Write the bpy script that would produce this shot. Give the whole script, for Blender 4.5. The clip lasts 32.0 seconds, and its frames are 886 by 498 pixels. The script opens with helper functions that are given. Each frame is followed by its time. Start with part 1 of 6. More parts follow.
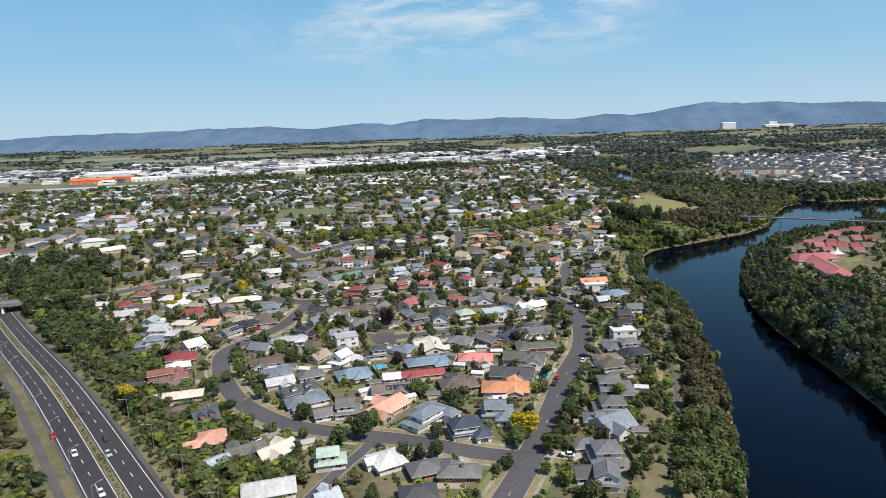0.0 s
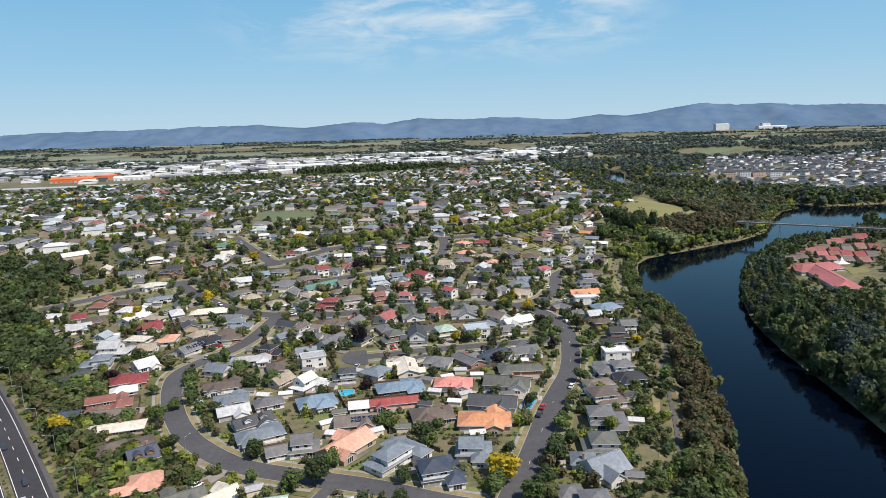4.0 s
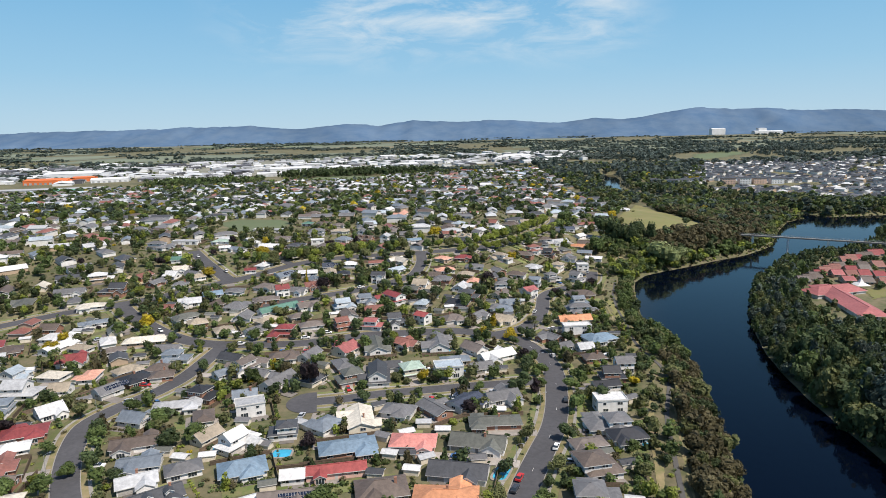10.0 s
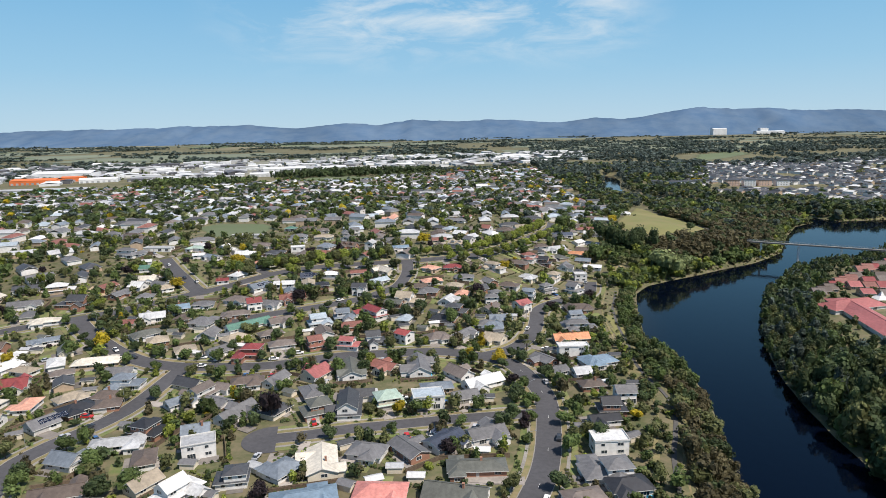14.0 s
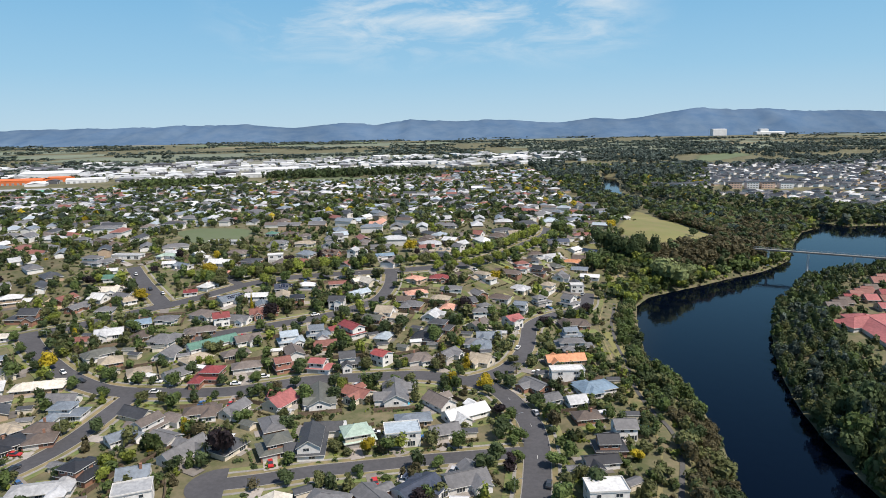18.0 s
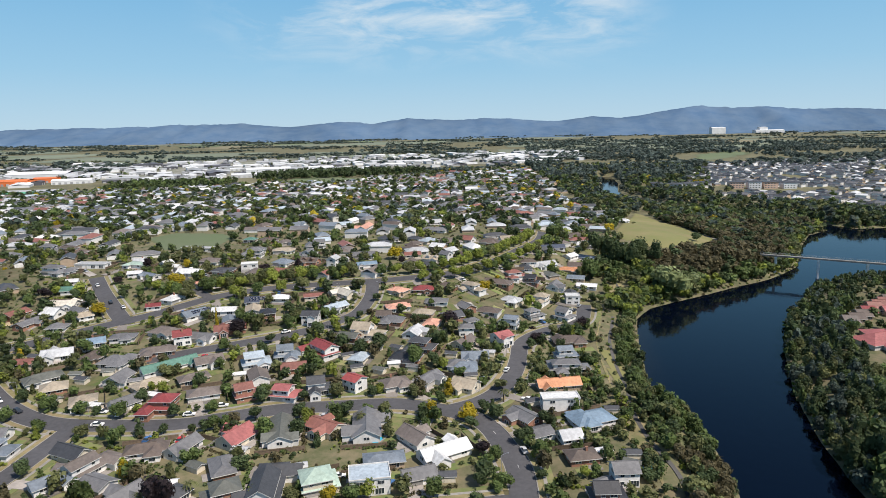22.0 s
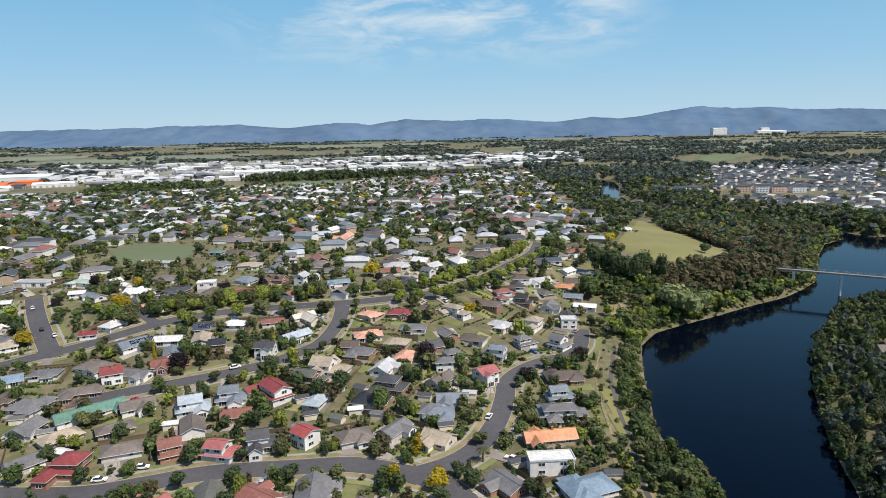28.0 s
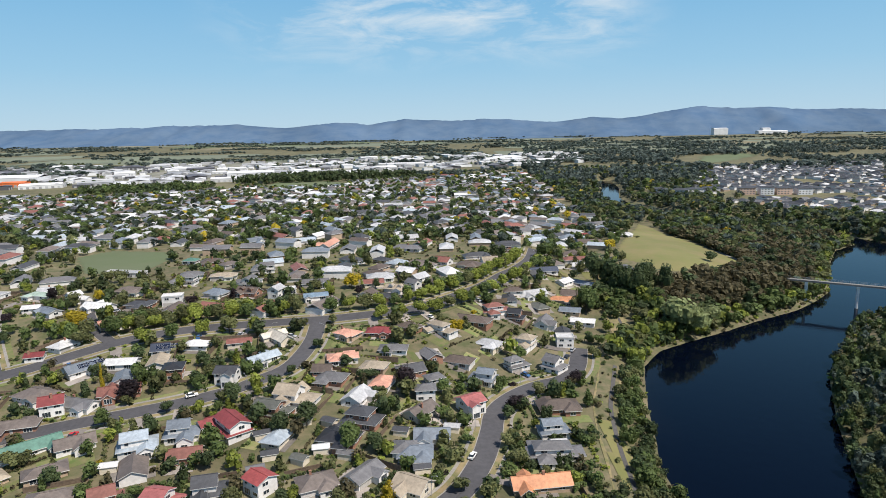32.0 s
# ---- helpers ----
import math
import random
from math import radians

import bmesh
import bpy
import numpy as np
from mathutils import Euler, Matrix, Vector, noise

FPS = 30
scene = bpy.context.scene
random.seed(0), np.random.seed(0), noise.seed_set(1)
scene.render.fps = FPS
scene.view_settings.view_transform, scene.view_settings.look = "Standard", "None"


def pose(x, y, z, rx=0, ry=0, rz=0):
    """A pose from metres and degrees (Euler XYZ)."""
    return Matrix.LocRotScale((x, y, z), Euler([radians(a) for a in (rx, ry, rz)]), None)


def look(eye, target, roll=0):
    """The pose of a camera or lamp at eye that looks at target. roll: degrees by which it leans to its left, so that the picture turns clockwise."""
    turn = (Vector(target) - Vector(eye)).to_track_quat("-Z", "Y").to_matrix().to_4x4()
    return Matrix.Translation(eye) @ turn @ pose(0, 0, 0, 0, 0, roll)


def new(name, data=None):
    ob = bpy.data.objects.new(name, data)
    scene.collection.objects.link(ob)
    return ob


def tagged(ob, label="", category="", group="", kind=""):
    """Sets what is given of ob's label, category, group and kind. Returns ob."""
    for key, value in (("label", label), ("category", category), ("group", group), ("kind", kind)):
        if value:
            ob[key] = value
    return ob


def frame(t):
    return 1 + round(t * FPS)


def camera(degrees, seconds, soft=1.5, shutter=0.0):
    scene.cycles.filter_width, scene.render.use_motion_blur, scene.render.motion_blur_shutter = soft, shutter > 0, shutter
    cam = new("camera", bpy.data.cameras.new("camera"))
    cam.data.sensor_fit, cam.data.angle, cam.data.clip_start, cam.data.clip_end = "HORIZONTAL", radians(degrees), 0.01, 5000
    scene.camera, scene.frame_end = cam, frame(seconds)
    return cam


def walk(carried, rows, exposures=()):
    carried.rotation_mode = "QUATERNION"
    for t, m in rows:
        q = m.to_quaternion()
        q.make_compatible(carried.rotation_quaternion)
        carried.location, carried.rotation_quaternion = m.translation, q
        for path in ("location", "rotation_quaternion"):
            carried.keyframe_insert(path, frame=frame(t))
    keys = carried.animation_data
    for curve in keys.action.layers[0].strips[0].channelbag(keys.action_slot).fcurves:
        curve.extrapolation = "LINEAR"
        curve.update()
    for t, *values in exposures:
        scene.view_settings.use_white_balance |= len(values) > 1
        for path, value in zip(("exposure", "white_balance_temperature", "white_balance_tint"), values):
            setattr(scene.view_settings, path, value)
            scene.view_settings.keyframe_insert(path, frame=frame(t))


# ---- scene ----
cam = camera(69.0, 32.0, soft=0.6)
PATH = [
    (0, (1.43, -1.66, 99.93), (-0.53, 96.49, 80.84), -2.053),
    (1, (3.02, 4.81, 99.94), (1.17, 102.93, 80.74), -1.960),
    (2, (4.71, 11.50, 99.94), (3.13, 109.62, 80.70), -1.845),
    (3, (6.54, 18.59, 99.94), (5.25, 116.71, 80.72), -1.754),
    (6, (12.15, 41.05, 100.03), (11.84, 139.23, 81.01), -1.572),
    (7, (14.08, 48.70, 100.02), (13.84, 146.90, 81.15), -1.495),
    (8, (16.07, 56.38, 100.02), (15.92, 154.59, 81.15), -1.427),
    (9, (18.12, 64.01, 100.01), (17.97, 162.21, 81.09), -1.287),
    (10, (20.13, 71.62, 100.00), (19.97, 169.82, 81.13), -1.252),
    (11, (22.10, 79.24, 100.00), (22.00, 177.44, 81.10), -1.236),
    (12, (24.06, 86.80, 99.99), (23.98, 185.00, 81.09), -1.241),
    (13, (26.06, 94.28, 99.99), (25.92, 192.47, 81.05), -1.210),
    (14, (28.09, 101.59, 99.99), (27.88, 199.78, 81.04), -1.145),
    (17, (33.83, 122.88, 99.90), (33.70, 221.07, 80.98), -0.990),
    (18, (35.67, 129.89, 99.90), (35.60, 228.07, 80.93), -1.002),
    (19, (37.48, 136.88, 99.89), (37.50, 235.05, 80.84), -1.033),
    (20, (39.39, 143.94, 99.89), (39.41, 242.10, 80.78), -1.061),
    (21, (41.31, 151.01, 99.89), (41.36, 249.17, 80.77), -1.086),
    (22, (43.18, 158.10, 99.88), (43.32, 256.24, 80.73), -1.116),
    (23, (44.99, 165.18, 99.88), (45.20, 263.34, 80.76), -1.164),
    (24, (46.78, 172.26, 99.89), (46.99, 270.42, 80.77), -1.192),
    (25, (48.50, 179.31, 99.90), (48.69, 277.47, 80.78), -1.211),
    (28, (53.79, 200.38, 99.98), (53.89, 298.55, 80.95), -1.158),
    (29, (55.48, 207.19, 99.98), (55.55, 305.36, 80.95), -1.151),
    (30, (57.20, 213.92, 99.99), (57.32, 312.09, 80.95), -1.174),
    (31, (59.05, 220.72, 99.99), (59.17, 318.89, 80.95), -1.197),
    (32, (60.94, 227.60, 99.99), (61.03, 325.78, 80.95), -1.146),
]
walk(cam, [(t, look(eye, target, roll)) for t, eye, target, roll in PATH])

# ---- light ----
SUN_AZ, SUN_EL = radians(-36), radians(56)     # towards the sun, counted from +x
world = bpy.data.worlds.new("sky")
scene.world = world
world.use_nodes = True
wn, wl = world.node_tree.nodes, world.node_tree.links
bg = wn["Background"]
sky = wn.new("ShaderNodeTexSky")
sky.sky_type, sky.sun_disc = "NISHITA", False
sky.sun_elevation, sky.sun_rotation = SUN_EL, radians(90) - SUN_AZ
sky.air_density, sky.dust_density, sky.ozone_density, sky.altitude = 1.0, 0.3, 3.0, 100
geo = wn.new("ShaderNodeTexCoord")
mapn = wn.new("ShaderNodeMapping")
mapn.inputs["Scale"].default_value = (3.2, 3.2, 11.0)
mapn.inputs["Rotation"].default_value = (0, radians(-6), 0)
wl.new(geo.outputs["Generated"], mapn.inputs["Vector"])
cn = wn.new("ShaderNodeTexNoise")
cn.inputs["Scale"].default_value, cn.inputs["Detail"].default_value, cn.inputs["Roughness"].default_value = 2.6, 9, 0.62
cn.inputs["Distortion"].default_value = 0.5
wl.new(mapn.outputs["Vector"], cn.inputs["Vector"])
ramp = wn.new("ShaderNodeValToRGB")
ramp.color_ramp.elements[0].position, ramp.color_ramp.elements[1].position = 0.42, 0.70
wl.new(cn.outputs["Fac"], ramp.inputs["Fac"])
sep = wn.new("ShaderNodeSeparateXYZ")
wl.new(geo.outputs["Generated"], sep.inputs["Vector"])


def band(socket, lo, hi):
    n = wn.new("ShaderNodeMapRange")
    n.interpolation_type = "SMOOTHSTEP"
    n.inputs["From Min"].default_value, n.inputs["From Max"].default_value = lo, hi
    wl.new(socket, n.inputs["Value"])
    return n.outputs["Result"]


def times(a, b):
    n = wn.new("ShaderNodeMath")
    n.operation = "MULTIPLY"
    wl.new(a, n.inputs[0])
    if isinstance(b, float):
        n.inputs[1].default_value = b
    else:
        wl.new(b, n.inputs[1])
    return n.outputs[0]


mask = times(times(times(band(sep.outputs["Z"], 0.06, 0.155), band(sep.outputs["X"], -0.36, -0.16)), band(sep.outputs["X"], 0.34, 0.2)), ramp.outputs["Color"])
mask = times(mask, 0.8)
mix = wn.new("ShaderNodeMix")
mix.data_type = "RGBA"
mix.inputs[7].default_value = (5.6, 6.0, 6.2, 1)
wl.new(mask, mix.inputs[0])
haze = wn.new("ShaderNodeMix")                       # pale summer haze towards the horizon
haze.data_type = "RGBA"
tone = wn.new("ShaderNodeValToRGB")
while len(tone.color_ramp.elements) < 5:
    tone.color_ramp.elements.new(0.5)
for e, (at, c) in zip(tone.color_ramp.elements, ((0.0, (0.39, 0.55, 0.67)), (0.08, (0.265, 0.48, 0.66)), (0.2, (0.16, 0.39, 0.62)), (0.5, (0.05, 0.17, 0.40)), (1.0, (0.03, 0.10, 0.28)))):
    e.position, e.color = at, (*c, 1)
wl.new(sep.outputs["Z"], tone.inputs["Fac"])
lift = wn.new("ShaderNodeVectorMath")
lift.operation = "SCALE"
lift.inputs["Scale"].default_value = 8.5
wl.new(tone.outputs["Color"], lift.inputs[0])
wl.new(lift.outputs["Vector"], haze.inputs[7])
wl.new(times(band(sep.outputs["Z"], 1.0, 0.3), 0.95), haze.inputs[0])
wl.new(sky.outputs["Color"], haze.inputs[6])
wl.new(haze.outputs[2], mix.inputs[6])
wl.new(mix.outputs[2], bg.inputs["Color"])
bg.inputs["Strength"].default_value = 0.10
sun_data = bpy.data.lights.new("sun", "SUN")
sun_data.energy, sun_data.angle, sun_data.color = 4.6, radians(0.53), (1.0, 0.905, 0.81)
sun = new("sun", sun_data)
sun.matrix_world = look((math.cos(SUN_AZ) * math.cos(SUN_EL) * 900, math.sin(SUN_AZ) * math.cos(SUN_EL) * 900, math.sin(SUN_EL) * 900), (0, 0, 0))
scene.view_settings.exposure = 0.49


# ---- materials ----
def material(name, base, rough=0.7, var=0.25, scale=1.5, bump=0.0, metal=0.0, spec=0.3, other=None, by_object=0.0, by_island=0.0, coords="Object", big=None):
    m = bpy.data.materials.new(name)
    m.use_nodes = True
    n, l = m.node_tree.nodes, m.node_tree.links
    p = n["Principled BSDF"]
    p.inputs["Roughness"].default_value, p.inputs["Metallic"].default_value = rough, metal
    p.inputs["Specular IOR Level"].default_value = spec
    tc = n.new("ShaderNodeTexCoord")
    if coords == "World":
        g = n.new("ShaderNodeNewGeometry")
        vec = g.outputs["Position"]
    else:
        vec = tc.outputs[coords]
    t1 = n.new("ShaderNodeTexNoise")
    t1.inputs["Scale"].default_value, t1.inputs["Detail"].default_value, t1.inputs["Roughness"].default_value = scale, 6, 0.65
    l.new(vec, t1.inputs["Vector"])
    c2 = other or tuple(c * (1 - var) for c in base)
    r = n.new("ShaderNodeValToRGB")
    e = r.color_ramp.elements
    e[0].position, e[1].position = 0.36, 0.64
    e[0].color, e[1].color = (*c2, 1), (*base, 1)
    l.new(t1.outputs["Fac"], r.inputs["Fac"])
    col = r.outputs["Color"]
    t2 = n.new("ShaderNodeTexNoise")
    t2.inputs["Scale"].default_value, t2.inputs["Detail"].default_value = (big or scale * 0.12), 3
    l.new(vec, t2.inputs["Vector"])
    fac = n.new("ShaderNodeMapRange")
    fac.inputs["From Min"].default_value, fac.inputs["From Max"].default_value = 0.3, 0.7
    fac.inputs["To Min"].default_value, fac.inputs["To Max"].default_value = 1 - var * 0.8, 1 + var * 0.5
    l.new(t2.outputs["Fac"], fac.inputs["Value"])
    value = fac.outputs["Result"]
    for amount, node, out in ((by_object, "ShaderNodeObjectInfo", "Random"), (by_island, "ShaderNodeNewGeometry", "Random Per Island")):
        if amount:
            i = n.new(node)
            q = n.new("ShaderNodeMapRange")
            q.inputs["To Min"].default_value, q.inputs["To Max"].default_value = 1 - amount, 1 + amount
            l.new(i.outputs[out], q.inputs["Value"])
            k = n.new("ShaderNodeMath")
            k.operation = "MULTIPLY"
            l.new(q.outputs["Result"], k.inputs[0])
            l.new(value, k.inputs[1])
            value = k.outputs[0]
    h = n.new("ShaderNodeHueSaturation")
    l.new(col, h.inputs["Color"])
    l.new(value, h.inputs["Value"])
    l.new(h.outputs["Color"], p.inputs["Base Color"])
    if bump:
        b = n.new("ShaderNodeBump")
        b.inputs["Strength"].default_value, b.inputs["Distance"].default_value = bump, 0.3
        l.new(t1.outputs["Fac"], b.inputs["Height"])
        l.new(b.outputs["Normal"], p.inputs["Normal"])
    return m


ROOF = {
    "grey": (0.15, 0.15, 0.155), "charcoal": (0.065, 0.068, 0.075), "black": (0.03, 0.032, 0.038), "bluegrey": (0.17, 0.20, 0.235),
    "navy": (0.055, 0.068, 0.10), "blue": (0.17, 0.24, 0.31), "lightblue": (0.36, 0.42, 0.47), "lightgrey": (0.43, 0.44, 0.45),
    "white": (0.61, 0.615, 0.61), "cream": (0.58, 0.54, 0.46), "tan": (0.34, 0.29, 0.22), "salmon": (0.56, 0.30, 0.22),
    "salmonred": (0.54, 0.22, 0.19), "orange": (0.58, 0.27, 0.14), "red": (0.32, 0.075, 0.07), "darkred": (0.22, 0.05, 0.05),
    "rose": (0.33, 0.115, 0.11), "redbrown": (0.23, 0.10, 0.08), "brown": (0.12, 0.095, 0.08), "greybrown": (0.16, 0.135, 0.12),
    "greygreen": (0.12, 0.125, 0.11), "green": (0.09, 0.19, 0.15), "mint": (0.36, 0.46, 0.39),
}
WALL = {"white": (0.68, 0.67, 0.645), "cream": (0.62, 0.56, 0.45), "tan": (0.42, 0.32, 0.23), "brick": (0.30, 0.16, 0.11), "pink": (0.58, 0.38, 0.32)}
ROOF_WORDS = {"grey": "grey tile", "charcoal": "charcoal tile", "black": "black metal", "bluegrey": "blue-grey metal", "navy": "navy metal", "blue": "blue metal",
              "lightblue": "pale blue metal", "lightgrey": "pale grey metal", "white": "white metal", "cream": "cream tile", "tan": "tan tile", "salmon": "salmon tile",
              "salmonred": "salmon-red tile", "orange": "terracotta tile", "red": "red metal", "darkred": "dark red tile", "rose": "faded red tile",
              "redbrown": "red-brown tile", "brown": "brown tile", "greybrown": "grey-brown tile", "greygreen": "grey-green tile", "green": "green metal", "mint": "mint green metal"}
roof_mat = {k: material("roof_" + k, v, 0.55, 0.28, 0.9, 0.25, 0.0, 0.35, by_object=0.13) for k, v in ROOF.items()}
wall_mat = {k: material("wall_" + k, v, 0.8, 0.16, 0.8, 0.05, by_object=0.1) for k, v in WALL.items()}
fascia = material("fascia", (0.62, 0.61, 0.58), 0.6, 0.15, 2)
glass = material("window_glass", (0.03, 0.04, 0.05), 0.08, 0.1, 1, spec=0.6)
frame_paint = material("frame_paint", (0.62, 0.62, 0.60), 0.5, 0.1, 3)
door_paint = material("door_paint", (0.45, 0.43, 0.40), 0.5, 0.2, 1, by_object=0.4)
solar_mat = material("solar_cells", (0.012, 0.018, 0.04), 0.15, 0.2, 3, spec=0.6)
asphalt = material("asphalt", (0.076, 0.076, 0.082), 0.9, 0.22, 0.6, 0.1, coords="World", big=0.05)
motor_asphalt = material("motorway_asphalt", (0.040, 0.040, 0.045), 0.9, 0.2, 0.5, 0.1, coords="World", big=0.04)
shoulder = material("shoulder_chip", (0.085, 0.083, 0.08), 0.95, 0.2, 0.7, 0.1, coords="World")
concrete = material("concrete", (0.27, 0.255, 0.23), 0.85, 0.22, 0.9, 0.05, coords="World")
drive_mat = material("driveway_concrete", (0.27, 0.245, 0.22), 0.85, 0.25, 0.5, by_object=0.35, coords="World")
paint = material("road_paint", (0.7, 0.7, 0.68), 0.6, 0.2, 2)
soil = material("ground_cover", (0.080, 0.090, 0.040), 0.95, 0.4, 0.16, 0.3, other=(0.165, 0.140, 0.085), coords="World", big=0.02)
verge = material("dry_verge", (0.235, 0.185, 0.105), 0.95, 0.3, 0.25, 0.2, other=(0.13, 0.135, 0.055), coords="World", big=0.05)
lawn = material("mown_grass", (0.15, 0.16, 0.055), 0.95, 0.2, 0.05, 0.2, other=(0.19, 0.165, 0.075), coords="World", big=0.012)
garden_grass = material("garden_grass", (0.10, 0.14, 0.042), 0.95, 0.3, 0.3, 0.2, other=(0.17, 0.155, 0.075), by_island=0.35, coords="World", big=0.03)
paving = material("garden_paving", (0.24, 0.22, 0.20), 0.9, 0.25, 0.6, 0.05, by_island=0.45, coords="World", big=0.1)
# pasture of the plain, its green paled to hold distance haze
hazed_grass = material("hazed_pasture", (0.14, 0.17, 0.115), 0.95, 0.25, 0.012, other=(0.15, 0.16, 0.115), coords="World", big=0.003)
field_green = material("field_green", (0.095, 0.128, 0.06), 0.95, 0.25, 0.012, other=(0.12, 0.14, 0.08), coords="World", big=0.003)
field_dry = material("field_dry", (0.20, 0.175, 0.11), 0.95, 0.25, 0.012, other=(0.15, 0.14, 0.08), coords="World", big=0.003)
yard = material("pale_yard", (0.26, 0.25, 0.22), 0.95, 0.3, 0.02, other=(0.13, 0.14, 0.09), coords="World", big=0.006)
bare = material("bare_earth", (0.42, 0.33, 0.22), 0.95, 0.25, 0.2, coords="World")
timber = material("fence_timber", (0.16, 0.12, 0.085), 0.85, 0.3, 1.5, by_object=0.3)
bark = material("bark", (0.11, 0.085, 0.06), 0.95, 0.3, 3)
steel = material("galvanised_steel", (0.45, 0.46, 0.47), 0.45, 0.15, 2, metal=0.6)
bridge_mat = material("bridge_concrete", (0.42, 0.41, 0.38), 0.85, 0.2, 0.4, 0.1)
deck_mat = material("weathered_concrete", (0.20, 0.195, 0.185), 0.9, 0.25, 0.4, 0.1)
pier_mat = material("pier_concrete", (0.78, 0.77, 0.74), 0.8, 0.15, 0.5, 0.1)
# the blue of aerial haze is painted straight into the hill colour
hill_mat = material("hazed_hills", (0.070, 0.122, 0.20), 1.0, 0.2, 0.008, spec=0.0, other=(0.10, 0.152, 0.22), coords="World", big=0.0015)
tyre_mat = material("tyre", (0.02, 0.02, 0.02), 0.8, 0.1, 2)
shed_mat = {k: material("shed_" + k, v, 0.6, 0.14, 0.05, by_island=0.26, coords="World") for k, v in
            {"white": (0.62, 0.63, 0.63), "grey": (0.36, 0.37, 0.38), "orange": (0.62, 0.16, 0.05), "dark": (0.10, 0.10, 0.11), "green": (0.1, 0.32, 0.2), "peach": (0.52, 0.37, 0.29)}.items()}
# two bluish greens here have distance haze mixed into the leaf colour
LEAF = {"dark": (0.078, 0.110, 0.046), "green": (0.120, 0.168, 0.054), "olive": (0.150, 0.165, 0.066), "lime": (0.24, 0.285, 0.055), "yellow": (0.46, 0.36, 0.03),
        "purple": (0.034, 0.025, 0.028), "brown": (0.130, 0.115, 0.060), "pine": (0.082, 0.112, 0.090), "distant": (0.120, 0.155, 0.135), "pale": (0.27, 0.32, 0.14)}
leaf_mat = {k: material("leaves_" + k, v, 0.65, 0.3, 0.35, spec=0.2, by_object=0.25, by_island=0.22) for k, v in LEAF.items()}
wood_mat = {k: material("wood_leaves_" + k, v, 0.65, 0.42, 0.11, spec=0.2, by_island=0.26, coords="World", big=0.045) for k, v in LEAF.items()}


def leafy(m, scale=0.0, low=0.4):
    """Lets light through the leaves and, with a scale, breaks clumps into ragged sprays with gaps."""
    n, l = m.node_tree.nodes, m.node_tree.links
    p, out = n["Principled BSDF"], n["Material Output"]
    through_leaf, mix_leaf = n.new("ShaderNodeBsdfTranslucent"), n.new("ShaderNodeMixShader")
    l.new(p.inputs["Base Color"].links[0].from_socket, through_leaf.inputs["Color"])
    mix_leaf.inputs[0].default_value = 0.3
    l.new(p.outputs[0], mix_leaf.inputs[1])
    l.new(through_leaf.outputs[0], mix_leaf.inputs[2])
    last = mix_leaf
    if scale:
        g, t, k = n.new("ShaderNodeNewGeometry"), n.new("ShaderNodeTexNoise"), n.new("ShaderNodeMath")
        t.inputs["Scale"].default_value, t.inputs["Detail"].default_value = scale, 2
        k.operation = "GREATER_THAN"
        k.inputs[1].default_value = low
        l.new(g.outputs["Position"], t.inputs["Vector"])
        l.new(t.outputs["Fac"], k.inputs[0])
        gap, last = n.new("ShaderNodeBsdfTransparent"), n.new("ShaderNodeMixShader")
        l.new(k.outputs[0], last.inputs[0])
        l.new(gap.outputs[0], last.inputs[1])
        l.new(mix_leaf.outputs[0], last.inputs[2])
    l.new(last.outputs[0], out.inputs["Surface"])


for m in wood_mat.values():
    leafy(m, 1.9, 0.42)
for m in leaf_mat.values():
    leafy(m, 2.4, 0.42)
water = bpy.data.materials.new("river_water")
water.use_nodes = True
p = water.node_tree.nodes["Principled BSDF"]
p.inputs["Base Color"].default_value = (0.0008, 0.0020, 0.006, 1)
p.inputs["Roughness"].default_value, p.inputs["IOR"].default_value = 0.06, 1.185
wt = water.node_tree.nodes.new("ShaderNodeTexNoise")
wt.inputs["Scale"].default_value, wt.inputs["Detail"].default_value = 0.25, 4
wg = water.node_tree.nodes.new("ShaderNodeNewGeometry")
water.node_tree.links.new(wg.outputs["Position"], wt.inputs["Vector"])
wb = water.node_tree.nodes.new("ShaderNodeBump")
wb.inputs["Strength"].default_value, wb.inputs["Distance"].default_value = 0.12, 0.25
water.node_tree.links.new(wt.outputs["Fac"], wb.inputs["Height"])
water.node_tree.links.new(wb.outputs["Normal"], p.inputs["Normal"])
pool_water = material("pool_water", (0.05, 0.36, 0.55), 0.1, 0.15, 1.0, spec=0.5)
car_paint = {k: material("car_" + k, v, 0.25, 0.05, 1, spec=0.5) for k, v in {"white": (0.75, 0.75, 0.74), "silver": (0.42, 0.43, 0.45), "red": (0.45, 0.03, 0.03), "dark": (0.04, 0.045, 0.055), "blue": (0.05, 0.13, 0.3)}.items()}


# ---- mesh helpers ----
def mesh(name, verts, faces, mats, index=None):
    me = bpy.data.meshes.new(name)
    me.from_pydata(verts, [], faces)
    for m in mats if isinstance(mats, (list, tuple)) else [mats]:
        me.materials.append(m)
    if index:
        me.polygons.foreach_set("material_index", index)
    me.update()
    return me


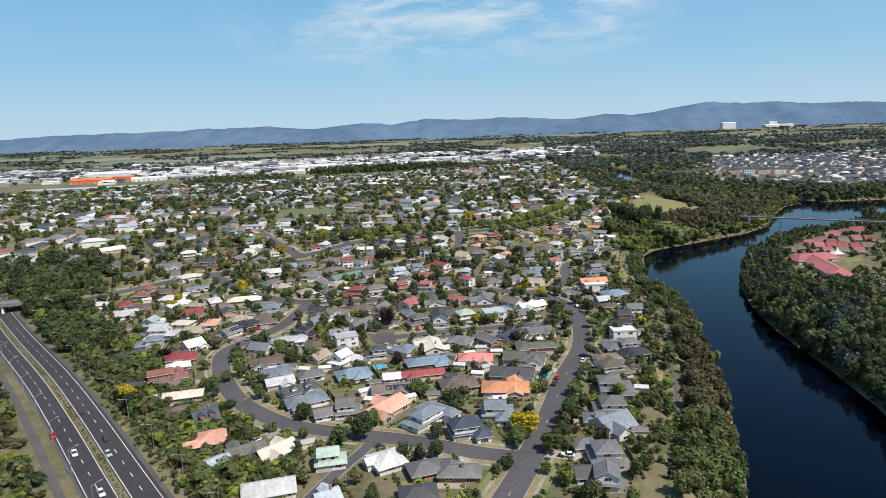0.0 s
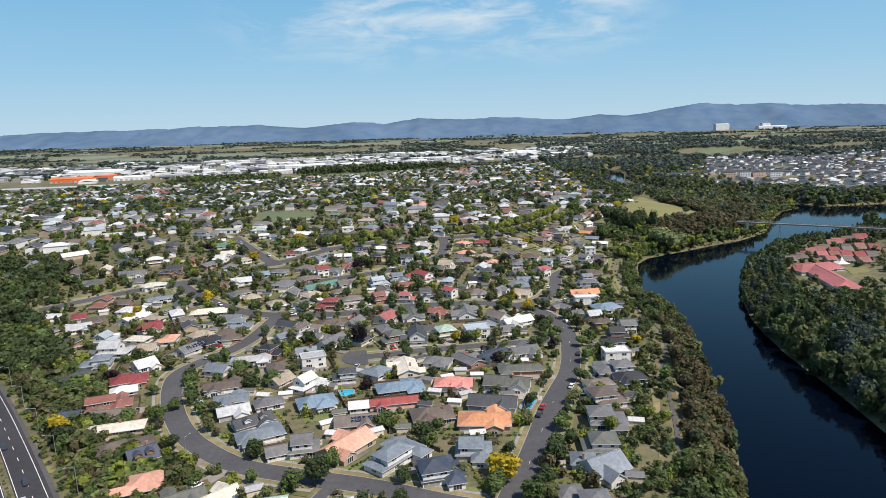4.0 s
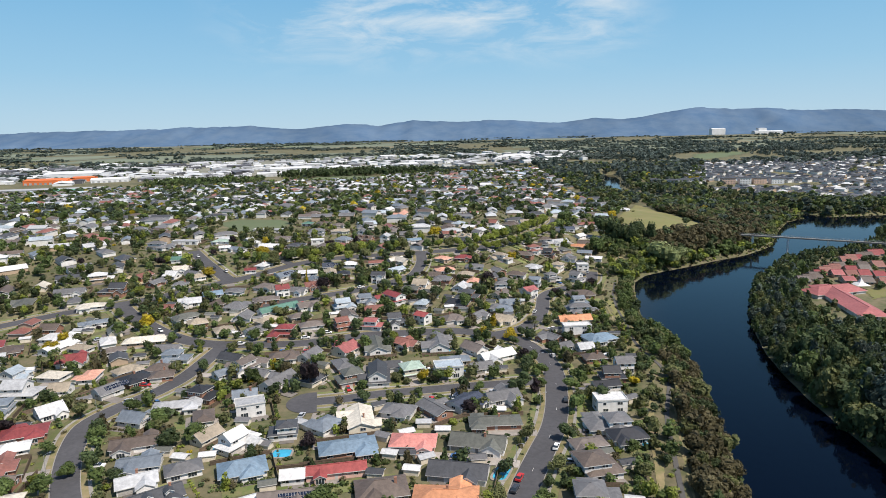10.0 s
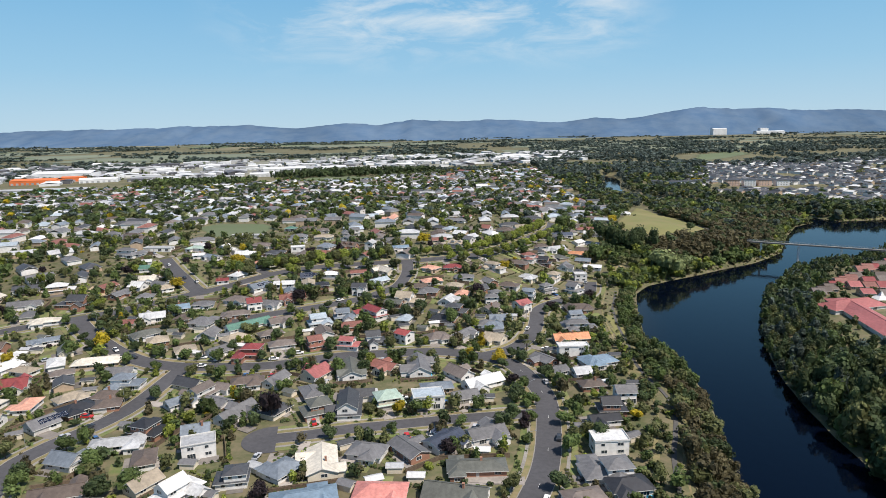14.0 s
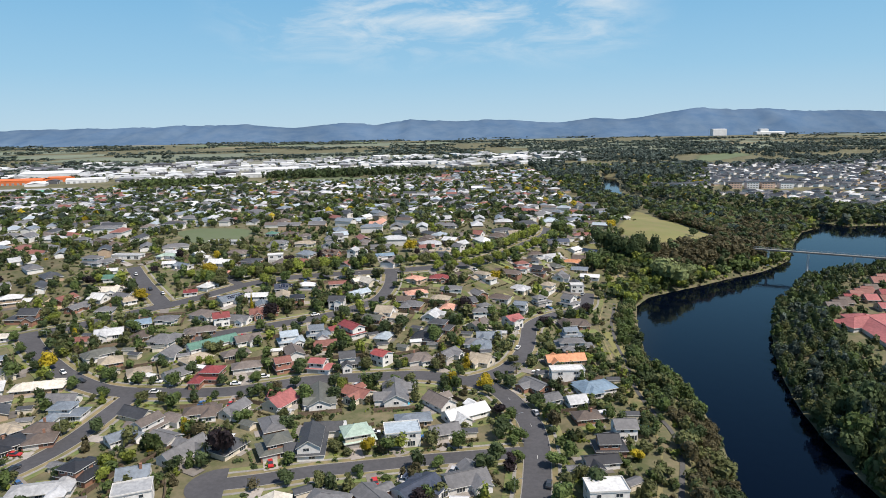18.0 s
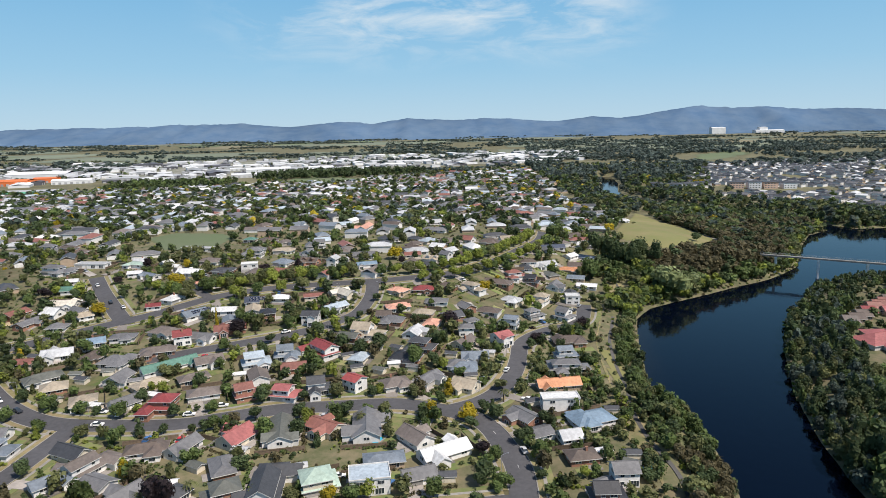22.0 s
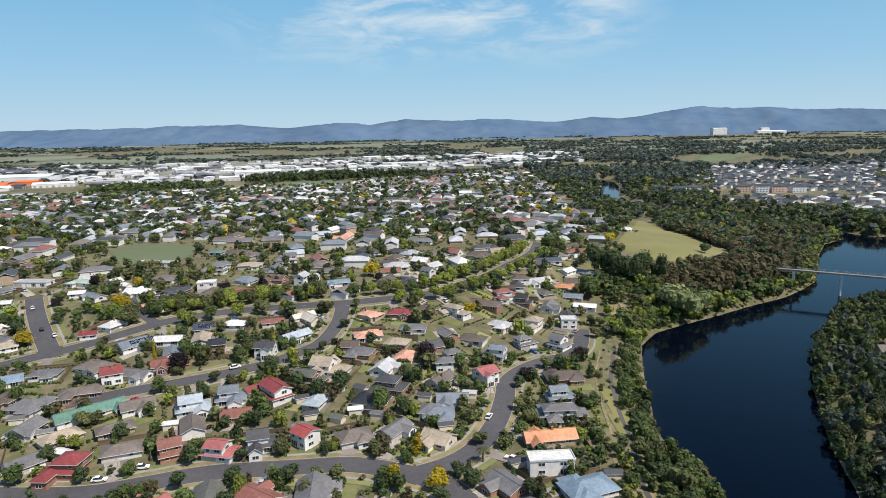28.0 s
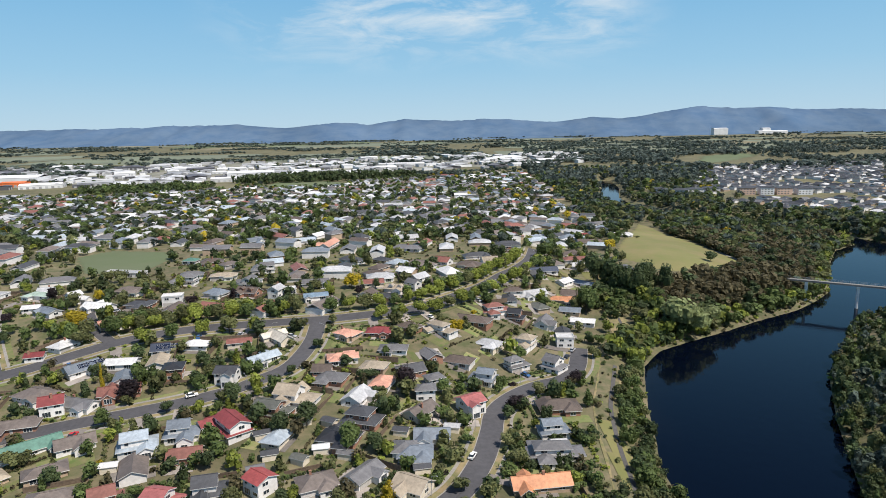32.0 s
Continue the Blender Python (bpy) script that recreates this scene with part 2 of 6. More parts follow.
def quads(name, v, n_per, mats, index=None):
    """One mesh from an array of corner points, n_per to a face."""
    v = np.asarray(v, dtype=np.float32).reshape(-1, 3)
    k = len(v) // n_per
    me = bpy.data.meshes.new(name)
    me.vertices.add(len(v))
    me.vertices.foreach_set("co", v.ravel())
    me.loops.add(k * n_per)
    me.loops.foreach_set("vertex_index", np.arange(k * n_per, dtype=np.int32))
    me.polygons.add(k)
    me.polygons.foreach_set("loop_start", np.arange(k, dtype=np.int32) * n_per)
    me.polygons.foreach_set("loop_total", np.full(k, n_per, dtype=np.int32))
    for m in mats if isinstance(mats, (list, tuple)) else [mats]:
        me.materials.append(m)
    if index is not None:
        me.polygons.foreach_set("material_index", np.asarray(index, dtype=np.int32))
    me.update()
    me.validate()
    return me


def part(name, data, parent, m=None, label=""):
    ob = new(name, data)
    ob.parent = parent
    if m is not None:
        ob.matrix_basis = m
    return tagged(ob, label)


def thing(name, m, label, category, group="", kind=""):
    ob = new(name)
    ob.empty_display_size = 0.5
    ob.matrix_basis = m
    return tagged(ob, label, category, group, kind)


BOX_F = [(0, 3, 2, 1), (4, 5, 6, 7), (0, 1, 5, 4), (1, 2, 6, 5), (2, 3, 7, 6), (3, 0, 4, 7)]


def box(x0, y0, z0, x1, y1, z1):
    return [(x0, y0, z0), (x1, y0, z0), (x1, y1, z0), (x0, y1, z0), (x0, y0, z1), (x1, y0, z1), (x1, y1, z1), (x0, y1, z1)]


def join(pieces):
    """Joins (verts, faces, material index) pieces."""
    v, f, ix = [], [], []
    for pv, pf, pi in pieces:
        f += [tuple(a + len(v) for a in q) for q in pf]
        ix += [pi] * len(pf) if isinstance(pi, int) else list(pi)
        v += list(pv)
    return v, f, ix


def tube(a, b, r0, r1, n=6):
    a, b = Vector(a), Vector(b)
    q = (b - a).to_track_quat("Z", "Y")
    v = []
    for c, r in ((a, r0), (b, r1)):
        v += [tuple(c + q @ Vector((r * math.cos(i * math.tau / n), r * math.sin(i * math.tau / n), 0))) for i in range(n)]
    f = [(i, (i + 1) % n, n + (i + 1) % n, n + i) for i in range(n)] + [tuple(range(n - 1, -1, -1)), tuple(range(n, 2 * n))]
    return v, f


# ---- the lie of the land ----
RIVER_L = [(-80, -100), (0, 0), (40, 60), (66, 125), (87, 177), (99, 215), (109, 247), (117, 280), (124, 308), (131, 338), (134, 362), (133, 384), (129, 400), (129, 415), (134, 435),
           (138, 455), (145, 482), (151, 502), (164, 521), (182, 533), (207, 548), (234, 566), (262, 582), (284, 600), (304, 620), (349, 695), (385, 748), (440, 776), (560, 790)]
RIVER_R = [(-15, -100), (55, 0), (98, 60), (130, 125), (146, 180), (156, 225), (160, 270), (162, 310), (166, 338), (171, 362), (183, 400), (203, 445), (224, 485), (240, 508),
           (288, 566), (330, 584), (370, 604), (410, 642), (460, 672), (560, 692)]
RIVER = RIVER_L + RIVER_R[::-1]
REACH = [(405, 745), (432, 770), (415, 835), (345, 900), (305, 985), (298, 1075), (302, 1150), (340, 1290), (360, 1420)]


def buffered(pts, half):
    l, r = [], []
    for i, (x, y) in enumerate(pts):
        a, b = pts[max(i - 1, 0)], pts[min(i + 1, len(pts) - 1)]
        d = Vector((b[0] - a[0], b[1] - a[1])).normalized()
        l.append((x - d.y * half, y + d.x * half))
        r.append((x + d.y * half, y - d.x * half))
    return l + r[::-1]


REACH_P = buffered(REACH, 14)


def signed(poly, X, Y):
    """Distance to a polygon's edge, negative inside."""
    best, inside = np.full(X.shape, 1e9), np.zeros(X.shape, bool)
    for (x0, y0), (x1, y1) in zip(poly, poly[1:] + poly[:1]):
        dx, dy = x1 - x0, y1 - y0
        t = np.clip(((X - x0) * dx + (Y - y0) * dy) / (dx * dx + dy * dy), 0, 1)
        best = np.minimum(best, (X - x0 - t * dx) ** 2 + (Y - y0 - t * dy) ** 2)
        if y0 != y1:
            inside ^= ((y0 > Y) != (y1 > Y)) & (X < x0 + (Y - y0) * dx / dy)
    return np.where(inside, -1, 1) * np.sqrt(best)


WATER_Z = -9.0


def ease(u):
    u = np.clip(u, 0, 1)
    return u * u * (3 - 2 * u)


def land(X, Y):
    """The ground without its river: a low terrace, the ridge behind it, the park knoll and the far plain."""
    up = np.where(Y < 620, ease((Y - 335) / 235), np.exp(-((np.maximum(Y, 620) - 620) / 380) ** 2))
    side = 1 / (1 + np.exp((X - 55 - 0.6 * np.clip(Y - 470, 0, 120)) / 14))
    h = -3.5 + 3.5 * ease((Y - 600) / 600) + 20 * up * side
    h = h + 15 * np.exp(-((X - 205) / 60) ** 2 - ((Y - 640) / np.where(Y < 640, 75, 170)) ** 2)
    return h + 2 * np.exp(-((X - 300) / 90) ** 2 - ((Y - 440) / 110) ** 2)


def height(X, Y):
    h = land(X, Y)
    for poly, w in ((RIVER, 20), (REACH_P, 25)):
        d = signed(poly, X, Y)
        s = np.clip(d / w, 0, 1)
        s = s * s * (3 - 2 * s)
        low = WATER_Z - np.clip(-d * 0.25, 0, 3.5) - 0.05
        h = np.where(d < 0, low, low + (h - low) * (0.12 * np.clip(d / 3, 0, 1) + 0.88 * s))
    return h


GX, GY = np.arange(-420, 660, 3.0), np.arange(-120, 1500, 3.0)
HGRID = height(*np.meshgrid(GX, GY))
DGRID = np.minimum(signed(RIVER, *np.meshgrid(GX, GY)), signed(REACH_P, *np.meshgrid(GX, GY)))


def sample(grid, x, y, outside=0.0):
    i, j = (x + 420) / 3, (y + 120) / 3
    if not (0 <= i < len(GX) - 1 and 0 <= j < len(GY) - 1):
        return outside
    a, b = int(i), int(j)
    u, w = i - a, j - b
    return float((grid[b, a] * (1 - u) + grid[b, a + 1] * u) * (1 - w) + (grid[b + 1, a] * (1 - u) + grid[b + 1, a + 1] * u) * w)


def zg(x, y):
    if -420 <= x < 650 and -120 <= y < 1490:
        return sample(HGRID, x, y)
    return float(land(x, y))


def shore(x, y):
    return sample(DGRID, x, y, 999.0)


def steps(*runs):
    out = []
    for a, b, s in runs:
        out += list(np.arange(a, b, s))
    return np.array(out + [runs[-1][1]])


xs = steps((-4900, -900, 200), (-900, -420, 24), (-420, 450, 4.2), (450, 660, 8), (660, 1200, 27), (1200, 4900, 200))
ys = steps((-400, 90, 10), (90, 800, 4.2), (800, 1490, 12), (1490, 4950, 120))
MX, MY = np.meshgrid(xs, ys)
MZ = height(MX, MY)
co = np.stack([MX, MY, MZ], -1).reshape(-1, 3)
nx, ny = len(xs), len(ys)
ii = (np.arange(ny - 1)[:, None] * nx + np.arange(nx - 1)[None]).ravel()
loops = np.stack([ii, ii + 1, ii + nx + 1, ii + nx], -1).astype(np.int32)
me = bpy.data.meshes.new("ground")
me.vertices.add(len(co))
me.vertices.foreach_set("co", co.astype(np.float32).ravel())
me.loops.add(loops.size)
me.loops.foreach_set("vertex_index", loops.ravel())
me.polygons.add(len(loops))
me.polygons.foreach_set("loop_start", np.arange(len(loops), dtype=np.int32) * 4)
me.polygons.foreach_set("loop_total", np.full(len(loops), 4, dtype=np.int32))
me.polygons.foreach_set("use_smooth", np.ones(len(loops), dtype=bool))
me.materials.append(soil)
me.update()
tagged(new("ground", me), "dry summer grass and garden soil reaching the far hills", "ground", kind="structure")
wv = [(x, y, WATER_Z) for x, y in ((-120, -120), (640, -120), (640, 1480), (-120, 1480))]
tagged(new("water", mesh("water", wv, [(0, 1, 2, 3)], water)), "dark blue slow river water between wooded banks", "river", kind="structure")


# ---- roads ----
def smooth_line(pts, step=3.0):
    out = []
    P = [Vector(q) for q in pts]
    for i in range(len(P) - 1):
        a, b, c, d = P[max(i - 1, 0)], P[i], P[i + 1], P[min(i + 2, len(P) - 1)]
        n = max(2, int((c - b).length / step))
        for k in range(n):
            t = k / n
            out.append(0.5 * (2 * b + (c - a) * t + (2 * a - 5 * b + 4 * c - d) * t * t + (3 * b - a - 3 * c + d) * t ** 3))
    return out + [P[-1]]


ROADS = {
    "road_1": ([(-6, 116), (5, 142), (14, 163), (20, 177), (25, 191), (31, 207), (37, 225), (43, 244), (50, 262), (56, 277), (60, 292), (63, 309), (65, 325), (65, 340), (62, 352), (59, 362), (54, 370), (44, 376)], 8.3),
    "road_2": ([(44, 376), (56, 383), (65, 394), (72, 411), (76, 428), (79, 444), (87, 458), (97, 468), (109, 475), (117, 487), (123, 510)], 7.4),
    "road_3": ([(-166, 428), (-152, 412), (-136, 397), (-122, 385), (-108, 376), (-95, 371), (-75, 369), (-52, 369), (-36, 373), (-18, 378), (6, 380), (26, 381), (44, 376)], 8.0),
    "road_4": ([(20, 184), (8, 187), (-9, 194), (-20, 198), (-41, 204), (-60, 211), (-77, 224), (-88, 237), (-98, 254), (-106, 272), (-110, 288), (-106, 301), (-97, 317), (-92, 332), (-89, 355), (-87, 370)], 7.8),
    "road_5": ([(62, 320), (46, 318), (30, 316), (12, 313), (-6, 310), (-20, 306), (-30, 304)], 6.8),
    "road_6": ([(4, 509), (5, 491), (3, 475), (-1, 464), (-9, 456), (-17, 449), (-32, 441), (-47, 435), (-66, 428), (-84, 420)], 7.0),
    "road_7": ([(-232, 388), (-212, 402), (-190, 416), (-170, 425), (-151, 435), (-133, 447), (-115, 460), (-104, 467), (-90, 480), (-77, 491), (-58, 500), (-36, 505), (-8, 509), (6, 511), (22, 515), (45, 523), (62, 538), (80, 559), (94, 583), (106, 606), (118, 640), (128, 690)], 8.0),
    "road_8": ([(-113, 461), (-123, 474), (-135, 490), (-147, 507), (-160, 527)], 8.0),
    "road_9": ([(-27, 200), (-31, 190), (-34, 184), (-38, 175), (-43, 162)], 4.0),
    "road_10": ([(-79, 489), (-90, 499), (-103, 516), (-118, 540)], 5.0),
}
LINES = {k: smooth_line(p) for k, (p, w) in ROADS.items()}
road_cells = {}
for k, line in LINES.items():
    for q in line:
        road_cells.setdefault((int(q.x // 12), int(q.y // 12)), []).append((q.x, q.y, ROADS[k][1] / 2, k))

for i in (-1, 0, 1):
    for j in (-1, 0, 1):
        road_cells.setdefault((int(-32 // 12) + i, int(303.5 // 12) + j), []).append((-32, 303.5, 9.5, "road_5"))


def road_gap(x, y, skip=""):
    """Distance to the nearest road's edge."""
    best, cx, cy = 99.0, int(x // 12), int(y // 12)
    for i in (-1, 0, 1):
        for j in (-1, 0, 1):
            for px, py, h, k in road_cells.get((cx + i, cy + j), ()):
                if k != skip:
                    best = min(best, math.hypot(px - x, py - y) - h)
    return best


def ribbon(line, o0, o1, lift, thick, clear="", gap=0.3, z=None):
    """A strip beside a line from offset o0 to o1, with its edges turned down; it stops where another road passes."""
    v, f, prev = [], [], None
    for i, q in enumerate(line):
        a, b = line[max(i - 1, 0)], line[min(i + 1, len(line) - 1)]
        d = (b - a).normalized()
        n = Vector((-d.y, d.x))
        p0, p1 = q + n * o0, q + n * o1
        if clear and min(road_gap(p0.x, p0.y, clear), road_gap(p1.x, p1.y, clear)) < gap:
            prev = None
            continue
        k = len(v)
        for pt, dz in ((p0, lift - thick), (p0, lift), (p1, lift), (p1, lift - thick)):
            v.append((pt.x, pt.y, (zg(pt.x, pt.y) if z is None else z) + dz))
        if prev is not None:
            f += [(prev + j, k + j, k + j + 1, prev + j + 1) for j in range(3)]
        prev = k
    return v, [tuple(reversed(q)) for q in f]


for k, line in LINES.items():
    w = ROADS[k][1] / 2
    root = thing(k, pose(0, 0, 0), "grey asphalt suburban street with concrete kerbs", "road", "streets of the suburb", "structure")
    part("carriageway", mesh("carriageway", *ribbon(line, -w, w, 0.115 + 0.004 * int(k[5:]), 0.3), asphalt), root)
    for s in (-1, 1):
        for name, o0, o1, lift, thick, mat, gap in (("kerb", w, w + 0.28, 0.26, 0.3, concrete, 0.2), ("verge", w + 0.28, w + 2.1, 0.22, 0.3, verge, 0.4),
                                                    ("footpath", w + 2.1, w + 3.2, 0.27, 0.3, concrete, 0.4), ("lawn_strip", w + 3.2, w + 5.4, 0.19, 0.3, garden_grass, 0.5)):
            if k == "road_9" and name != "kerb":
                continue
            v, f = ribbon(line, s * o0, s * o1, lift, thick, k, gap)
            if f:
                part(name, mesh(name, v, f, mat), root)
    if k in ("road_1", "road_7"):
        v, f = [], []
        for i in range(2, len(line) - 2, 7):
            a, b = line[i], line[i + 1]
            d = (b - a).normalized()
            n = Vector((-d.y, d.x)) * 0.05
            if road_gap(a.x, a.y, k) < 1:
                continue
            z = zg(a.x, a.y) + 0.165
            v += [(*(a + n), z), (*(a - n), z), (*(a + d * 2.2 - n), z), (*(a + d * 2.2 + n), z)]
            f.append(tuple(range(len(v) - 4, len(v))))
        if f:
            part("centre_line", mesh("centre_line", v, f, paint), root)
bulb = [(math.cos(a * math.tau / 28) * 9.5 - 32, math.sin(a * math.tau / 28) * 9.5 + 303.5) for a in range(28)]
v = [(x, y, zg(x, y) + 0.15) for x, y in bulb]
tagged(new("turning_circle", mesh("turning_circle", v, [tuple(range(28))], asphalt)), "grey asphalt turning circle at a street end", "road", kind="structure")

# riverside footpath
for pts, w in (([(77, 205), (84, 230), (89, 250), (95, 274), (99, 288), (104, 301), (110, 318), (112, 333), (110, 355), (111, 378), (115, 396), (118, 425), (122, 450), (128, 470), (135, 493)], 1.6), ([(150, 530), (152, 555), (150, 580)], 1.4)):
    ln = smooth_line(pts, 3)
    tagged(new("riverside_path", mesh("riverside_path", *ribbon(ln, -w / 2, w / 2, 0.16, 0.3), shoulder)), "narrow sealed walking path along the river bank", "path", kind="structure")
    tagged(new("path_verge", mesh("path_verge", *ribbon(ln, -3.5, 6.5, 0.12, 0.2), verge)), "strip of dry grass beside the river path", "grass", kind="structure")

ln = smooth_line([(269, 706), (270, 686), (268, 663), (254, 640), (238, 619)], 3)
tagged(new("park_path", mesh("park_path", *ribbon(ln, -1.4, 1.4, 0.25, 0.4), concrete)), "pale concrete path along the edge of the park lawn", "path", kind="structure")

# motorway
MW = [(-347, 449), (-289, 387), (-226, 319), (-176, 266), (-138, 223), (-104, 183), (-70, 143), (-36, 103)]
mline = smooth_line(MW, 4)
mroot = thing("motorway", pose(0, 0, 0), "dark asphalt dual carriageway with white lane lines and a planted median", "motorway", kind="structure")
for name, o0, o1, lift, mat in (("carriageway", -3.9, 4.6, 0.20, motor_asphalt), ("shoulder", 4.6, 6.0, 0.17, shoulder),
                                ("carriageway", -14.0, -6.2, 0.20, motor_asphalt), ("shoulder", -14.9, -14.0, 0.17, shoulder),
                                ("median", -6.2, -3.9, 0.15, soil), ("roadside_bank", -18, -14.9, 0.13, soil), ("gravel_track", -20.5, -18, 0.14, shoulder)):
    part(name, mesh(name, *ribbon(mline, o0, o1, lift, 0.35), mat), mroot)
for c in (0.0, -9.9):
    for o in (-3.4, 3.4):
        part("edge_line", mesh("edge_line", *ribbon(mline, c + o - 0.09, c + o + 0.09, 0.212, 0.01), paint), mroot)
    dense = smooth_line(MW, 1.0)
    for i in range(0, len(dense) - 4, 10):
        a, b = dense[i], dense[i + 3]
        d = (b - a).normalized()
        n = Vector((-d.y, d.x))
        a, b = a + n * c, b + n * c
        z0, z1 = zg(*a) + 0.214, zg(*b) + 0.214
        v = [(*(a + n * .09), z0), (*(a - n * .09), z0), (*(b - n * .09), z1), (*(b + n * .09), z1)]
        part("lane_dash", mesh("lane_dash", v, [(0, 1, 2, 3)], paint), mroot)


# draped patches of grass, fields and yards
def patch(name, poly, mat, label, category, cell=3.0, lift=0.1):
    px, py = [q[0] for q in poly], [q[1] for q in poly]
    gx, gy = np.arange(min(px), max(px) + cell, cell), np.arange(min(py), max(py) + cell, cell)
    X, Y = np.meshgrid(gx, gy)
    keep = signed(list(poly), X + cell / 2, Y + cell / 2) < 0
    Z = np.vectorize(zg)(X, Y) + lift
    v, f, ids = [], [], {}
    for j, i in zip(*np.nonzero(keep[:-1, :-1])):
        q = []
        for a, b in ((j, i), (j, i + 1), (j + 1, i + 1), (j + 1, i)):
            if (a, b) not in ids:
                ids[a, b] = len(v)
                v.append((float(X[a, b]), float(Y[a, b]), float(Z[a, b])))
            q.append(ids[a, b])
        f.append(tuple(q))
    return tagged(new(name, mesh(name, v, f, mat)), label, category, kind="structure")


PARK = [(255, 855), (259, 824), (257, 780), (265, 756), (266, 717), (269, 685), (268, 664), (248, 631), (235, 616), (210, 607), (195, 613), (184, 636), (180, 647), (187, 681), (210, 738), (241, 818)]
LEFT_LAWN = [(-185, 653), (-172, 676), (-132, 667), (-119, 650), (-117, 623), (-123, 597), (-152, 603)]
patch("park_lawn", PARK, lawn, "wide mown park lawn on a knoll above the river", "lawn", 2.5)
patch("reserve_lawn", LEFT_LAWN, field_green, "green grass reserve among suburban houses", "lawn", 2.5)
patch("bare_lot", [(-181, 464), (-182, 475), (-173, 478), (-162, 471), (-159, 461), (-171, 459)], bare, "bare sandy earth of an empty section", "ground", 2, 0.12)
patch("garden_lawn", [(-139, 201), (-125, 195), (-117, 211), (-130, 221)], lawn, "dry lawn of a back garden", "lawn", 2, 0.12)
patch("village_lawn", [(270, 445), (283, 446), (280, 431), (262, 423)], lawn, "bowling lawn beside the red-roofed village", "lawn", 2, 0.2)
for q in ([(150, 600), (166, 606), (166, 640), (146, 640)], [(120, 600), (140, 605), (136, 625), (118, 620)], [(112, 395), (118, 395), (121, 440), (114, 440)]):
    patch("garden_lawn", q, lawn, "mown grass strip beside gardens and trees", "lawn", 2, 0.12)
patch("playing_field", [(632, 1651), (760, 1780), (923, 1994), (925, 2145), (756, 1958)], field_green, "distant light green sports field", "field", 20, 0.3)
patch("playing_field", [(-232, 1330), (-134, 1298), (-100, 1360), (-166, 1440), (-240, 1420)], field_green, "distant light green sports field", "field", 20, 0.3)
patch("dry_paddock", [(-520, 1230), (-400, 1215), (-247, 1262), (-290, 1420), (-560, 1400)], field_dry, "dry pale grass beside the warehouses", "field", 20, 0.3)
patch("industrial_yard", [(-1500, 1330), (-560, 1440), (-200, 1560), (260, 1800), (420, 2300), (-200, 2350), (-900, 2050), (-1500, 1800)], yard, "pale sealed yards of an industrial area", "yard", 40, 0.35)
rng = random.Random(11)
for i in range(70):
    x, y = rng.uniform(-3300, 3300), rng.uniform(2200, 4600)
    w, d = rng.uniform(120, 420), rng.uniform(90, 260)
    patch("paddock", [(x - w, y - d), (x + w, y - d * 0.8), (x + w * 0.9, y + d), (x - w * 1.1, y + d * 0.9)], rng.choice([hazed_grass, hazed_grass, hazed_grass, field_green, field_dry]),
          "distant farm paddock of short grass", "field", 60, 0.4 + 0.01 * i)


# ---- houses ----
def gable_roof(L, W, H, pitch, ov, end=0.5):
    t = math.tan(radians(pitch))
    y, zl, zr, th = W / 2 + ov, H - ov * t, H + W / 2 * t, 0.2
    v = []
    for x in (-L / 2 - end, L / 2 + end):
        v += [(x, -y, zl), (x, 0, zr), (x, y, zl), (x, y, zl - th), (x, 0, zr - th), (x, -y, zl - th)]
    f = [(0, 6, 7, 1), (1, 7, 8, 2), (2, 8, 9, 3), (3, 9, 10, 4), (4, 10, 11, 5), (5, 11, 6, 0), (0, 1, 4, 5), (1, 2, 3, 4), (11, 10, 7, 6), (10, 9, 8, 7)]
    return v, f, [0, 0, 1, 1, 1, 1, 1, 1, 1, 1]


def hip_roof(L, W, H, pitch, ov):
    t = math.tan(radians(pitch))
    x, y, z = L / 2 + ov, W / 2 + ov, H - ov * t
    r, zr = max(L / 2 - W / 2, 0.25), H + W / 2 * t
    v = [(-x, -y, z), (x, -y, z), (x, y, z), (-x, y, z), (-r, 0, zr), (r, 0, zr)] + [(a, b, z - 0.22) for a, b in ((-x, -y), (x, -y), (x, y), (-x, y))]
    f = [(0, 1, 5, 4), (1, 2, 5), (2, 3, 4, 5), (3, 0, 4), (0, 6, 7, 1), (1, 7, 8, 2), (2, 8, 9, 3), (3, 9, 6, 0), (9, 8, 7, 6)]
    return v, f, [0, 0, 0, 0, 1, 1, 1, 1, 1]


def gable_wall(L, W, H, pitch):
    zr = H + W / 2 * math.tan(radians(pitch)) - 0.25
    v = []
    for x in (-L / 2, L / 2):
        v += [(x, -W / 2, -1.6), (x, W / 2, -1.6), (x, W / 2, H), (x, 0, zr), (x, -W / 2, H)]
    return v, [(0, 4, 3, 2, 1), (5, 6, 7, 8, 9), (0, 5, 9, 4), (1, 2, 7, 6), (4, 9, 8, 3), (3, 8, 7, 2)], 0


def ridge_cap(r, z):
    v, f = tube((-r, 0, z + 0.03), (r, 0, z + 0.03), 0.14, 0.14, 5)
    return v, f, 0


def turned(piece, m):
    v, f, i = piece
    return [tuple(m @ Vector(q)) for q in v], f, i


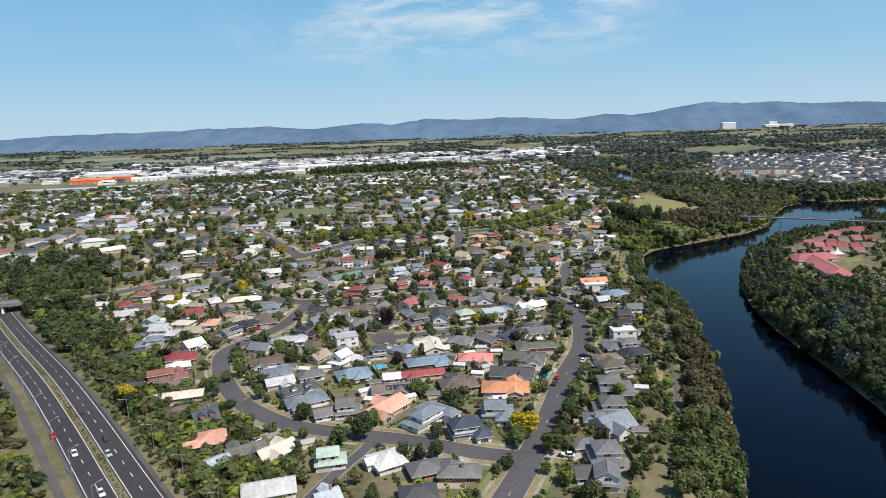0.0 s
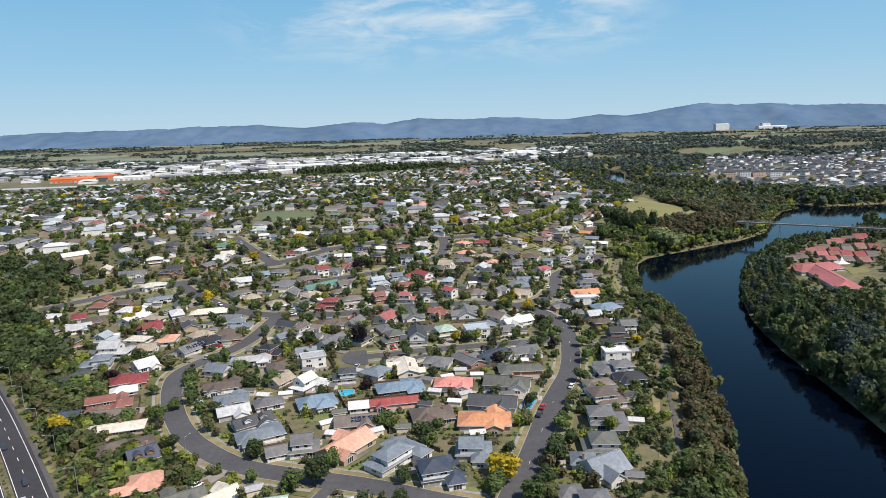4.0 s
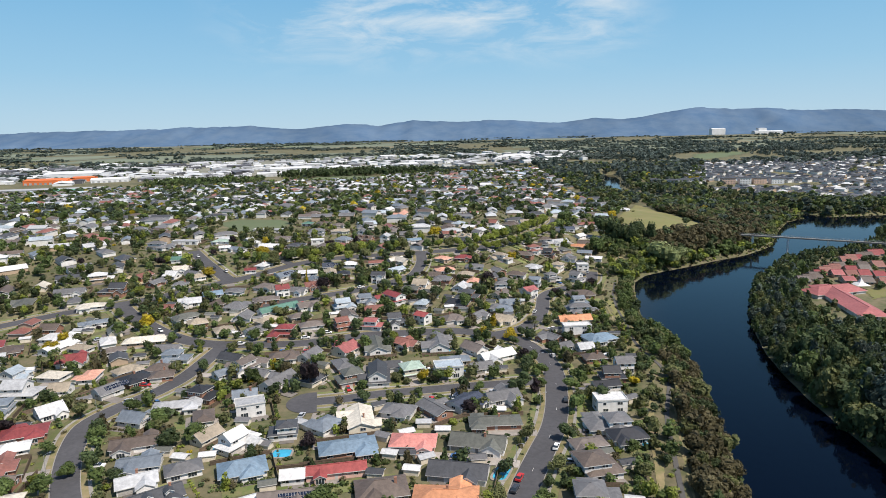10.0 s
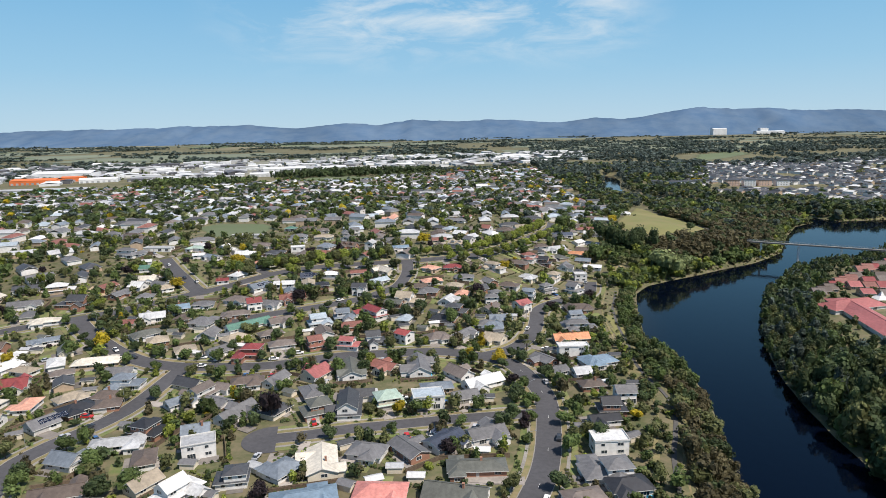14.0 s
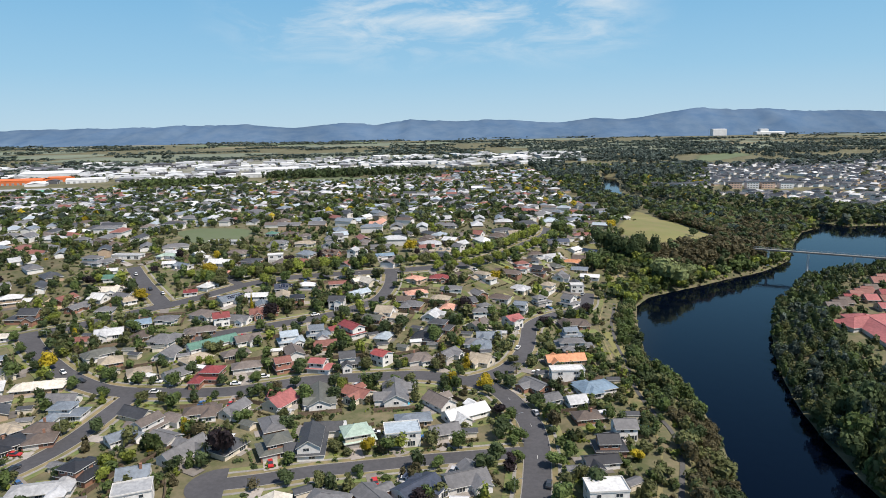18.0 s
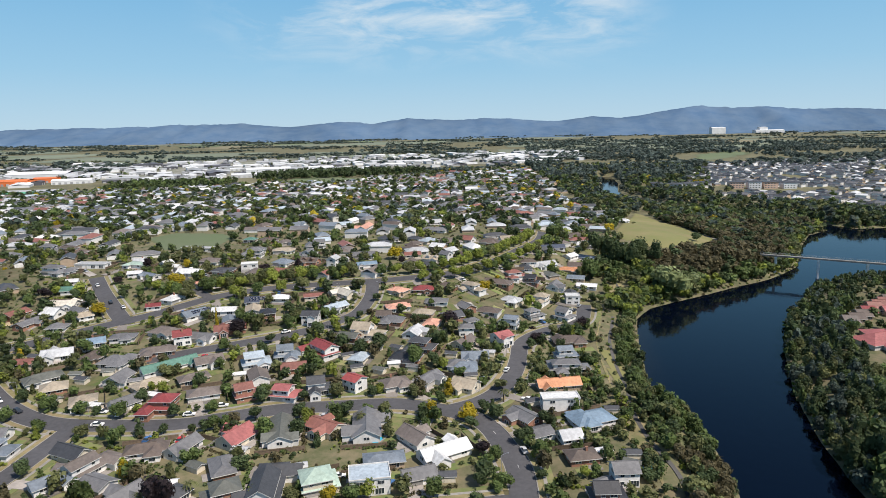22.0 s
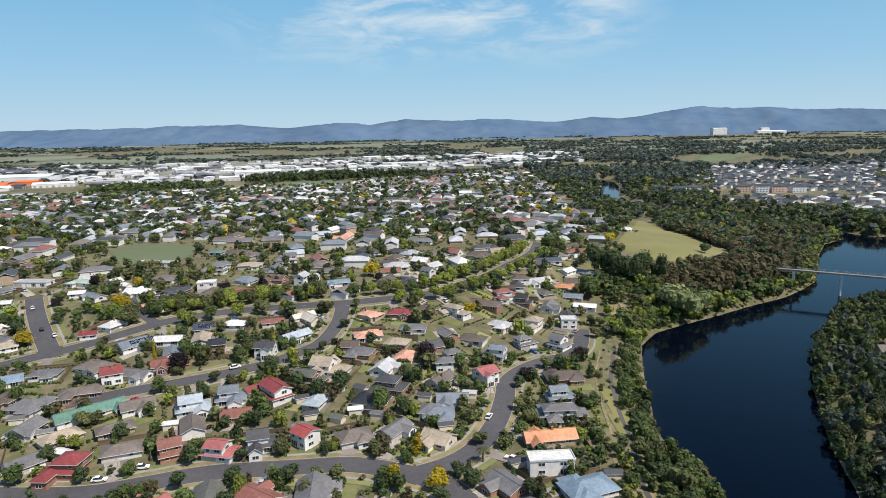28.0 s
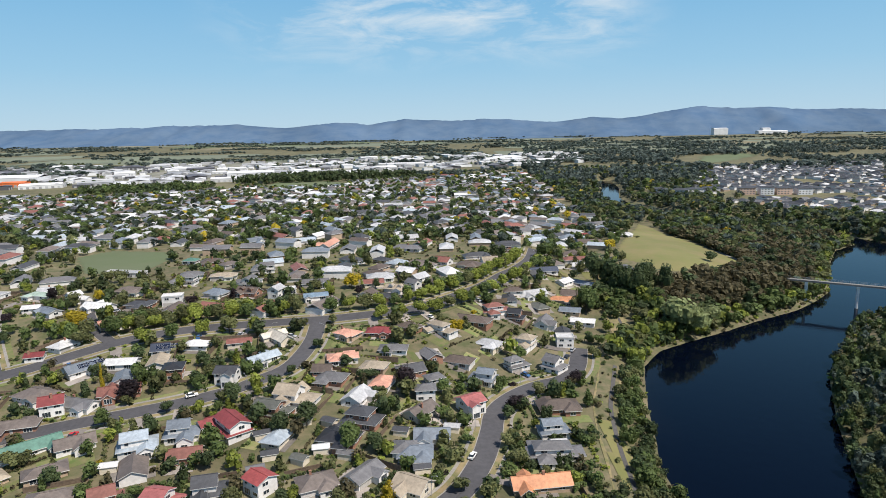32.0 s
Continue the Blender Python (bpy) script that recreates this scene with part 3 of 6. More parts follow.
def opening(w, h, bars=1):
    """A window: a frame with its panes set back in it, all of one piece."""
    fr, d, bay = 0.09, 0.07, w / (bars + 1)
    gx = [-w / 2]
    for b in range(bars + 1):
        gx += [-w / 2 + b * bay + (fr if b == 0 else fr / 2), -w / 2 + (b + 1) * bay - (fr if b == bars else fr / 2)]
    gx.append(w / 2)
    gz = [0, fr, h - fr, h]
    v = [(x, -d, z) for z in gz for x in gx] + [(-w / 2, 0, 0), (w / 2, 0, 0), (w / 2, 0, h), (-w / 2, 0, h)]
    n, f, ix = len(gx), [], []
    for j in range(3):
        for i in range(n - 1):
            q = (j * n + i, j * n + i + 1, (j + 1) * n + i + 1, (j + 1) * n + i)
            if j == 1 and i % 2 == 1:
                k = len(v)
                v += [(v[a][0], -0.015, v[a][2]) for a in q]
                f += [(q[a], q[(a + 1) % 4], k + (a + 1) % 4, k + a) for a in range(4)] + [(k, k + 1, k + 2, k + 3)]
                ix += [1, 1, 1, 1, 0]
            else:
                f.append(q)
                ix.append(1)
    o = 4 * n
    f += [tuple(range(n - 1, -1, -1)) + (o, o + 1), tuple(range(3 * n, 4 * n)) + (o + 2, o + 3), (0, n, 2 * n, 3 * n, o + 3, o), (n - 1, o + 1, o + 2, 4 * n - 1, 3 * n - 1, 2 * n - 1)]
    return mesh("window", v, f, [glass, frame_paint], ix + [1] * 4)


def panel_door(w, h, rows):
    pieces = [(box(-w / 2, -0.03, 0, w / 2, 0, h), BOX_F, 0)]
    for r in range(rows):
        z0 = 0.06 + r * (h - 0.06) / rows
        pieces.append((box(-w / 2 + 0.08, -0.06, z0, w / 2 - 0.08, -0.031, z0 + (h - 0.1) / rows - 0.06), BOX_F, 0))
    v, f, i = join(pieces)
    return mesh("door", v, f, [door_paint])


WINDOWS = [opening(1.3, 1.1, 0), opening(2.0, 1.2, 1), opening(2.6, 1.9, 2)]
GARAGE, ENTRANCE = panel_door(4.6, 2.1, 4), panel_door(0.95, 2.05, 2)
sv, sf, si = join([(box(-0.8, -0.5, 0.02, 0.8, 0.5, 0.07), BOX_F, 0)] + [(box(-0.8 + 0.4 * k - 0.015, -0.5, 0.071, -0.8 + 0.4 * k + 0.015, 0.5, 0.078), BOX_F, 1) for k in range(1, 4)])
PANEL = mesh("solar_panel", sv, sf, [solar_mat, frame_paint], si)
DORMER_V = join([(box(-1.0, -1.1, 0, 1.0, 1.4, 1.1), BOX_F, 1)] + [turned(gable_roof(2.6, 2.2, 1.1, 32, 0.25, 0.2), Matrix.Rotation(radians(90), 4, "Z"))])
footprints, parked = [], []
SPAN = {}


def near_house(x, y, extra=0.0):
    for i in (-1, 0, 1):
        for j in (-1, 0, 1):
            for hx, hy, c, s, l, w in SPAN.get((int(x // 30) + i, int(y // 30) + j), ()):
                dx, dy = x - hx, y - hy
                if abs(dx * c + dy * s) < l / 2 + extra and abs(-dx * s + dy * c) < w / 2 + extra:
                    return True
    return False


def nearest_road(x, y):
    best = (1e9, None)
    for line in LINES.values():
        for q in line:
            d = (q.x - x) ** 2 + (q.y - y) ** 2
            if d < best[0]:
                best = (d, q)
    return math.sqrt(best[0]), best[1]


def house(x, y, ang, L, W, kind, storeys, roof, wall, extra="", far=False):
    rr = random.Random(int(x * 31 + y * 17))
    a = radians(ang)
    c, s = math.cos(a), math.sin(a)
    hull = [(x + c * u * L / 2 - s * w * W / 2, y + s * u * L / 2 + c * w * W / 2) for u in (-1, 1) for w in (-1, 1)]
    z = max(min(zg(px, py) for px, py in hull), WATER_Z + 3) * 0.5 + 0.5 * zg(x, y)
    H = 2.4 * storeys + 0.1
    pitch = rr.choice([20, 23, 25]) if kind == "hip" else rr.choice([20, 24, 28, 32])
    SPAN.setdefault((int(x // 30), int(y // 30)), []).append((x, y, c, s, L, W))
    footprints.append((x, y))
    words = {"hip": "hipped", "gable": "gabled", "flat": "flat"}[kind]
    walls = {"white": "white weatherboard", "cream": "cream plaster", "tan": "tan brick", "brick": "red-brown brick", "pink": "pale pink plaster"}[wall]
    root = thing("house", pose(x, y, z, 0, 0, ang), f"{'two-storey' if storeys == 2 else 'single-storey'} house with {words} {ROOF_WORDS[roof]} roof and {walls} walls", "house", "suburban houses")
    rm, wm = roof_mat[roof], wall_mat[wall]
    front = -1 if c > 0 or abs(c) < 0.05 else 1          # the long side towards the south
    dist, q = nearest_road(x, y) if not far else (99, None)
    if q is not None and dist < 60:
        local = Matrix.Rotation(-a, 2) @ Vector((q.x - x, q.y - y))
        street = -1 if local.y < 0 else 1
    else:
        street, local = front, Vector((0, -1))
    pieces_r, pieces_w = [], []
    upper = None
    if storeys == 2 and kind != "flat" and L > 8:            # a smaller upper storey over a wider ground floor
        L2, W2 = max(6.2, L * rr.uniform(0.52, 0.68)), max(4.6, W * rr.uniform(0.78, 0.9))
        ox2 = (L - L2) / 2 * rr.choice([-0.9, 0.9, -0.4]) 
        oy2 = (W - W2) / 2 * rr.choice([-0.8, 0.8]) 
        upper = (ox2, oy2, L2, W2)
        mu = Matrix.Translation((ox2, oy2, 0))
        tp = W2 / 2 * math.tan(radians(pitch))
        if kind == "hip":
            if L2 < W2 + 0.4:
                L2 = W2 + 0.4
                upper = (ox2, oy2, L2, W2)
            top = [turned(hip_roof(L2, W2, H, pitch, 0.55), mu), turned(ridge_cap(max(L2 / 2 - W2 / 2, 0.25), H + tp), mu)]
            tw = [turned((box(-L2 / 2, -W2 / 2, 2.4, L2 / 2, W2 / 2, H), BOX_F, 0), mu)]
        else:
            top = [turned(gable_roof(L2, W2, H, pitch, 0.45), mu), turned(ridge_cap(L2 / 2 + 0.45, H + tp), mu)]
            tw = [turned(gable_wall(L2, W2, H, pitch), mu)]
        v, f, i = join(tw)
        part("upper_wall", mesh("upper_wall", v, f, wm), root)
        v, f, i = join(top)
        part("upper_roof", mesh("upper_roof", v, f, [rm, fascia], i), root)
        low_h = 2.5
        pieces_r.append(hip_roof(L, W, low_h, 16, 0.55))
        pieces_w.append((box(-L / 2, -W / 2, -1.6, L / 2, W / 2, low_h), BOX_F, 0))
    elif kind == "hip":
        pieces_r.append(hip_roof(L, W, H, pitch, 0.6))
        pieces_r.append(ridge_cap(max(L / 2 - W / 2, 0.25), H + W / 2 * math.tan(radians(pitch))))
        pieces_w.append((box(-L / 2, -W / 2, -1.6, L / 2, W / 2, H), BOX_F, 0))
    elif kind == "gable":
        pieces_r.append(gable_roof(L, W, H, pitch, 0.5))
        pieces_r.append(ridge_cap(L / 2 + 0.5, H + W / 2 * math.tan(radians(pitch))))
        pieces_w.append(gable_wall(L, W, H, pitch))
    else:
        pieces_r.append((box(-L / 2 - 0.2, -W / 2 - 0.2, H, L / 2 + 0.2, W / 2 + 0.2, H + 0.25), BOX_F, 0))
        for b in ((-L / 2 - 0.2, -W / 2 - 0.2, L / 2 + 0.2, -W / 2), (-L / 2 - 0.2, W / 2, L / 2 + 0.2, W / 2 + 0.2), (-L / 2 - 0.2, -W / 2, -L / 2, W / 2), (L / 2, -W / 2, L / 2 + 0.2, W / 2)):
            pieces_r.append((box(b[0], b[1], H + 0.25, b[2], b[3], H + 0.6), BOX_F, 1))
        pieces_w.append((box(-L / 2, -W / 2, -1.6, L / 2, W / 2, H), BOX_F, 0))
    v, f, i = join(pieces_w)
    part("wall", mesh("wall", v, f, wm), root)
    v, f, i = join(pieces_r)
    top = part("roof", mesh("roof", v, f, [rm, fascia], i), root)
    side = front if rr.random() < 0.6 else street
    wing = None
    for turn in range(2 if kind != "flat" else 0):
        if turn == 0 and not (extra in ("x", "w") or L > 10 and rr.random() < (0.25 if far else 0.85)):
            continue
        if turn == 1:
            if far or L < 11.5 or rr.random() < 0.35:
                continue
            side = -side
        w2, out = min(W * rr.uniform(0.55, 0.75), L * 0.45), rr.uniform(1.8, 3.6)
        low = upper is not None
        if low:
            out += 1.5
        H0, H = H, (2.75 if low else H)
        depth = W / 2 + out
        ox = (L / 2 - w2 / 2) * rr.choice([-1, 1]) * rr.uniform(0.55, 0.95)
        m = Matrix.Translation((ox, side * depth / 2, 0)) @ Matrix.Rotation(radians(90), 4, "Z")
        if extra == "w" or (extra != "x" and kind == "hip"):
            g = hip_roof(depth + w2 * 0.5, w2, H - 0.05, pitch, 0.5)
            m2 = Matrix.Translation((ox, side * (depth / 2 - w2 * 0.25), 0)) @ Matrix.Rotation(radians(90), 4, "Z")
            wv2 = (box(-depth / 2, -w2 / 2, -1.6, depth / 2, w2 / 2, H - 0.06), BOX_F, 0)
        else:
            g, m2 = gable_roof(depth, w2, H - 0.05, pitch + 3, 0.4, 0.35), m
            wv2 = gable_wall(depth, w2, H - 0.06, pitch + 3)
        v, f, i = join([turned(wv2, m)])
        part("wing_wall", mesh("wing_wall", v, f, wm), root)
        v, f, i = join([turned(g, m2)])
        part("wing_roof", mesh("wing_roof", v, f, [rm, fascia], i), root)
        H = H0
        wing = (ox, w2, side, depth)
        part("window", WINDOWS[rr.choice([1, 2])], root, Matrix.Translation((ox, side * (depth + 0.005), 0.35)) @ Matrix.Rotation(0 if side < 0 else math.pi, 4, "Z"))
    # openings
    for st in range(storeys):
        lx, wy0, wy1, ll = (0, -W / 2, W / 2, L) if not (upper and st) else (upper[0], upper[1] - upper[3] / 2, upper[1] + upper[3] / 2, upper[2])
        for sd in (-1, 1):
            face = (wy1 if sd > 0 else wy0) + sd * 0.004
            n = max(2, int(ll / 4.6)) if not far else 2
            for k in range(n):
                px = lx - ll / 2 + (k + 0.5) * ll / n + rr.uniform(-0.3, 0.3)
                if wing and sd == wing[2] and abs(px - wing[0]) < wing[1] / 2 + 1.2:
                    continue
                if st == 0 and sd == street and k == 0 and L > 9 and not far:
                    part("garage_door", GARAGE, root, Matrix.Translation((-L / 2 + 2.7, sd * (W / 2 + 0.004), -0.05)) @ Matrix.Rotation(0 if sd < 0 else math.pi, 4, "Z"))
                    continue
                if st == 0 and sd == street and k == 1 and n > 2:
                    part("front_door", ENTRANCE, root, Matrix.Translation((px, sd * (W / 2 + 0.004), 0)) @ Matrix.Rotation(0 if sd < 0 else math.pi, 4, "Z"))
                    continue
                big = rr.choice([0, 1, 1, 2]) if not st else rr.choice([0, 1])
                part("window", WINDOWS[big], root, Matrix.Translation((px, face, 2.4 * st + (0.35 if big == 2 and not st else 0.95))) @ Matrix.Rotation(0 if sd < 0 else math.pi, 4, "Z"))
        if not far or rr.random() < 0.5:
            for sd in (-1, 1):
                part("window", WINDOWS[1], root, Matrix.Translation((lx + sd * (ll / 2 + 0.004), (wy0 + wy1) / 2 + rr.uniform(-0.8, 0.8), 2.4 * st + 0.95)) @ Matrix.Rotation(radians(90) if sd > 0 else radians(-90), 4, "Z"))
    t = math.tan(radians(pitch))
    if extra == "d" and not upper:
        for ox in (-L * 0.2, L * 0.22):
            v, f, i = join([turned(DORMER_V, Matrix.Translation((ox, front * W * 0.27, H + W * 0.16 * t)) @ Matrix.Rotation(0 if front < 0 else math.pi, 4, "Z"))])
            part("dormer", mesh("dormer", v, f, [rm, wm], i), top)
    if extra == "s" and kind != "flat" and not upper:
        for col in range(6):
            for row in range(2):
                yy = front * (W * 0.17 + row * 1.1)
                m = Matrix.Translation((-L * 0.1 + col * 1.65, yy, H + (W / 2 - abs(yy)) * t + 0.04)) @ Matrix.Rotation(-front * radians(pitch), 4, "X")
                part("solar_panel", PANEL, top, m)
    if kind != "flat" and rr.random() < 0.22 and not far and not upper:
        px, py = L * rr.uniform(-0.3, 0.3), W * rr.uniform(-0.2, 0.2)
        v, f, i = join([(box(px - 0.35, py - 0.3, H, px + 0.35, py + 0.3, H + W / 2 * t + 0.9), BOX_F, 0), (box(px - 0.42, py - 0.37, H + W / 2 * t + 0.9, px + 0.42, py + 0.37, H + W / 2 * t + 1.0), BOX_F, 0)])
        part("chimney", mesh("chimney", v, f, wall_mat["brick"]), top)
    # drive from the garage to the street
    if q is not None and 9 < dist < 42 and L > 9 and not far:
        start = Vector((x, y)) + Vector((c * (-L / 2 + 2.7) - s * street * (W / 2 - 0.2), s * (-L / 2 + 2.7) + c * street * (W / 2 - 0.2)))
        end = Vector((q.x, q.y)) + (start - Vector((q.x, q.y))).normalized() * 4.6
        ln = [start.lerp(end, k / 12) for k in range(13)]
        ln = [p for p in ln if road_gap(p.x, p.y) > 0.35]
        if len(ln) > 3 and not any(near_house(p.x, p.y, 0.3) for p in ln[2:]):
            v, f = ribbon(ln, -2.2, 2.2, 0.30, 0.3)
            tagged(new("driveway", mesh("driveway", v, f, drive_mat)), "pale concrete driveway between street and garage", "driveway", kind="structure")
            if rr.random() < 0.55:
                p = ln[len(ln) // 2]
                parked.append((p.x, p.y, math.degrees(math.atan2((end - start).y, (end - start).x)), rr.choice(["white", "silver", "dark", "white", "blue", "red", "silver"])))
    return root


house(-62.7, 237.8, 35, 13.2, 7.8, "gable", 1, "charcoal", "white", "d")
house(-57.3, 227.7, 27, 15.1, 7.9, "hip", 1, "bluegrey", "white", "w")
house(-40.1, 217.8, 10, 8.9, 7.8, "gable", 2, "grey", "white", "")
house(-48.3, 215.3, 22, 6.7, 5.4, "gable", 1, "grey", "white", "")
house(-26.5, 218.4, 54, 17.6, 9.4, "gable", 1, "salmon", "tan", "x")
house(-10.2, 211.0, 51, 19.3, 7.8, "hip", 2, "bluegrey", "white", "w")
house(4.0, 200.9, 14, 12.5, 8.7, "hip", 2, "navy", "white", "w")
house(14.5, 213.8, -3, 10.6, 8.7, "gable", 2, "bluegrey", "white", "w")
house(19.1, 234.5, -4, 17.5, 10.3, "hip", 1, "orange", "tan", "x")
house(23.1, 248.5, -12, 17.4, 8.7, "gable", 1, "charcoal", "white", "x")
house(-14.0, 250.9, 10, 17.7, 5.4, "gable", 1, "red", "pink", "")
house(-26.5, 248.0, 9, 6.7, 5.5, "gable", 1, "white", "white", "")
house(-43.0, 252.8, 21, 13.6, 9.3, "hip", 1, "blue", "white", "w")
house(-12.5, 264.9, 14, 17.8, 8.7, "hip", 1, "blue", "brick", "w")
house(-25.1, 235.5, 8, 15.5, 7.8, "gable", 1, "greybrown", "brick", "s")
house(0.8, 239.7, 11, 14.1, 10.2, "hip", 1, "brown", "tan", "")
house(8.7, 267.6, -4, 14.3, 8.6, "hip", 1, "salmonred", "pink", "x")
house(30.1, 266.1, -14, 17.6, 8.6, "gable", 1, "greygreen", "white", "x")
house(36.6, 280.6, 2, 17.3, 7.0, "hip", 1, "greygreen", "brick", "")
house(-11.0, 285.2, -79, 16.2, 8.8, "gable", 1, "cream", "cream", "")
house(2.3, 291.7, -16, 11.1, 7.9, "hip", 1, "grey", "white", "w")
house(15.4, 292.2, -53, 13.1, 7.0, "gable", 1, "grey", "brick", "")
house(27.1, 297.5, 43, 12.8, 7.9, "gable", 1, "navy", "white", "x")
house(40.9, 301.8, 20, 12.5, 7.9, "gable", 1, "grey", "white", "x")
house(-22.6, 281.3, 55, 10.0, 7.9, "hip", 1, "bluegrey", "white", "w")
house(-36.1, 276.5, 10, 9.0, 6.9, "hip", 2, "charcoal", "white", "")
house(-52.7, 294.7, 20, 10.3, 7.1, "flat", 2, "lightgrey", "white", "")
house(-58.5, 307.5, 16, 8.8, 6.2, "gable", 1, "bluegrey", "white", "")
house(-49.8, 269.8, 60, 13.3, 7.0, "gable", 2, "white", "white", "x")
house(-76.3, 256.9, 14, 12.3, 7.8, "gable", 1, "bluegrey", "white", "")
house(-72.4, 246.5, 26, 11.0, 7.0, "gable", 1, "lightgrey", "white", "")
house(-84.1, 269.9, 16, 13.9, 7.0, "gable", 1, "brown", "white", "")
house(-92.6, 288.9, -16, 9.7, 7.1, "gable", 1, "bluegrey", "white", "w")
house(-81.7, 299.9, 12, 16.7, 6.2, "hip", 1, "lightgrey", "white", "w")
house(-75.1, 308.6, -18, 11.3, 7.9, "hip", 2, "black", "brick", "")
house(-73.6, 332.7, 47, 11.4, 6.2, "gable", 1, "bluegrey", "white", "x")
house(-66.0, 340.6, 65, 16.4, 6.3, "gable", 2, "greybrown", "white", "")
house(-53.5, 350.6, 15, 12.5, 6.3, "hip", 1, "brown", "white", "")
house(-48.9, 321.1, 62, 15.4, 7.0, "gable", 1, "grey", "white", "")
house(-104.4, 338.7, -5, 11.2, 7.8, "hip", 1, "brown", "brick", "w")
house(-102.5, 350.6, -0, 11.8, 7.1, "hip", 2, "bluegrey", "white", "")
house(-20.1, 322.0, 25, 9.7, 8.9, "hip", 2, "greygreen", "brick", "")
house(-8.3, 327.7, -85, 23.1, 8.3, "gable", 2, "charcoal", "white", "")
house(6.1, 329.0, 19, 10.1, 9.2, "hip", 2, "mint", "cream", "")
house(20.9, 328.3, 9, 11.5, 8.3, "flat", 2, "lightblue", "white", "")
house(42.5, 345.7, 29, 16.0, 7.2, "gable", 1, "white", "white", "x")
house(34.9, 332.2, 18, 9.3, 6.6, "gable", 1, "grey", "white", "")
house(-26.4, 357.1, 62, 11.3, 8.2, "gable", 1, "rose", "cream", "x")
house(-42.1, 351.6, 67, 11.4, 5.6, "gable", 1, "grey", "white", "")
house(-83.4, 198.8, -67, 10.3, 9.8, "hip", 1, "salmon", "tan", "x")
house(-91.3, 214.8, 38, 8.4, 8.6, "gable", 1, "navy", "brick", "d")
house(-103.4, 219.7, 40, 9.6, 7.8, "hip", 1, "brown", "brick", "")
house(-96.2, 224.3, 25, 6.9, 6.2, "hip", 1, "brown", "brick", "")
house(-109.7, 234.9, 16, 18.1, 6.9, "hip", 1, "cream", "tan", "")
house(-117.2, 246.4, 8, 16.6, 6.3, "gable", 1, "greybrown", "brick", "")
house(-122.0, 254.0, 23, 15.3, 7.0, "gable", 2, "redbrown", "brick", "")
house(-126.8, 279.6, 25, 13.8, 8.7, "hip", 1, "darkred", "brick", "")
house(-128.2, 296.7, 48, 8.7, 8.7, "gable", 1, "white", "white", "x")
house(-132.2, 246.2, 11, 6.7, 5.3, "gable", 1, "navy", "white", "")
house(-151.0, 283.6, 57, 14.0, 8.7, "hip", 1, "charcoal", "white", "w")
house(-151.1, 299.4, 14, 12.4, 7.7, "hip", 2, "bluegrey", "white", "")
house(-136.2, 317.7, 7, 7.6, 7.0, "gable", 1, "tan", "white", "")
house(-150.0, 350.4, 18, 12.1, 7.9, "gable", 1, "darkred", "white", "x")
house(-116.0, 314.8, 57, 9.2, 7.7, "gable", 1, "grey", "white", "s")
house(-110.8, 327.7, 50, 11.6, 8.6, "hip", 1, "black", "brick", "w")
house(-127.1, 373.1, 12, 18.8, 7.1, "hip", 1, "cream", "tan", "")
house(-164.4, 332.9, 81, 10.8, 7.0, "gable", 2, "lightblue", "white", "x")
house(-204.5, 344.1, 73, 14.4, 9.2, "hip", 1, "bluegrey", "tan", "w")
house(-166.4, 368.0, 72, 16.3, 7.8, "gable", 1, "white", "white", "x")
house(-188.0, 365.1, 29, 10.3, 7.1, "hip", 1, "brown", "brick", "")
house(-136.5, 361.4, 29, 10.0, 6.2, "hip", 1, "greybrown", "white", "")
house(-39.6, 182.2, 12, 9.1, 6.8, "gable", 2, "mint", "white", "")
house(-58.4, 188.5, 45, 12.2, 7.0, "gable", 1, "cream", "tan", "")
house(-68.8, 190.1, 30, 12.0, 6.2, "gable", 1, "greygreen", "white", "")
house(-75.2, 182.9, 45, 6.6, 6.2, "gable", 1, "lightblue", "white", "")
house(-21.9, 181.6, -61, 10.0, 9.1, "hip", 1, "white", "white", "x")
house(-10.0, 176.1, 19, 9.4, 7.8, "hip", 1, "grey", "brick", "")
house(0.5, 173.8, -3, 12.2, 7.0, "hip", 1, "grey", "brick", "")
house(-11.2, 162.4, 9, 10.0, 7.8, "hip", 1, "charcoal", "white", "")
house(-54.4, 166.5, 16, 14.4, 7.8, "gable", 1, "lightgrey", "white", "")
house(-36.7, 161.0, 32, 6.6, 6.9, "gable", 1, "lightblue", "white", "x")
house(40.2, 188.4, 6, 6.7, 6.3, "hip", 1, "grey", "white", "")
house(44.9, 179.5, -89, 10.0, 8.9, "hip", 2, "grey", "white", "")
house(52.6, 202.0, 28, 11.9, 10.2, "gable", 1, "bluegrey", "white", "x")
house(47.4, 206.1, 82, 7.1, 6.8, "hip", 1, "bluegrey", "white", "")
house(53.9, 213.9, -3, 9.7, 8.7, "hip", 2, "greygreen", "white", "")
house(61.2, 232.3, -4, 11.9, 9.4, "hip", 2, "grey", "white", "")
house(65.4, 249.1, 12, 10.6, 10.2, "hip", 2, "brown", "white", "")
house(79.2, 269.1, 9, 11.7, 7.9, "hip", 1, "black", "white", "")
house(74.6, 276.6, 7, 14.4, 8.7, "hip", 2, "grey", "white", "")
house(79.4, 291.9, 3, 10.9, 7.0, "flat", 2, "white", "white", "")
house(82.6, 310.8, 9, 10.2, 5.5, "gable", 1, "black", "white", "")
house(87.3, 319.2, 0, 9.4, 7.2, "gable", 2, "black", "brick", "")
house(94.7, 328.9, 2, 7.0, 6.5, "gable", 2, "grey", "white", "")
house(85.2, 341.3, 9, 9.1, 6.4, "hip", 1, "brown", "brick", "")
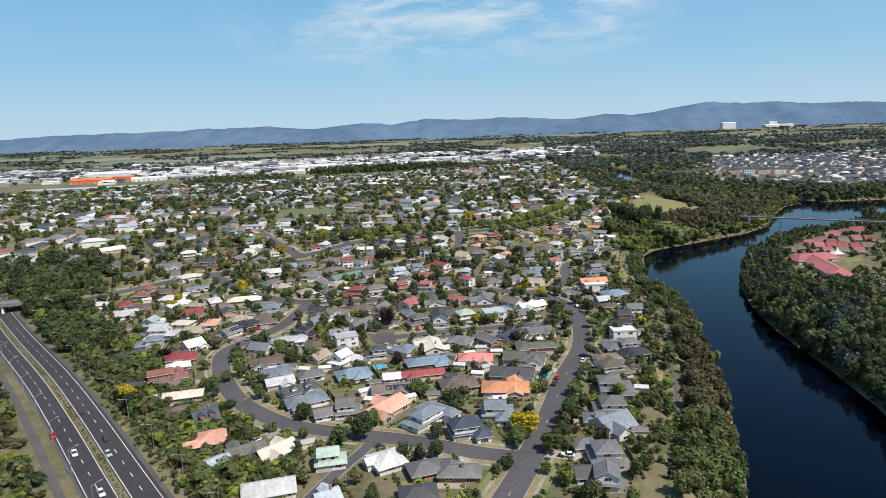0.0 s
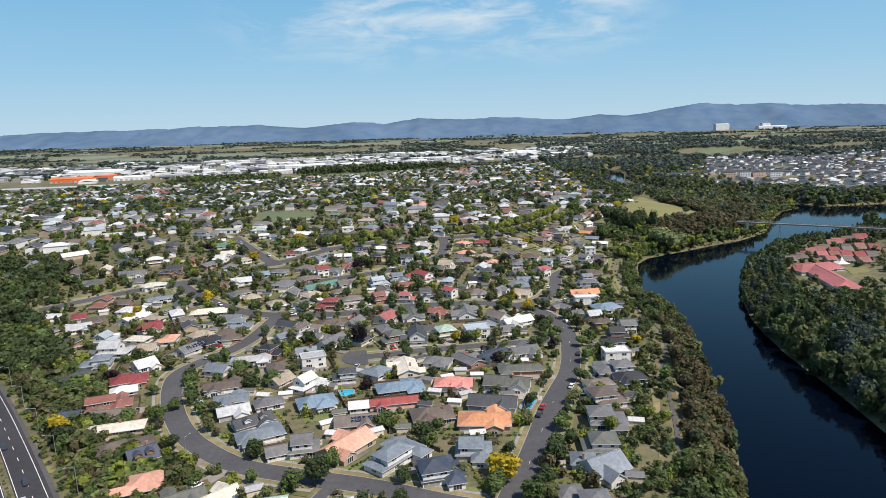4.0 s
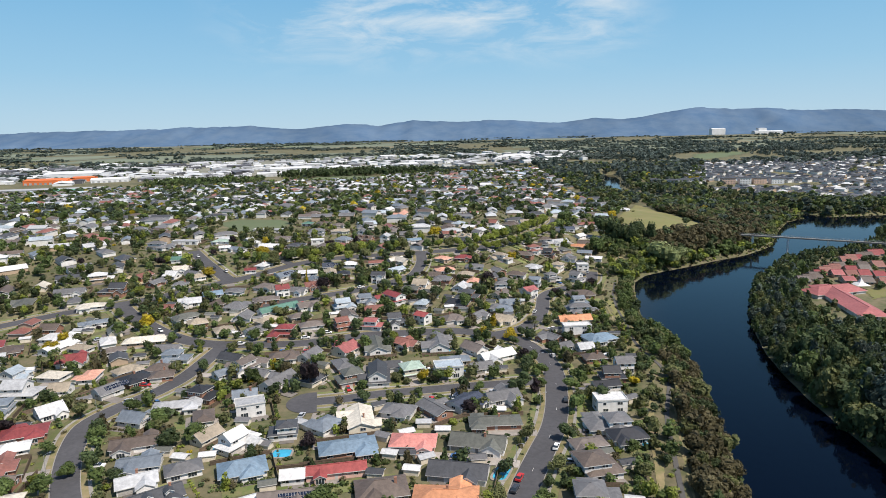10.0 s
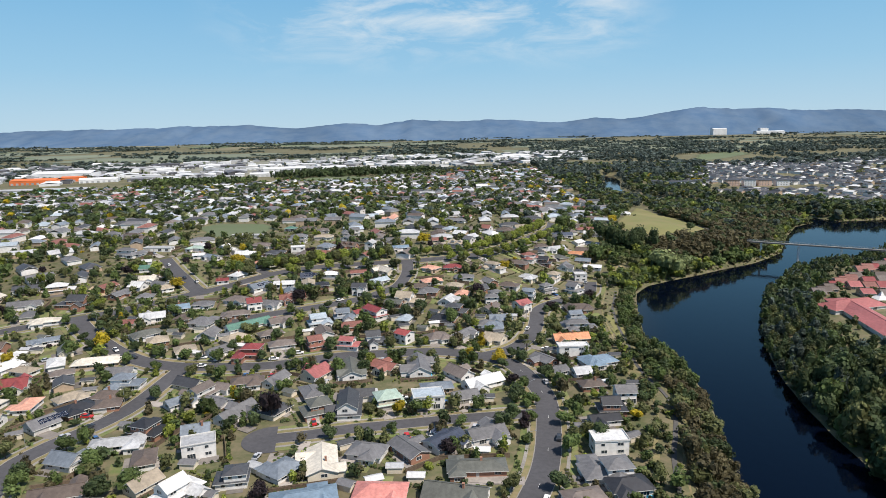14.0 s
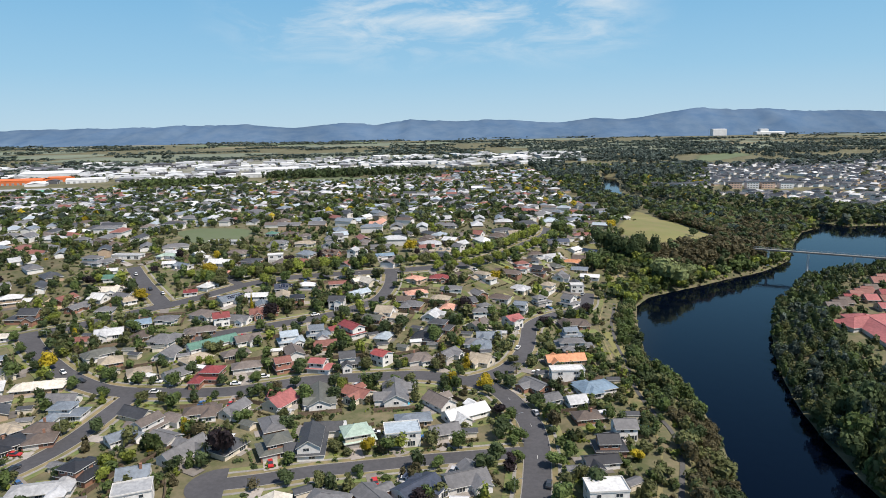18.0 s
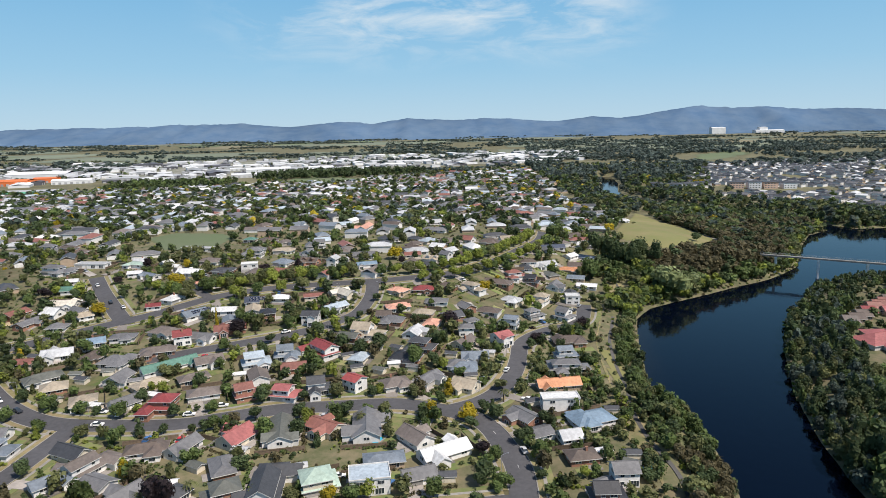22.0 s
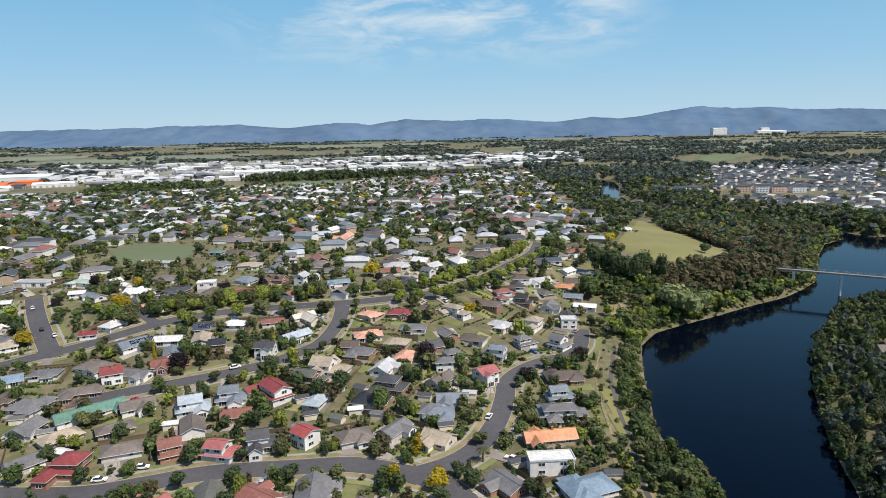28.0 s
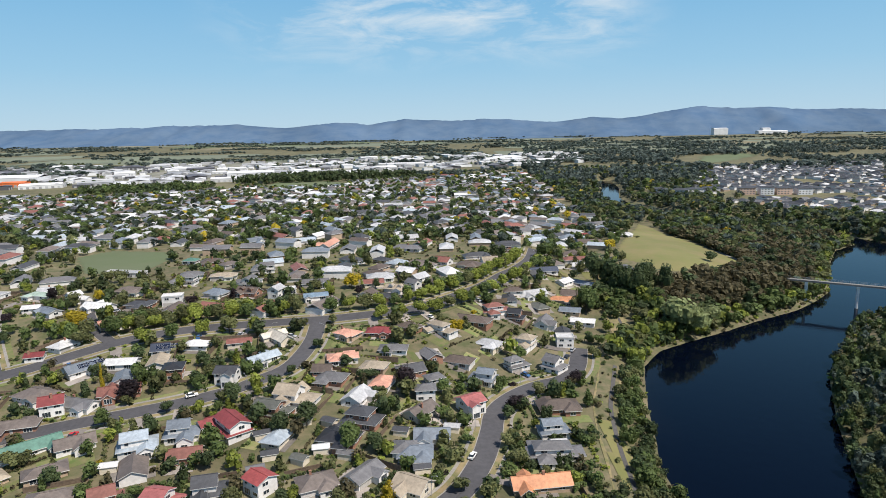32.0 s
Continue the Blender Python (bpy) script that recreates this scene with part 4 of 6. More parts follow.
house(93.7, 366.4, 20, 14.3, 8.9, "hip", 1, "blue", "white", "")
house(83.9, 354.0, 13, 6.9, 6.5, "gable", 1, "lightgrey", "white", "")
house(70.9, 368.8, -54, 10.9, 7.2, "gable", 1, "grey", "brick", "")
house(74.0, 356.3, 25, 8.4, 6.5, "gable", 1, "grey", "white", "")
house(42.3, 168.0, 80, 8.6, 7.4, "gable", 2, "grey", "white", "")
house(37.9, 171.3, 1, 7.3, 6.8, "gable", 1, "charcoal", "white", "")
house(-61.7, 380.1, -4, 10.1, 8.8, "hip", 2, "darkred", "brick", "")
house(-48.7, 389.2, 19, 11.4, 7.1, "hip", 1, "greybrown", "white", "")
house(-32.1, 387.5, 27, 8.1, 7.0, "gable", 2, "redbrown", "brick", "")
house(-16.7, 386.9, -13, 9.7, 7.2, "gable", 2, "rose", "white", "")
house(-5.1, 391.1, 13, 8.6, 7.3, "gable", 2, "charcoal", "white", "x")
house(8.4, 393.2, -38, 6.9, 6.5, "gable", 2, "red", "white", "")
house(-35.6, 414.4, 22, 11.1, 7.9, "gable", 2, "lightblue", "white", "x")
house(-23.9, 420.4, 13, 10.2, 7.0, "gable", 2, "bluegrey", "white", "")
house(-10.6, 424.9, -49, 18.3, 7.9, "gable", 2, "darkred", "white", "")
house(-74.7, 436.2, 24, 7.3, 6.3, "gable", 2, "darkred", "white", "")
house(-66.4, 438.9, -16, 10.9, 6.3, "gable", 1, "grey", "white", "")
house(-75.9, 382.5, 51, 9.5, 7.1, "gable", 1, "grey", "white", "")
house(1.2, 363.6, -34, 13.1, 7.3, "gable", 1, "redbrown", "cream", "x")
house(16.2, 363.0, -84, 17.9, 8.9, "gable", 1, "grey", "white", "")
house(-12.6, 361.0, -79, 18.0, 7.9, "gable", 1, "greygreen", "white", "")
house(33.1, 354.9, -51, 11.4, 7.1, "gable", 1, "greybrown", "white", "")
house(51.2, 394.1, -30, 9.5, 7.9, "gable", 1, "tan", "cream", "x")
house(36.8, 398.8, 56, 11.3, 6.2, "gable", 1, "grey", "white", "")
house(23.9, 394.7, 23, 10.4, 8.0, "hip", 1, "greybrown", "white", "")
house(70.0, 443.9, 32, 7.8, 7.9, "gable", 2, "rose", "white", "x")
house(87.7, 396.1, 8, 16.7, 6.3, "gable", 1, "orange", "tan", "")
house(85.0, 378.0, 3, 13.4, 5.5, "flat", 2, "white", "white", "")
house(-124.4, 424.8, 21, 12.0, 7.6, "gable", 1, "lightgrey", "white", "")
house(-134.4, 417.3, 3, 8.3, 6.2, "gable", 1, "redbrown", "cream", "")
house(-118.8, 404.1, 41, 13.7, 7.0, "hip", 1, "greygreen", "white", "")
house(-109.6, 395.8, 28, 9.0, 8.0, "hip", 1, "tan", "brick", "")
house(-115.2, 435.8, 28, 10.4, 6.9, "gable", 1, "blue", "white", "")
house(-92.6, 385.5, 27, 8.8, 7.1, "hip", 1, "tan", "white", "w")
house(-103.6, 441.0, 10, 10.4, 6.3, "hip", 1, "grey", "white", "")
house(-164.7, 397.5, 32, 14.2, 5.4, "gable", 1, "bluegrey", "white", "")
house(-179.1, 421.9, 19, 13.8, 6.9, "hip", 1, "cream", "white", "")
house(-202.8, 443.8, 16, 16.3, 6.2, "gable", 1, "grey", "white", "")
house(-100.9, 330.8, 16, 9.1, 7.8, "hip", 1, "brown", "brick", "")
house(-173.0, 379.3, -3, 15.4, 7.8, "hip", 1, "white", "white", "w")
house(-95.5, 417.6, -9, 11.9, 9.2, "hip", 1, "grey", "white", "w")
house(-71.2, 412.7, 42, 22.2, 6.2, "gable", 1, "green", "white", "")
house(-56.0, 416.0, 32, 11.0, 6.9, "gable", 1, "greybrown", "white", "")
house(-81.7, 426.5, 15, 13.9, 6.2, "hip", 1, "greybrown", "brick", "")
house(-79.9, 465.1, 50, 12.0, 7.6, "gable", 1, "bluegrey", "white", "s")
house(-66.0, 468.9, 5, 11.4, 6.8, "gable", 1, "white", "white", "")
house(-56.5, 447.0, 18, 13.7, 6.2, "gable", 1, "redbrown", "brick", "")
house(-104.5, 476.0, 16, 6.6, 5.4, "gable", 1, "darkred", "white", "")
house(-98.4, 485.9, 68, 9.8, 6.9, "hip", 1, "white", "white", "")
house(-89.0, 508.2, 38, 11.4, 6.8, "gable", 1, "salmon", "white", "")
house(-105.3, 528.4, -14, 14.5, 6.7, "gable", 1, "white", "white", "x")
house(-126.9, 524.1, -34, 12.2, 6.1, "gable", 1, "bluegrey", "white", "")
house(-137.7, 528.5, 15, 7.5, 5.3, "gable", 1, "white", "white", "")
house(-122.2, 540.3, 63, 8.8, 6.0, "gable", 2, "white", "white", "x")
house(-146.7, 556.5, 16, 8.2, 6.9, "gable", 1, "lightgrey", "white", "")
house(-145.6, 548.9, -17, 13.4, 5.9, "hip", 1, "mint", "white", "")
house(-101.4, 554.0, -5, 15.4, 6.9, "hip", 1, "greybrown", "white", "")
house(-86.6, 531.1, -12, 12.0, 6.9, "hip", 1, "charcoal", "brick", "")
house(-173.8, 550.2, -5, 19.6, 6.9, "flat", 1, "lightgrey", "white", "")
house(-187.0, 535.7, -13, 18.8, 6.9, "hip", 2, "grey", "white", "")
house(-230.3, 600.9, -5, 15.5, 6.9, "hip", 2, "grey", "white", "")
house(-208.5, 593.1, -15, 22.0, 6.9, "hip", 2, "brown", "pink", "")
house(-152.7, 480.7, 4, 13.0, 7.7, "gable", 1, "cream", "white", "")
house(-152.3, 469.8, -15, 8.5, 7.7, "gable", 1, "white", "white", "")
house(-139.9, 471.9, -28, 10.0, 6.2, "gable", 1, "grey", "white", "")
house(-159.8, 501.0, 8, 9.9, 5.4, "gable", 1, "green", "white", "")
house(-169.1, 515.1, 17, 9.6, 5.3, "gable", 1, "white", "white", "")
house(-134.0, 465.5, 39, 6.6, 6.2, "gable", 1, "tan", "white", "")
house(-140.5, 453.3, 8, 8.1, 6.9, "hip", 1, "grey", "white", "")
house(-55.2, 479.9, 12, 6.7, 6.2, "gable", 1, "navy", "white", "s")
house(-42.1, 460.0, -78, 7.7, 6.8, "hip", 2, "black", "brick", "")
house(-41.7, 483.9, -4, 9.6, 6.1, "hip", 1, "white", "white", "")
house(-24.7, 485.4, 14, 9.5, 5.3, "gable", 1, "redbrown", "cream", "")
house(-8.9, 489.6, -49, 13.8, 6.1, "gable", 1, "cream", "cream", "x")
house(-20.3, 455.9, -4, 7.8, 6.8, "gable", 2, "charcoal", "white", "x")
house(-11.2, 470.8, 47, 13.0, 5.4, "gable", 1, "lightblue", "white", "")
house(2.0, 432.6, -18, 12.8, 7.7, "gable", 2, "greygreen", "brick", "x")
house(8.7, 440.9, -17, 14.2, 8.5, "gable", 2, "tan", "white", "")
house(14.2, 461.1, -4, 6.9, 5.3, "gable", 1, "brown", "brick", "")
house(18.6, 455.7, -13, 10.3, 7.7, "hip", 1, "grey", "brick", "")
house(20.4, 472.1, 10, 11.6, 6.1, "hip", 1, "salmon", "white", "")
house(19.5, 493.2, -31, 9.9, 6.8, "hip", 1, "salmon", "tan", "x")
house(33.1, 495.9, -4, 11.1, 6.6, "hip", 1, "darkred", "brick", "x")
house(45.8, 502.6, -42, 9.6, 6.5, "hip", 1, "brown", "brick", "")
house(33.5, 467.0, -15, 9.3, 6.9, "hip", 1, "tan", "tan", "w")
house(33.2, 428.5, -19, 12.0, 7.8, "hip", 2, "charcoal", "brick", "")
house(27.0, 417.4, -14, 12.1, 7.8, "hip", 1, "black", "brick", "")
house(-71.8, 534.3, 12, 9.3, 5.9, "flat", 2, "white", "white", "")
house(-54.6, 547.3, -21, 11.1, 7.3, "hip", 1, "bluegrey", "white", "")
house(-38.5, 547.5, -19, 11.5, 6.7, "gable", 1, "brown", "brick", "d")
house(-23.3, 543.5, 73, 7.2, 5.9, "gable", 2, "lightgrey", "white", "")
house(-18.7, 549.6, 19, 7.3, 5.4, "flat", 1, "white", "white", "")
house(-2.5, 538.2, 16, 11.4, 5.0, "gable", 1, "blue", "white", "")
house(-7.0, 561.5, 8, 13.7, 5.3, "gable", 1, "grey", "white", "")
house(-82.3, 586.5, 13, 12.0, 6.2, "hip", 1, "grey", "white", "")
house(-62.9, 582.9, 10, 14.0, 6.2, "hip", 1, "tan", "white", "")
house(-42.7, 566.6, 77, 13.5, 6.2, "gable", 2, "grey", "white", "")
house(37.3, 549.3, -20, 11.6, 6.9, "gable", 1, "tan", "white", "d")
house(45.6, 551.4, -40, 6.6, 5.4, "gable", 2, "grey", "white", "")
house(26.5, 573.3, 10, 14.3, 8.6, "hip", 1, "lightgrey", "white", "")
house(122.2, 610.9, 8, 16.6, 6.9, "gable", 1, "navy", "white", "")
house(108.6, 564.9, 23, 16.1, 6.5, "gable", 1, "lightgrey", "white", "")
house(86.6, 535.2, 18, 14.3, 6.5, "hip", 2, "redbrown", "white", "")
house(98.1, 562.3, 5, 9.6, 6.2, "hip", 1, "brown", "white", "")
house(96.2, 532.9, -22, 8.4, 6.5, "gable", 2, "black", "brick", "")
house(73.1, 521.0, -26, 20.5, 8.6, "hip", 1, "brown", "brick", "w")
house(59.7, 504.6, -40, 13.9, 6.5, "hip", 2, "tan", "white", "x")
house(96.9, 509.1, -30, 10.7, 7.7, "hip", 2, "tan", "white", "")
house(91.2, 484.7, 29, 9.2, 6.4, "hip", 2, "grey", "white", "")
house(75.8, 469.9, -23, 9.8, 7.8, "gable", 2, "bluegrey", "white", "x")
house(107.1, 484.4, -42, 8.3, 8.1, "gable", 2, "grey", "white", "")
house(116.7, 512.5, -4, 7.7, 6.4, "flat", 2, "white", "white", "")
house(57.4, 459.4, 27, 8.5, 7.0, "hip", 2, "grey", "white", "")
house(53.7, 449.2, 4, 6.9, 5.5, "hip", 2, "grey", "white", "")
house(52.3, 436.6, 53, 11.4, 6.9, "gable", 1, "greybrown", "cream", "")
house(56.4, 421.8, -0, 11.1, 7.0, "gable", 1, "bluegrey", "white", "")
house(51.3, 410.9, 0, 10.2, 7.8, "hip", 1, "bluegrey", "white", "")
house(48.1, 413.0, 87, 7.2, 7.1, "hip", 1, "grey", "white", "")
house(101.9, 447.0, 5, 14.3, 8.0, "hip", 1, "brown", "brick", "w")
house(96.9, 427.8, 8, 9.5, 6.4, "gable", 2, "bluegrey", "white", "")
house(94.9, 413.0, 1, 17.0, 6.3, "hip", 2, "grey", "white", "")
house(125.3, 568.0, -18, 13.2, 6.0, "hip", 1, "orange", "tan", "")
house(140.8, 597.3, -45, 21.6, 6.2, "gable", 1, "bluegrey", "white", "")
house(155.9, 630.5, -21, 22.7, 5.5, "gable", 1, "white", "white", "")
house(148.7, 673.6, 41, 16.7, 6.9, "gable", 1, "brown", "tan", "")
house(206.2, 742.8, -24, 17.3, 6.9, "hip", 1, "white", "white", "")
house(210.1, 833.4, 23, 14.0, 6.9, "gable", 1, "grey", "white", "")
house(177.4, 752.8, 21, 12.8, 6.2, "hip", 1, "darkred", "brick", "")
house(103.7, 657.2, 14, 17.1, 6.9, "gable", 2, "charcoal", "brick", "")
house(82.4, 628.8, 14, 16.3, 6.9, "hip", 1, "charcoal", "white", "")
house(76.8, 601.6, -18, 13.6, 7.8, "hip", 1, "brown", "brick", "")
house(37.5, 655.9, -22, 20.1, 7.8, "hip", 1, "grey", "white", "")
house(47.8, 602.9, -32, 17.5, 8.6, "hip", 1, "greybrown", "white", "")
house(24.4, 580.4, -33, 15.6, 7.8, "hip", 1, "brown", "brick", "")
house(4.8, 619.4, -38, 16.1, 6.9, "hip", 1, "charcoal", "white", "")
house(32.4, 696.3, 13, 20.9, 7.8, "gable", 1, "lightgrey", "white", "")
house(-19.1, 676.6, 81, 24.5, 6.9, "gable", 1, "salmon", "white", "")
house(-40.6, 693.1, 18, 16.1, 6.9, "gable", 1, "lightblue", "white", "")
house(-44.3, 596.4, 16, 12.9, 6.9, "gable", 2, "grey", "white", "d")
house(-69.4, 613.7, 50, 10.8, 6.9, "hip", 1, "greybrown", "white", "")
house(-77.8, 696.5, 44, 11.3, 6.9, "gable", 1, "bluegrey", "white", "")
house(-97.9, 626.8, -5, 8.4, 6.9, "hip", 1, "green", "white", "")
house(-83.0, 622.2, 11, 12.8, 7.8, "hip", 1, "brown", "brick", "")
house(-80.9, 571.3, -4, 13.9, 6.9, "hip", 2, "grey", "white", "")
house(-123.7, 594.2, -11, 24.0, 6.2, "flat", 1, "lightgrey", "white", "")


# procedural houses behind them
rng = random.Random(5)
SHADES = ["grey"] * 5 + ["charcoal"] * 4 + ["lightgrey"] * 5 + ["white"] * 4 + ["greybrown"] * 3 + ["brown"] * 3 + ["bluegrey"] * 2 + ["tan"] * 2 + ["redbrown", "darkred", "salmon", "greygreen", "cream", "lightblue"]


LGRID = np.minimum(signed(PARK, *np.meshgrid(GX, GY)), signed(LEFT_LAWN, *np.meshgrid(GX, GY)))
RGRID = signed(RIVER_R + [(700, 690), (700, -100)], *np.meshgrid(GX, GY))


def lawn_gap(x, y):
    return sample(LGRID, x, y, 999.0)


def clear_spot(x, y, space):
    if shore(x, y) < 34 or road_gap(x, y) < 9 or near_house(x, y, space):
        return False
    return lawn_gap(x, y) > 12


made, back_spots = 0, []
for y in range(200, 720, 19):
    for x in range(-440, 260, 22):
        px, py = x + rng.uniform(-4, 4), y + rng.uniform(-3, 3)
        mw = (px + 151.7) * 0.745 + (py - 238.2) * 0.67       # east of the motorway
        if mw < 38 and py < 420 or mw < 70 and px < -215 and py < 440 or px > 125 and py < 600 or (px > 40 and 500 < py < 570) or not clear_spot(px, py, 10.5) or abs(px) > 0.78 * py:
            continue
        ang = 22 * round((noise.noise((px / 160, py / 160, 0)) * 4)) + rng.choice([0, 90])
        kd = rng.choice(["hip", "hip", "gable"])
        if py > 470 or px < -230:
            back_spots.append((px, py, ang, rng.uniform(13, 18), rng.uniform(7.5, 9.5), rng.choice([2.6, 2.6, 4.8])))
            SPAN.setdefault((int(px // 30), int(py // 30)), []).append((px, py, math.cos(radians(ang)), math.sin(radians(ang)), back_spots[-1][3], back_spots[-1][4]))
            continue
        house(px, py, ang, rng.uniform(13, 17), rng.uniform(7.5, 9), kd, rng.choice([1, 1, 1, 2]), rng.choice(SHADES), rng.choice(["white", "white", "cream", "brick", "tan"]), "x" if rng.random() < 0.3 else "", far=True)
        made += 1

# smaller houses filling the gaps, and garden sheds
for k in range(3000):
    px, py = (rng.uniform(-230, 112), rng.uniform(170, 470)) if k % 3 else (rng.uniform(20, 140), rng.uniform(400, 620))
    mw = (px + 151.7) * 0.745 + (py - 238.2) * 0.67
    if mw < 38 or abs(px) > 0.76 * py or not clear_spot(px, py, 7.2) or shore(px, py) < 36:
        continue
    made += 1
    q = min(((px - h[0]) ** 2 + (py - h[1]) ** 2, h[0], h[1]) for h in footprints[:240])
    near = next(h for h in SPAN[(int(q[1] // 30), int(q[2] // 30))] if h[0] == q[1])
    house(px, py, math.degrees(math.atan2(near[3], near[2])) + rng.choice([0, 90]), rng.uniform(9, 12), rng.uniform(6.0, 7.4), rng.choice(["hip", "gable"]), 1, rng.choice(SHADES), rng.choice(["white", "white", "cream", "brick", "tan"]), "", far=True)
    if made > 165:
        break
SHED_W, SHED_R = mesh("wall", *gable_wall(4.6, 3.2, 2.1, 20)[:2], wall_mat["cream"]), {}
for k in ("lightgrey", "grey", "charcoal", "greygreen", "white"):
    g = gable_roof(4.6, 3.2, 2.1, 20, 0.25)
    SHED_R[k] = mesh("roof", *join([g])[:2], [roof_mat[k], fascia], join([g])[2])
sheds_made = 0
for k in range(4000):
    px, py = rng.uniform(-200, 112), rng.uniform(165, 430)
    mw = (px + 151.7) * 0.745 + (py - 238.2) * 0.67
    if mw < 36 or abs(px) > 0.76 * py or road_gap(px, py) < 7 or near_house(px, py, 2.6) or shore(px, py) < 30 or lawn_gap(px, py) < 4:
        continue
    if not near_house(px, py, 6):
        continue
    ang = rng.uniform(-30, 30)
    root = thing("shed", pose(px, py, zg(px, py), 0, 0, ang), "small garden shed with a gabled roof", "shed", "garden sheds")
    part("wall", SHED_W, root)
    part("roof", SHED_R[rng.choice(list(SHED_R))], root)
    SPAN.setdefault((int(px // 30), int(py // 30)), []).append((px, py, math.cos(radians(ang)), math.sin(radians(ang)), 4.6, 3.2))
    sheds_made += 1
    if sheds_made > 80:
        break


def yards(name, rects, mat, label, category, lift):
    """Small rectangles draped on the ground: x, y, angle, length, depth."""
    v, f = [], []
    for x, y, ang, L, W in rects:
        c, s, k = math.cos(ang), math.sin(ang), len(v)
        for i in range(4):
            for j in range(4):
                u, w = (i / 3 - 0.5) * L, (j / 3 - 0.5) * W
                px, py = x + u * c - w * s, y + u * s + w * c
                v.append((px, py, zg(px, py) + lift + 0.0007 * (len(v) // 16 % 40)))
        f += [(k + i * 4 + j, k + i * 4 + 4 + j, k + i * 4 + 5 + j, k + i * 4 + 1 + j) for i in range(3) for j in range(3)]
    return tagged(new(name, mesh(name, v, f, mat)), label, category, kind="stuff")


lawns, slabs = [], []
for x, y in footprints:
    c, s, L, W = next(q[2:] for q in SPAN[(int(x // 30), int(y // 30))] if q[0] == x and q[1] == y)
    a = math.atan2(s, c)
    for sd in (-1, 1):
        for group, chance, l, d in ((lawns, 0.75, L * rng.uniform(0.5, 1.0), rng.uniform(4, 7)), (slabs, 0.85, L * rng.uniform(0.4, 1.0), rng.uniform(2, 4.5))):
            u, w = rng.uniform(-0.25, 0.25) * L, sd * (W / 2 + d / 2 - 0.3 + (1.5 if group is lawns else 0))
            px, py = x + u * c - w * s, y + u * s + w * c
            if rng.random() < chance and road_gap(px, py) > 7 and shore(px, py) > 26 and lawn_gap(px, py) > 8:
                group.append((px, py, a, l, d))
yards("garden_lawns", lawns, garden_grass, "small green and dry lawns in back gardens", "lawns", 0.08)
yards("garden_paving", slabs, paving, "grey and tan paved patios and yards beside houses", "paving", 0.13)

# red-roofed village on the far bank
house(243.5, 418, -98.2, 64, 14.5, "hip", 1, "rose", "white", "", far=True)
house(248, 438, 14, 34, 13.0, "hip", 1, "rose", "white", "", far=True)
for x0, y0, x1, y1, n in ((245, 465, 288, 499, 8), (304, 519, 344, 544, 7), (306, 503, 322, 496, 3), (274, 479, 304, 470, 5), (271, 462, 288, 453, 3), (288, 487, 299, 490, 2)):
    for k in range(n):
        t = k / (n - 1)
        house(x0 + (x1 - x0) * t, y0 + (y1 - y0) * t + rng.uniform(-0.6, 0.6), -8, 6.2, 9.5, "gable", 1, rng.choice(["redbrown", "brown", "redbrown", "rose", "greybrown", "darkred"]), "tan", "", far=True)
marquee = thing("marquee", pose(269, 446, zg(269, 446)), "white peaked canvas marquee beside the red-roofed building", "marquee")
part("canopy", mesh("canopy", [(-4, -4, 2.6), (4, -4, 2.6), (4, 4, 2.6), (-4, 4, 2.6), (-1.2, -1.2, 4.2), (1.2, -1.2, 4.2), (1.2, 1.2, 4.2), (-1.2, 1.2, 4.2), (0, 0, 7)],
                    [(0, 1, 5, 4), (1, 2, 6, 5), (2, 3, 7, 6), (3, 0, 4, 7), (4, 5, 8), (5, 6, 8), (6, 7, 8), (7, 4, 8)], frame_paint), marquee)
for u in (-3.9, 3.9):
    for w in (-3.9, 3.9):
        part("pole", mesh("pole", *tube((u, w, -0.5), (u, w, 2.7), 0.06, 0.06), steel), marquee)
for px, py, ang, k in ((272, 372, -10, "greygreen"), (304, 350, 0, "grey"), (292, 400, 10, "greygreen"), (330, 390, 8, "lightgrey"), (330, 440, 20, "salmonred")):
    house(px, py, ang, 17, 10, "hip", 1, k, "white", "", far=True)


# distant houses and sheds, too many to count
def inside_estate(x, y):
    return bool(signed(ESTATE, np.array([[x]]), np.array([[y]]))[0, 0] < 0)


def simple_houses(name, spots, label, pal, walls=("white", "tan")):
    mats = [roof_mat[k] for k in pal] + [wall_mat[k] for k in walls]
    v, f, ix = [], [], []
    for x, y, ang, L, W, H in spots:
        g = hip_roof(L, W, H, 24, 0.5) if rng.random() < 0.6 else gable_roof(L, W, H, 24, 0.4)
        m = Matrix.Translation((x, y, zg(x, y))) @ Matrix.Rotation(radians(ang), 4, "Z")
        k = rng.randrange(len(pal))
        for (pv, pf, pi), wallish in ((g, False), ((box(-L / 2, -W / 2, -1, L / 2, W / 2, H), BOX_F, 0), True)):
            f += [tuple(b + len(v) for b in q) for q in pf]
            ix += [len(pal) + (rng.random() < 0.25)] * len(pf) if wallish else [k if b == 0 else len(pal) for b in pi]
            v += [tuple(m @ Vector(q)) for q in pv]
    return tagged(new(name, mesh(name, v, f, mats, ix)), label, "houses", kind="stuff")


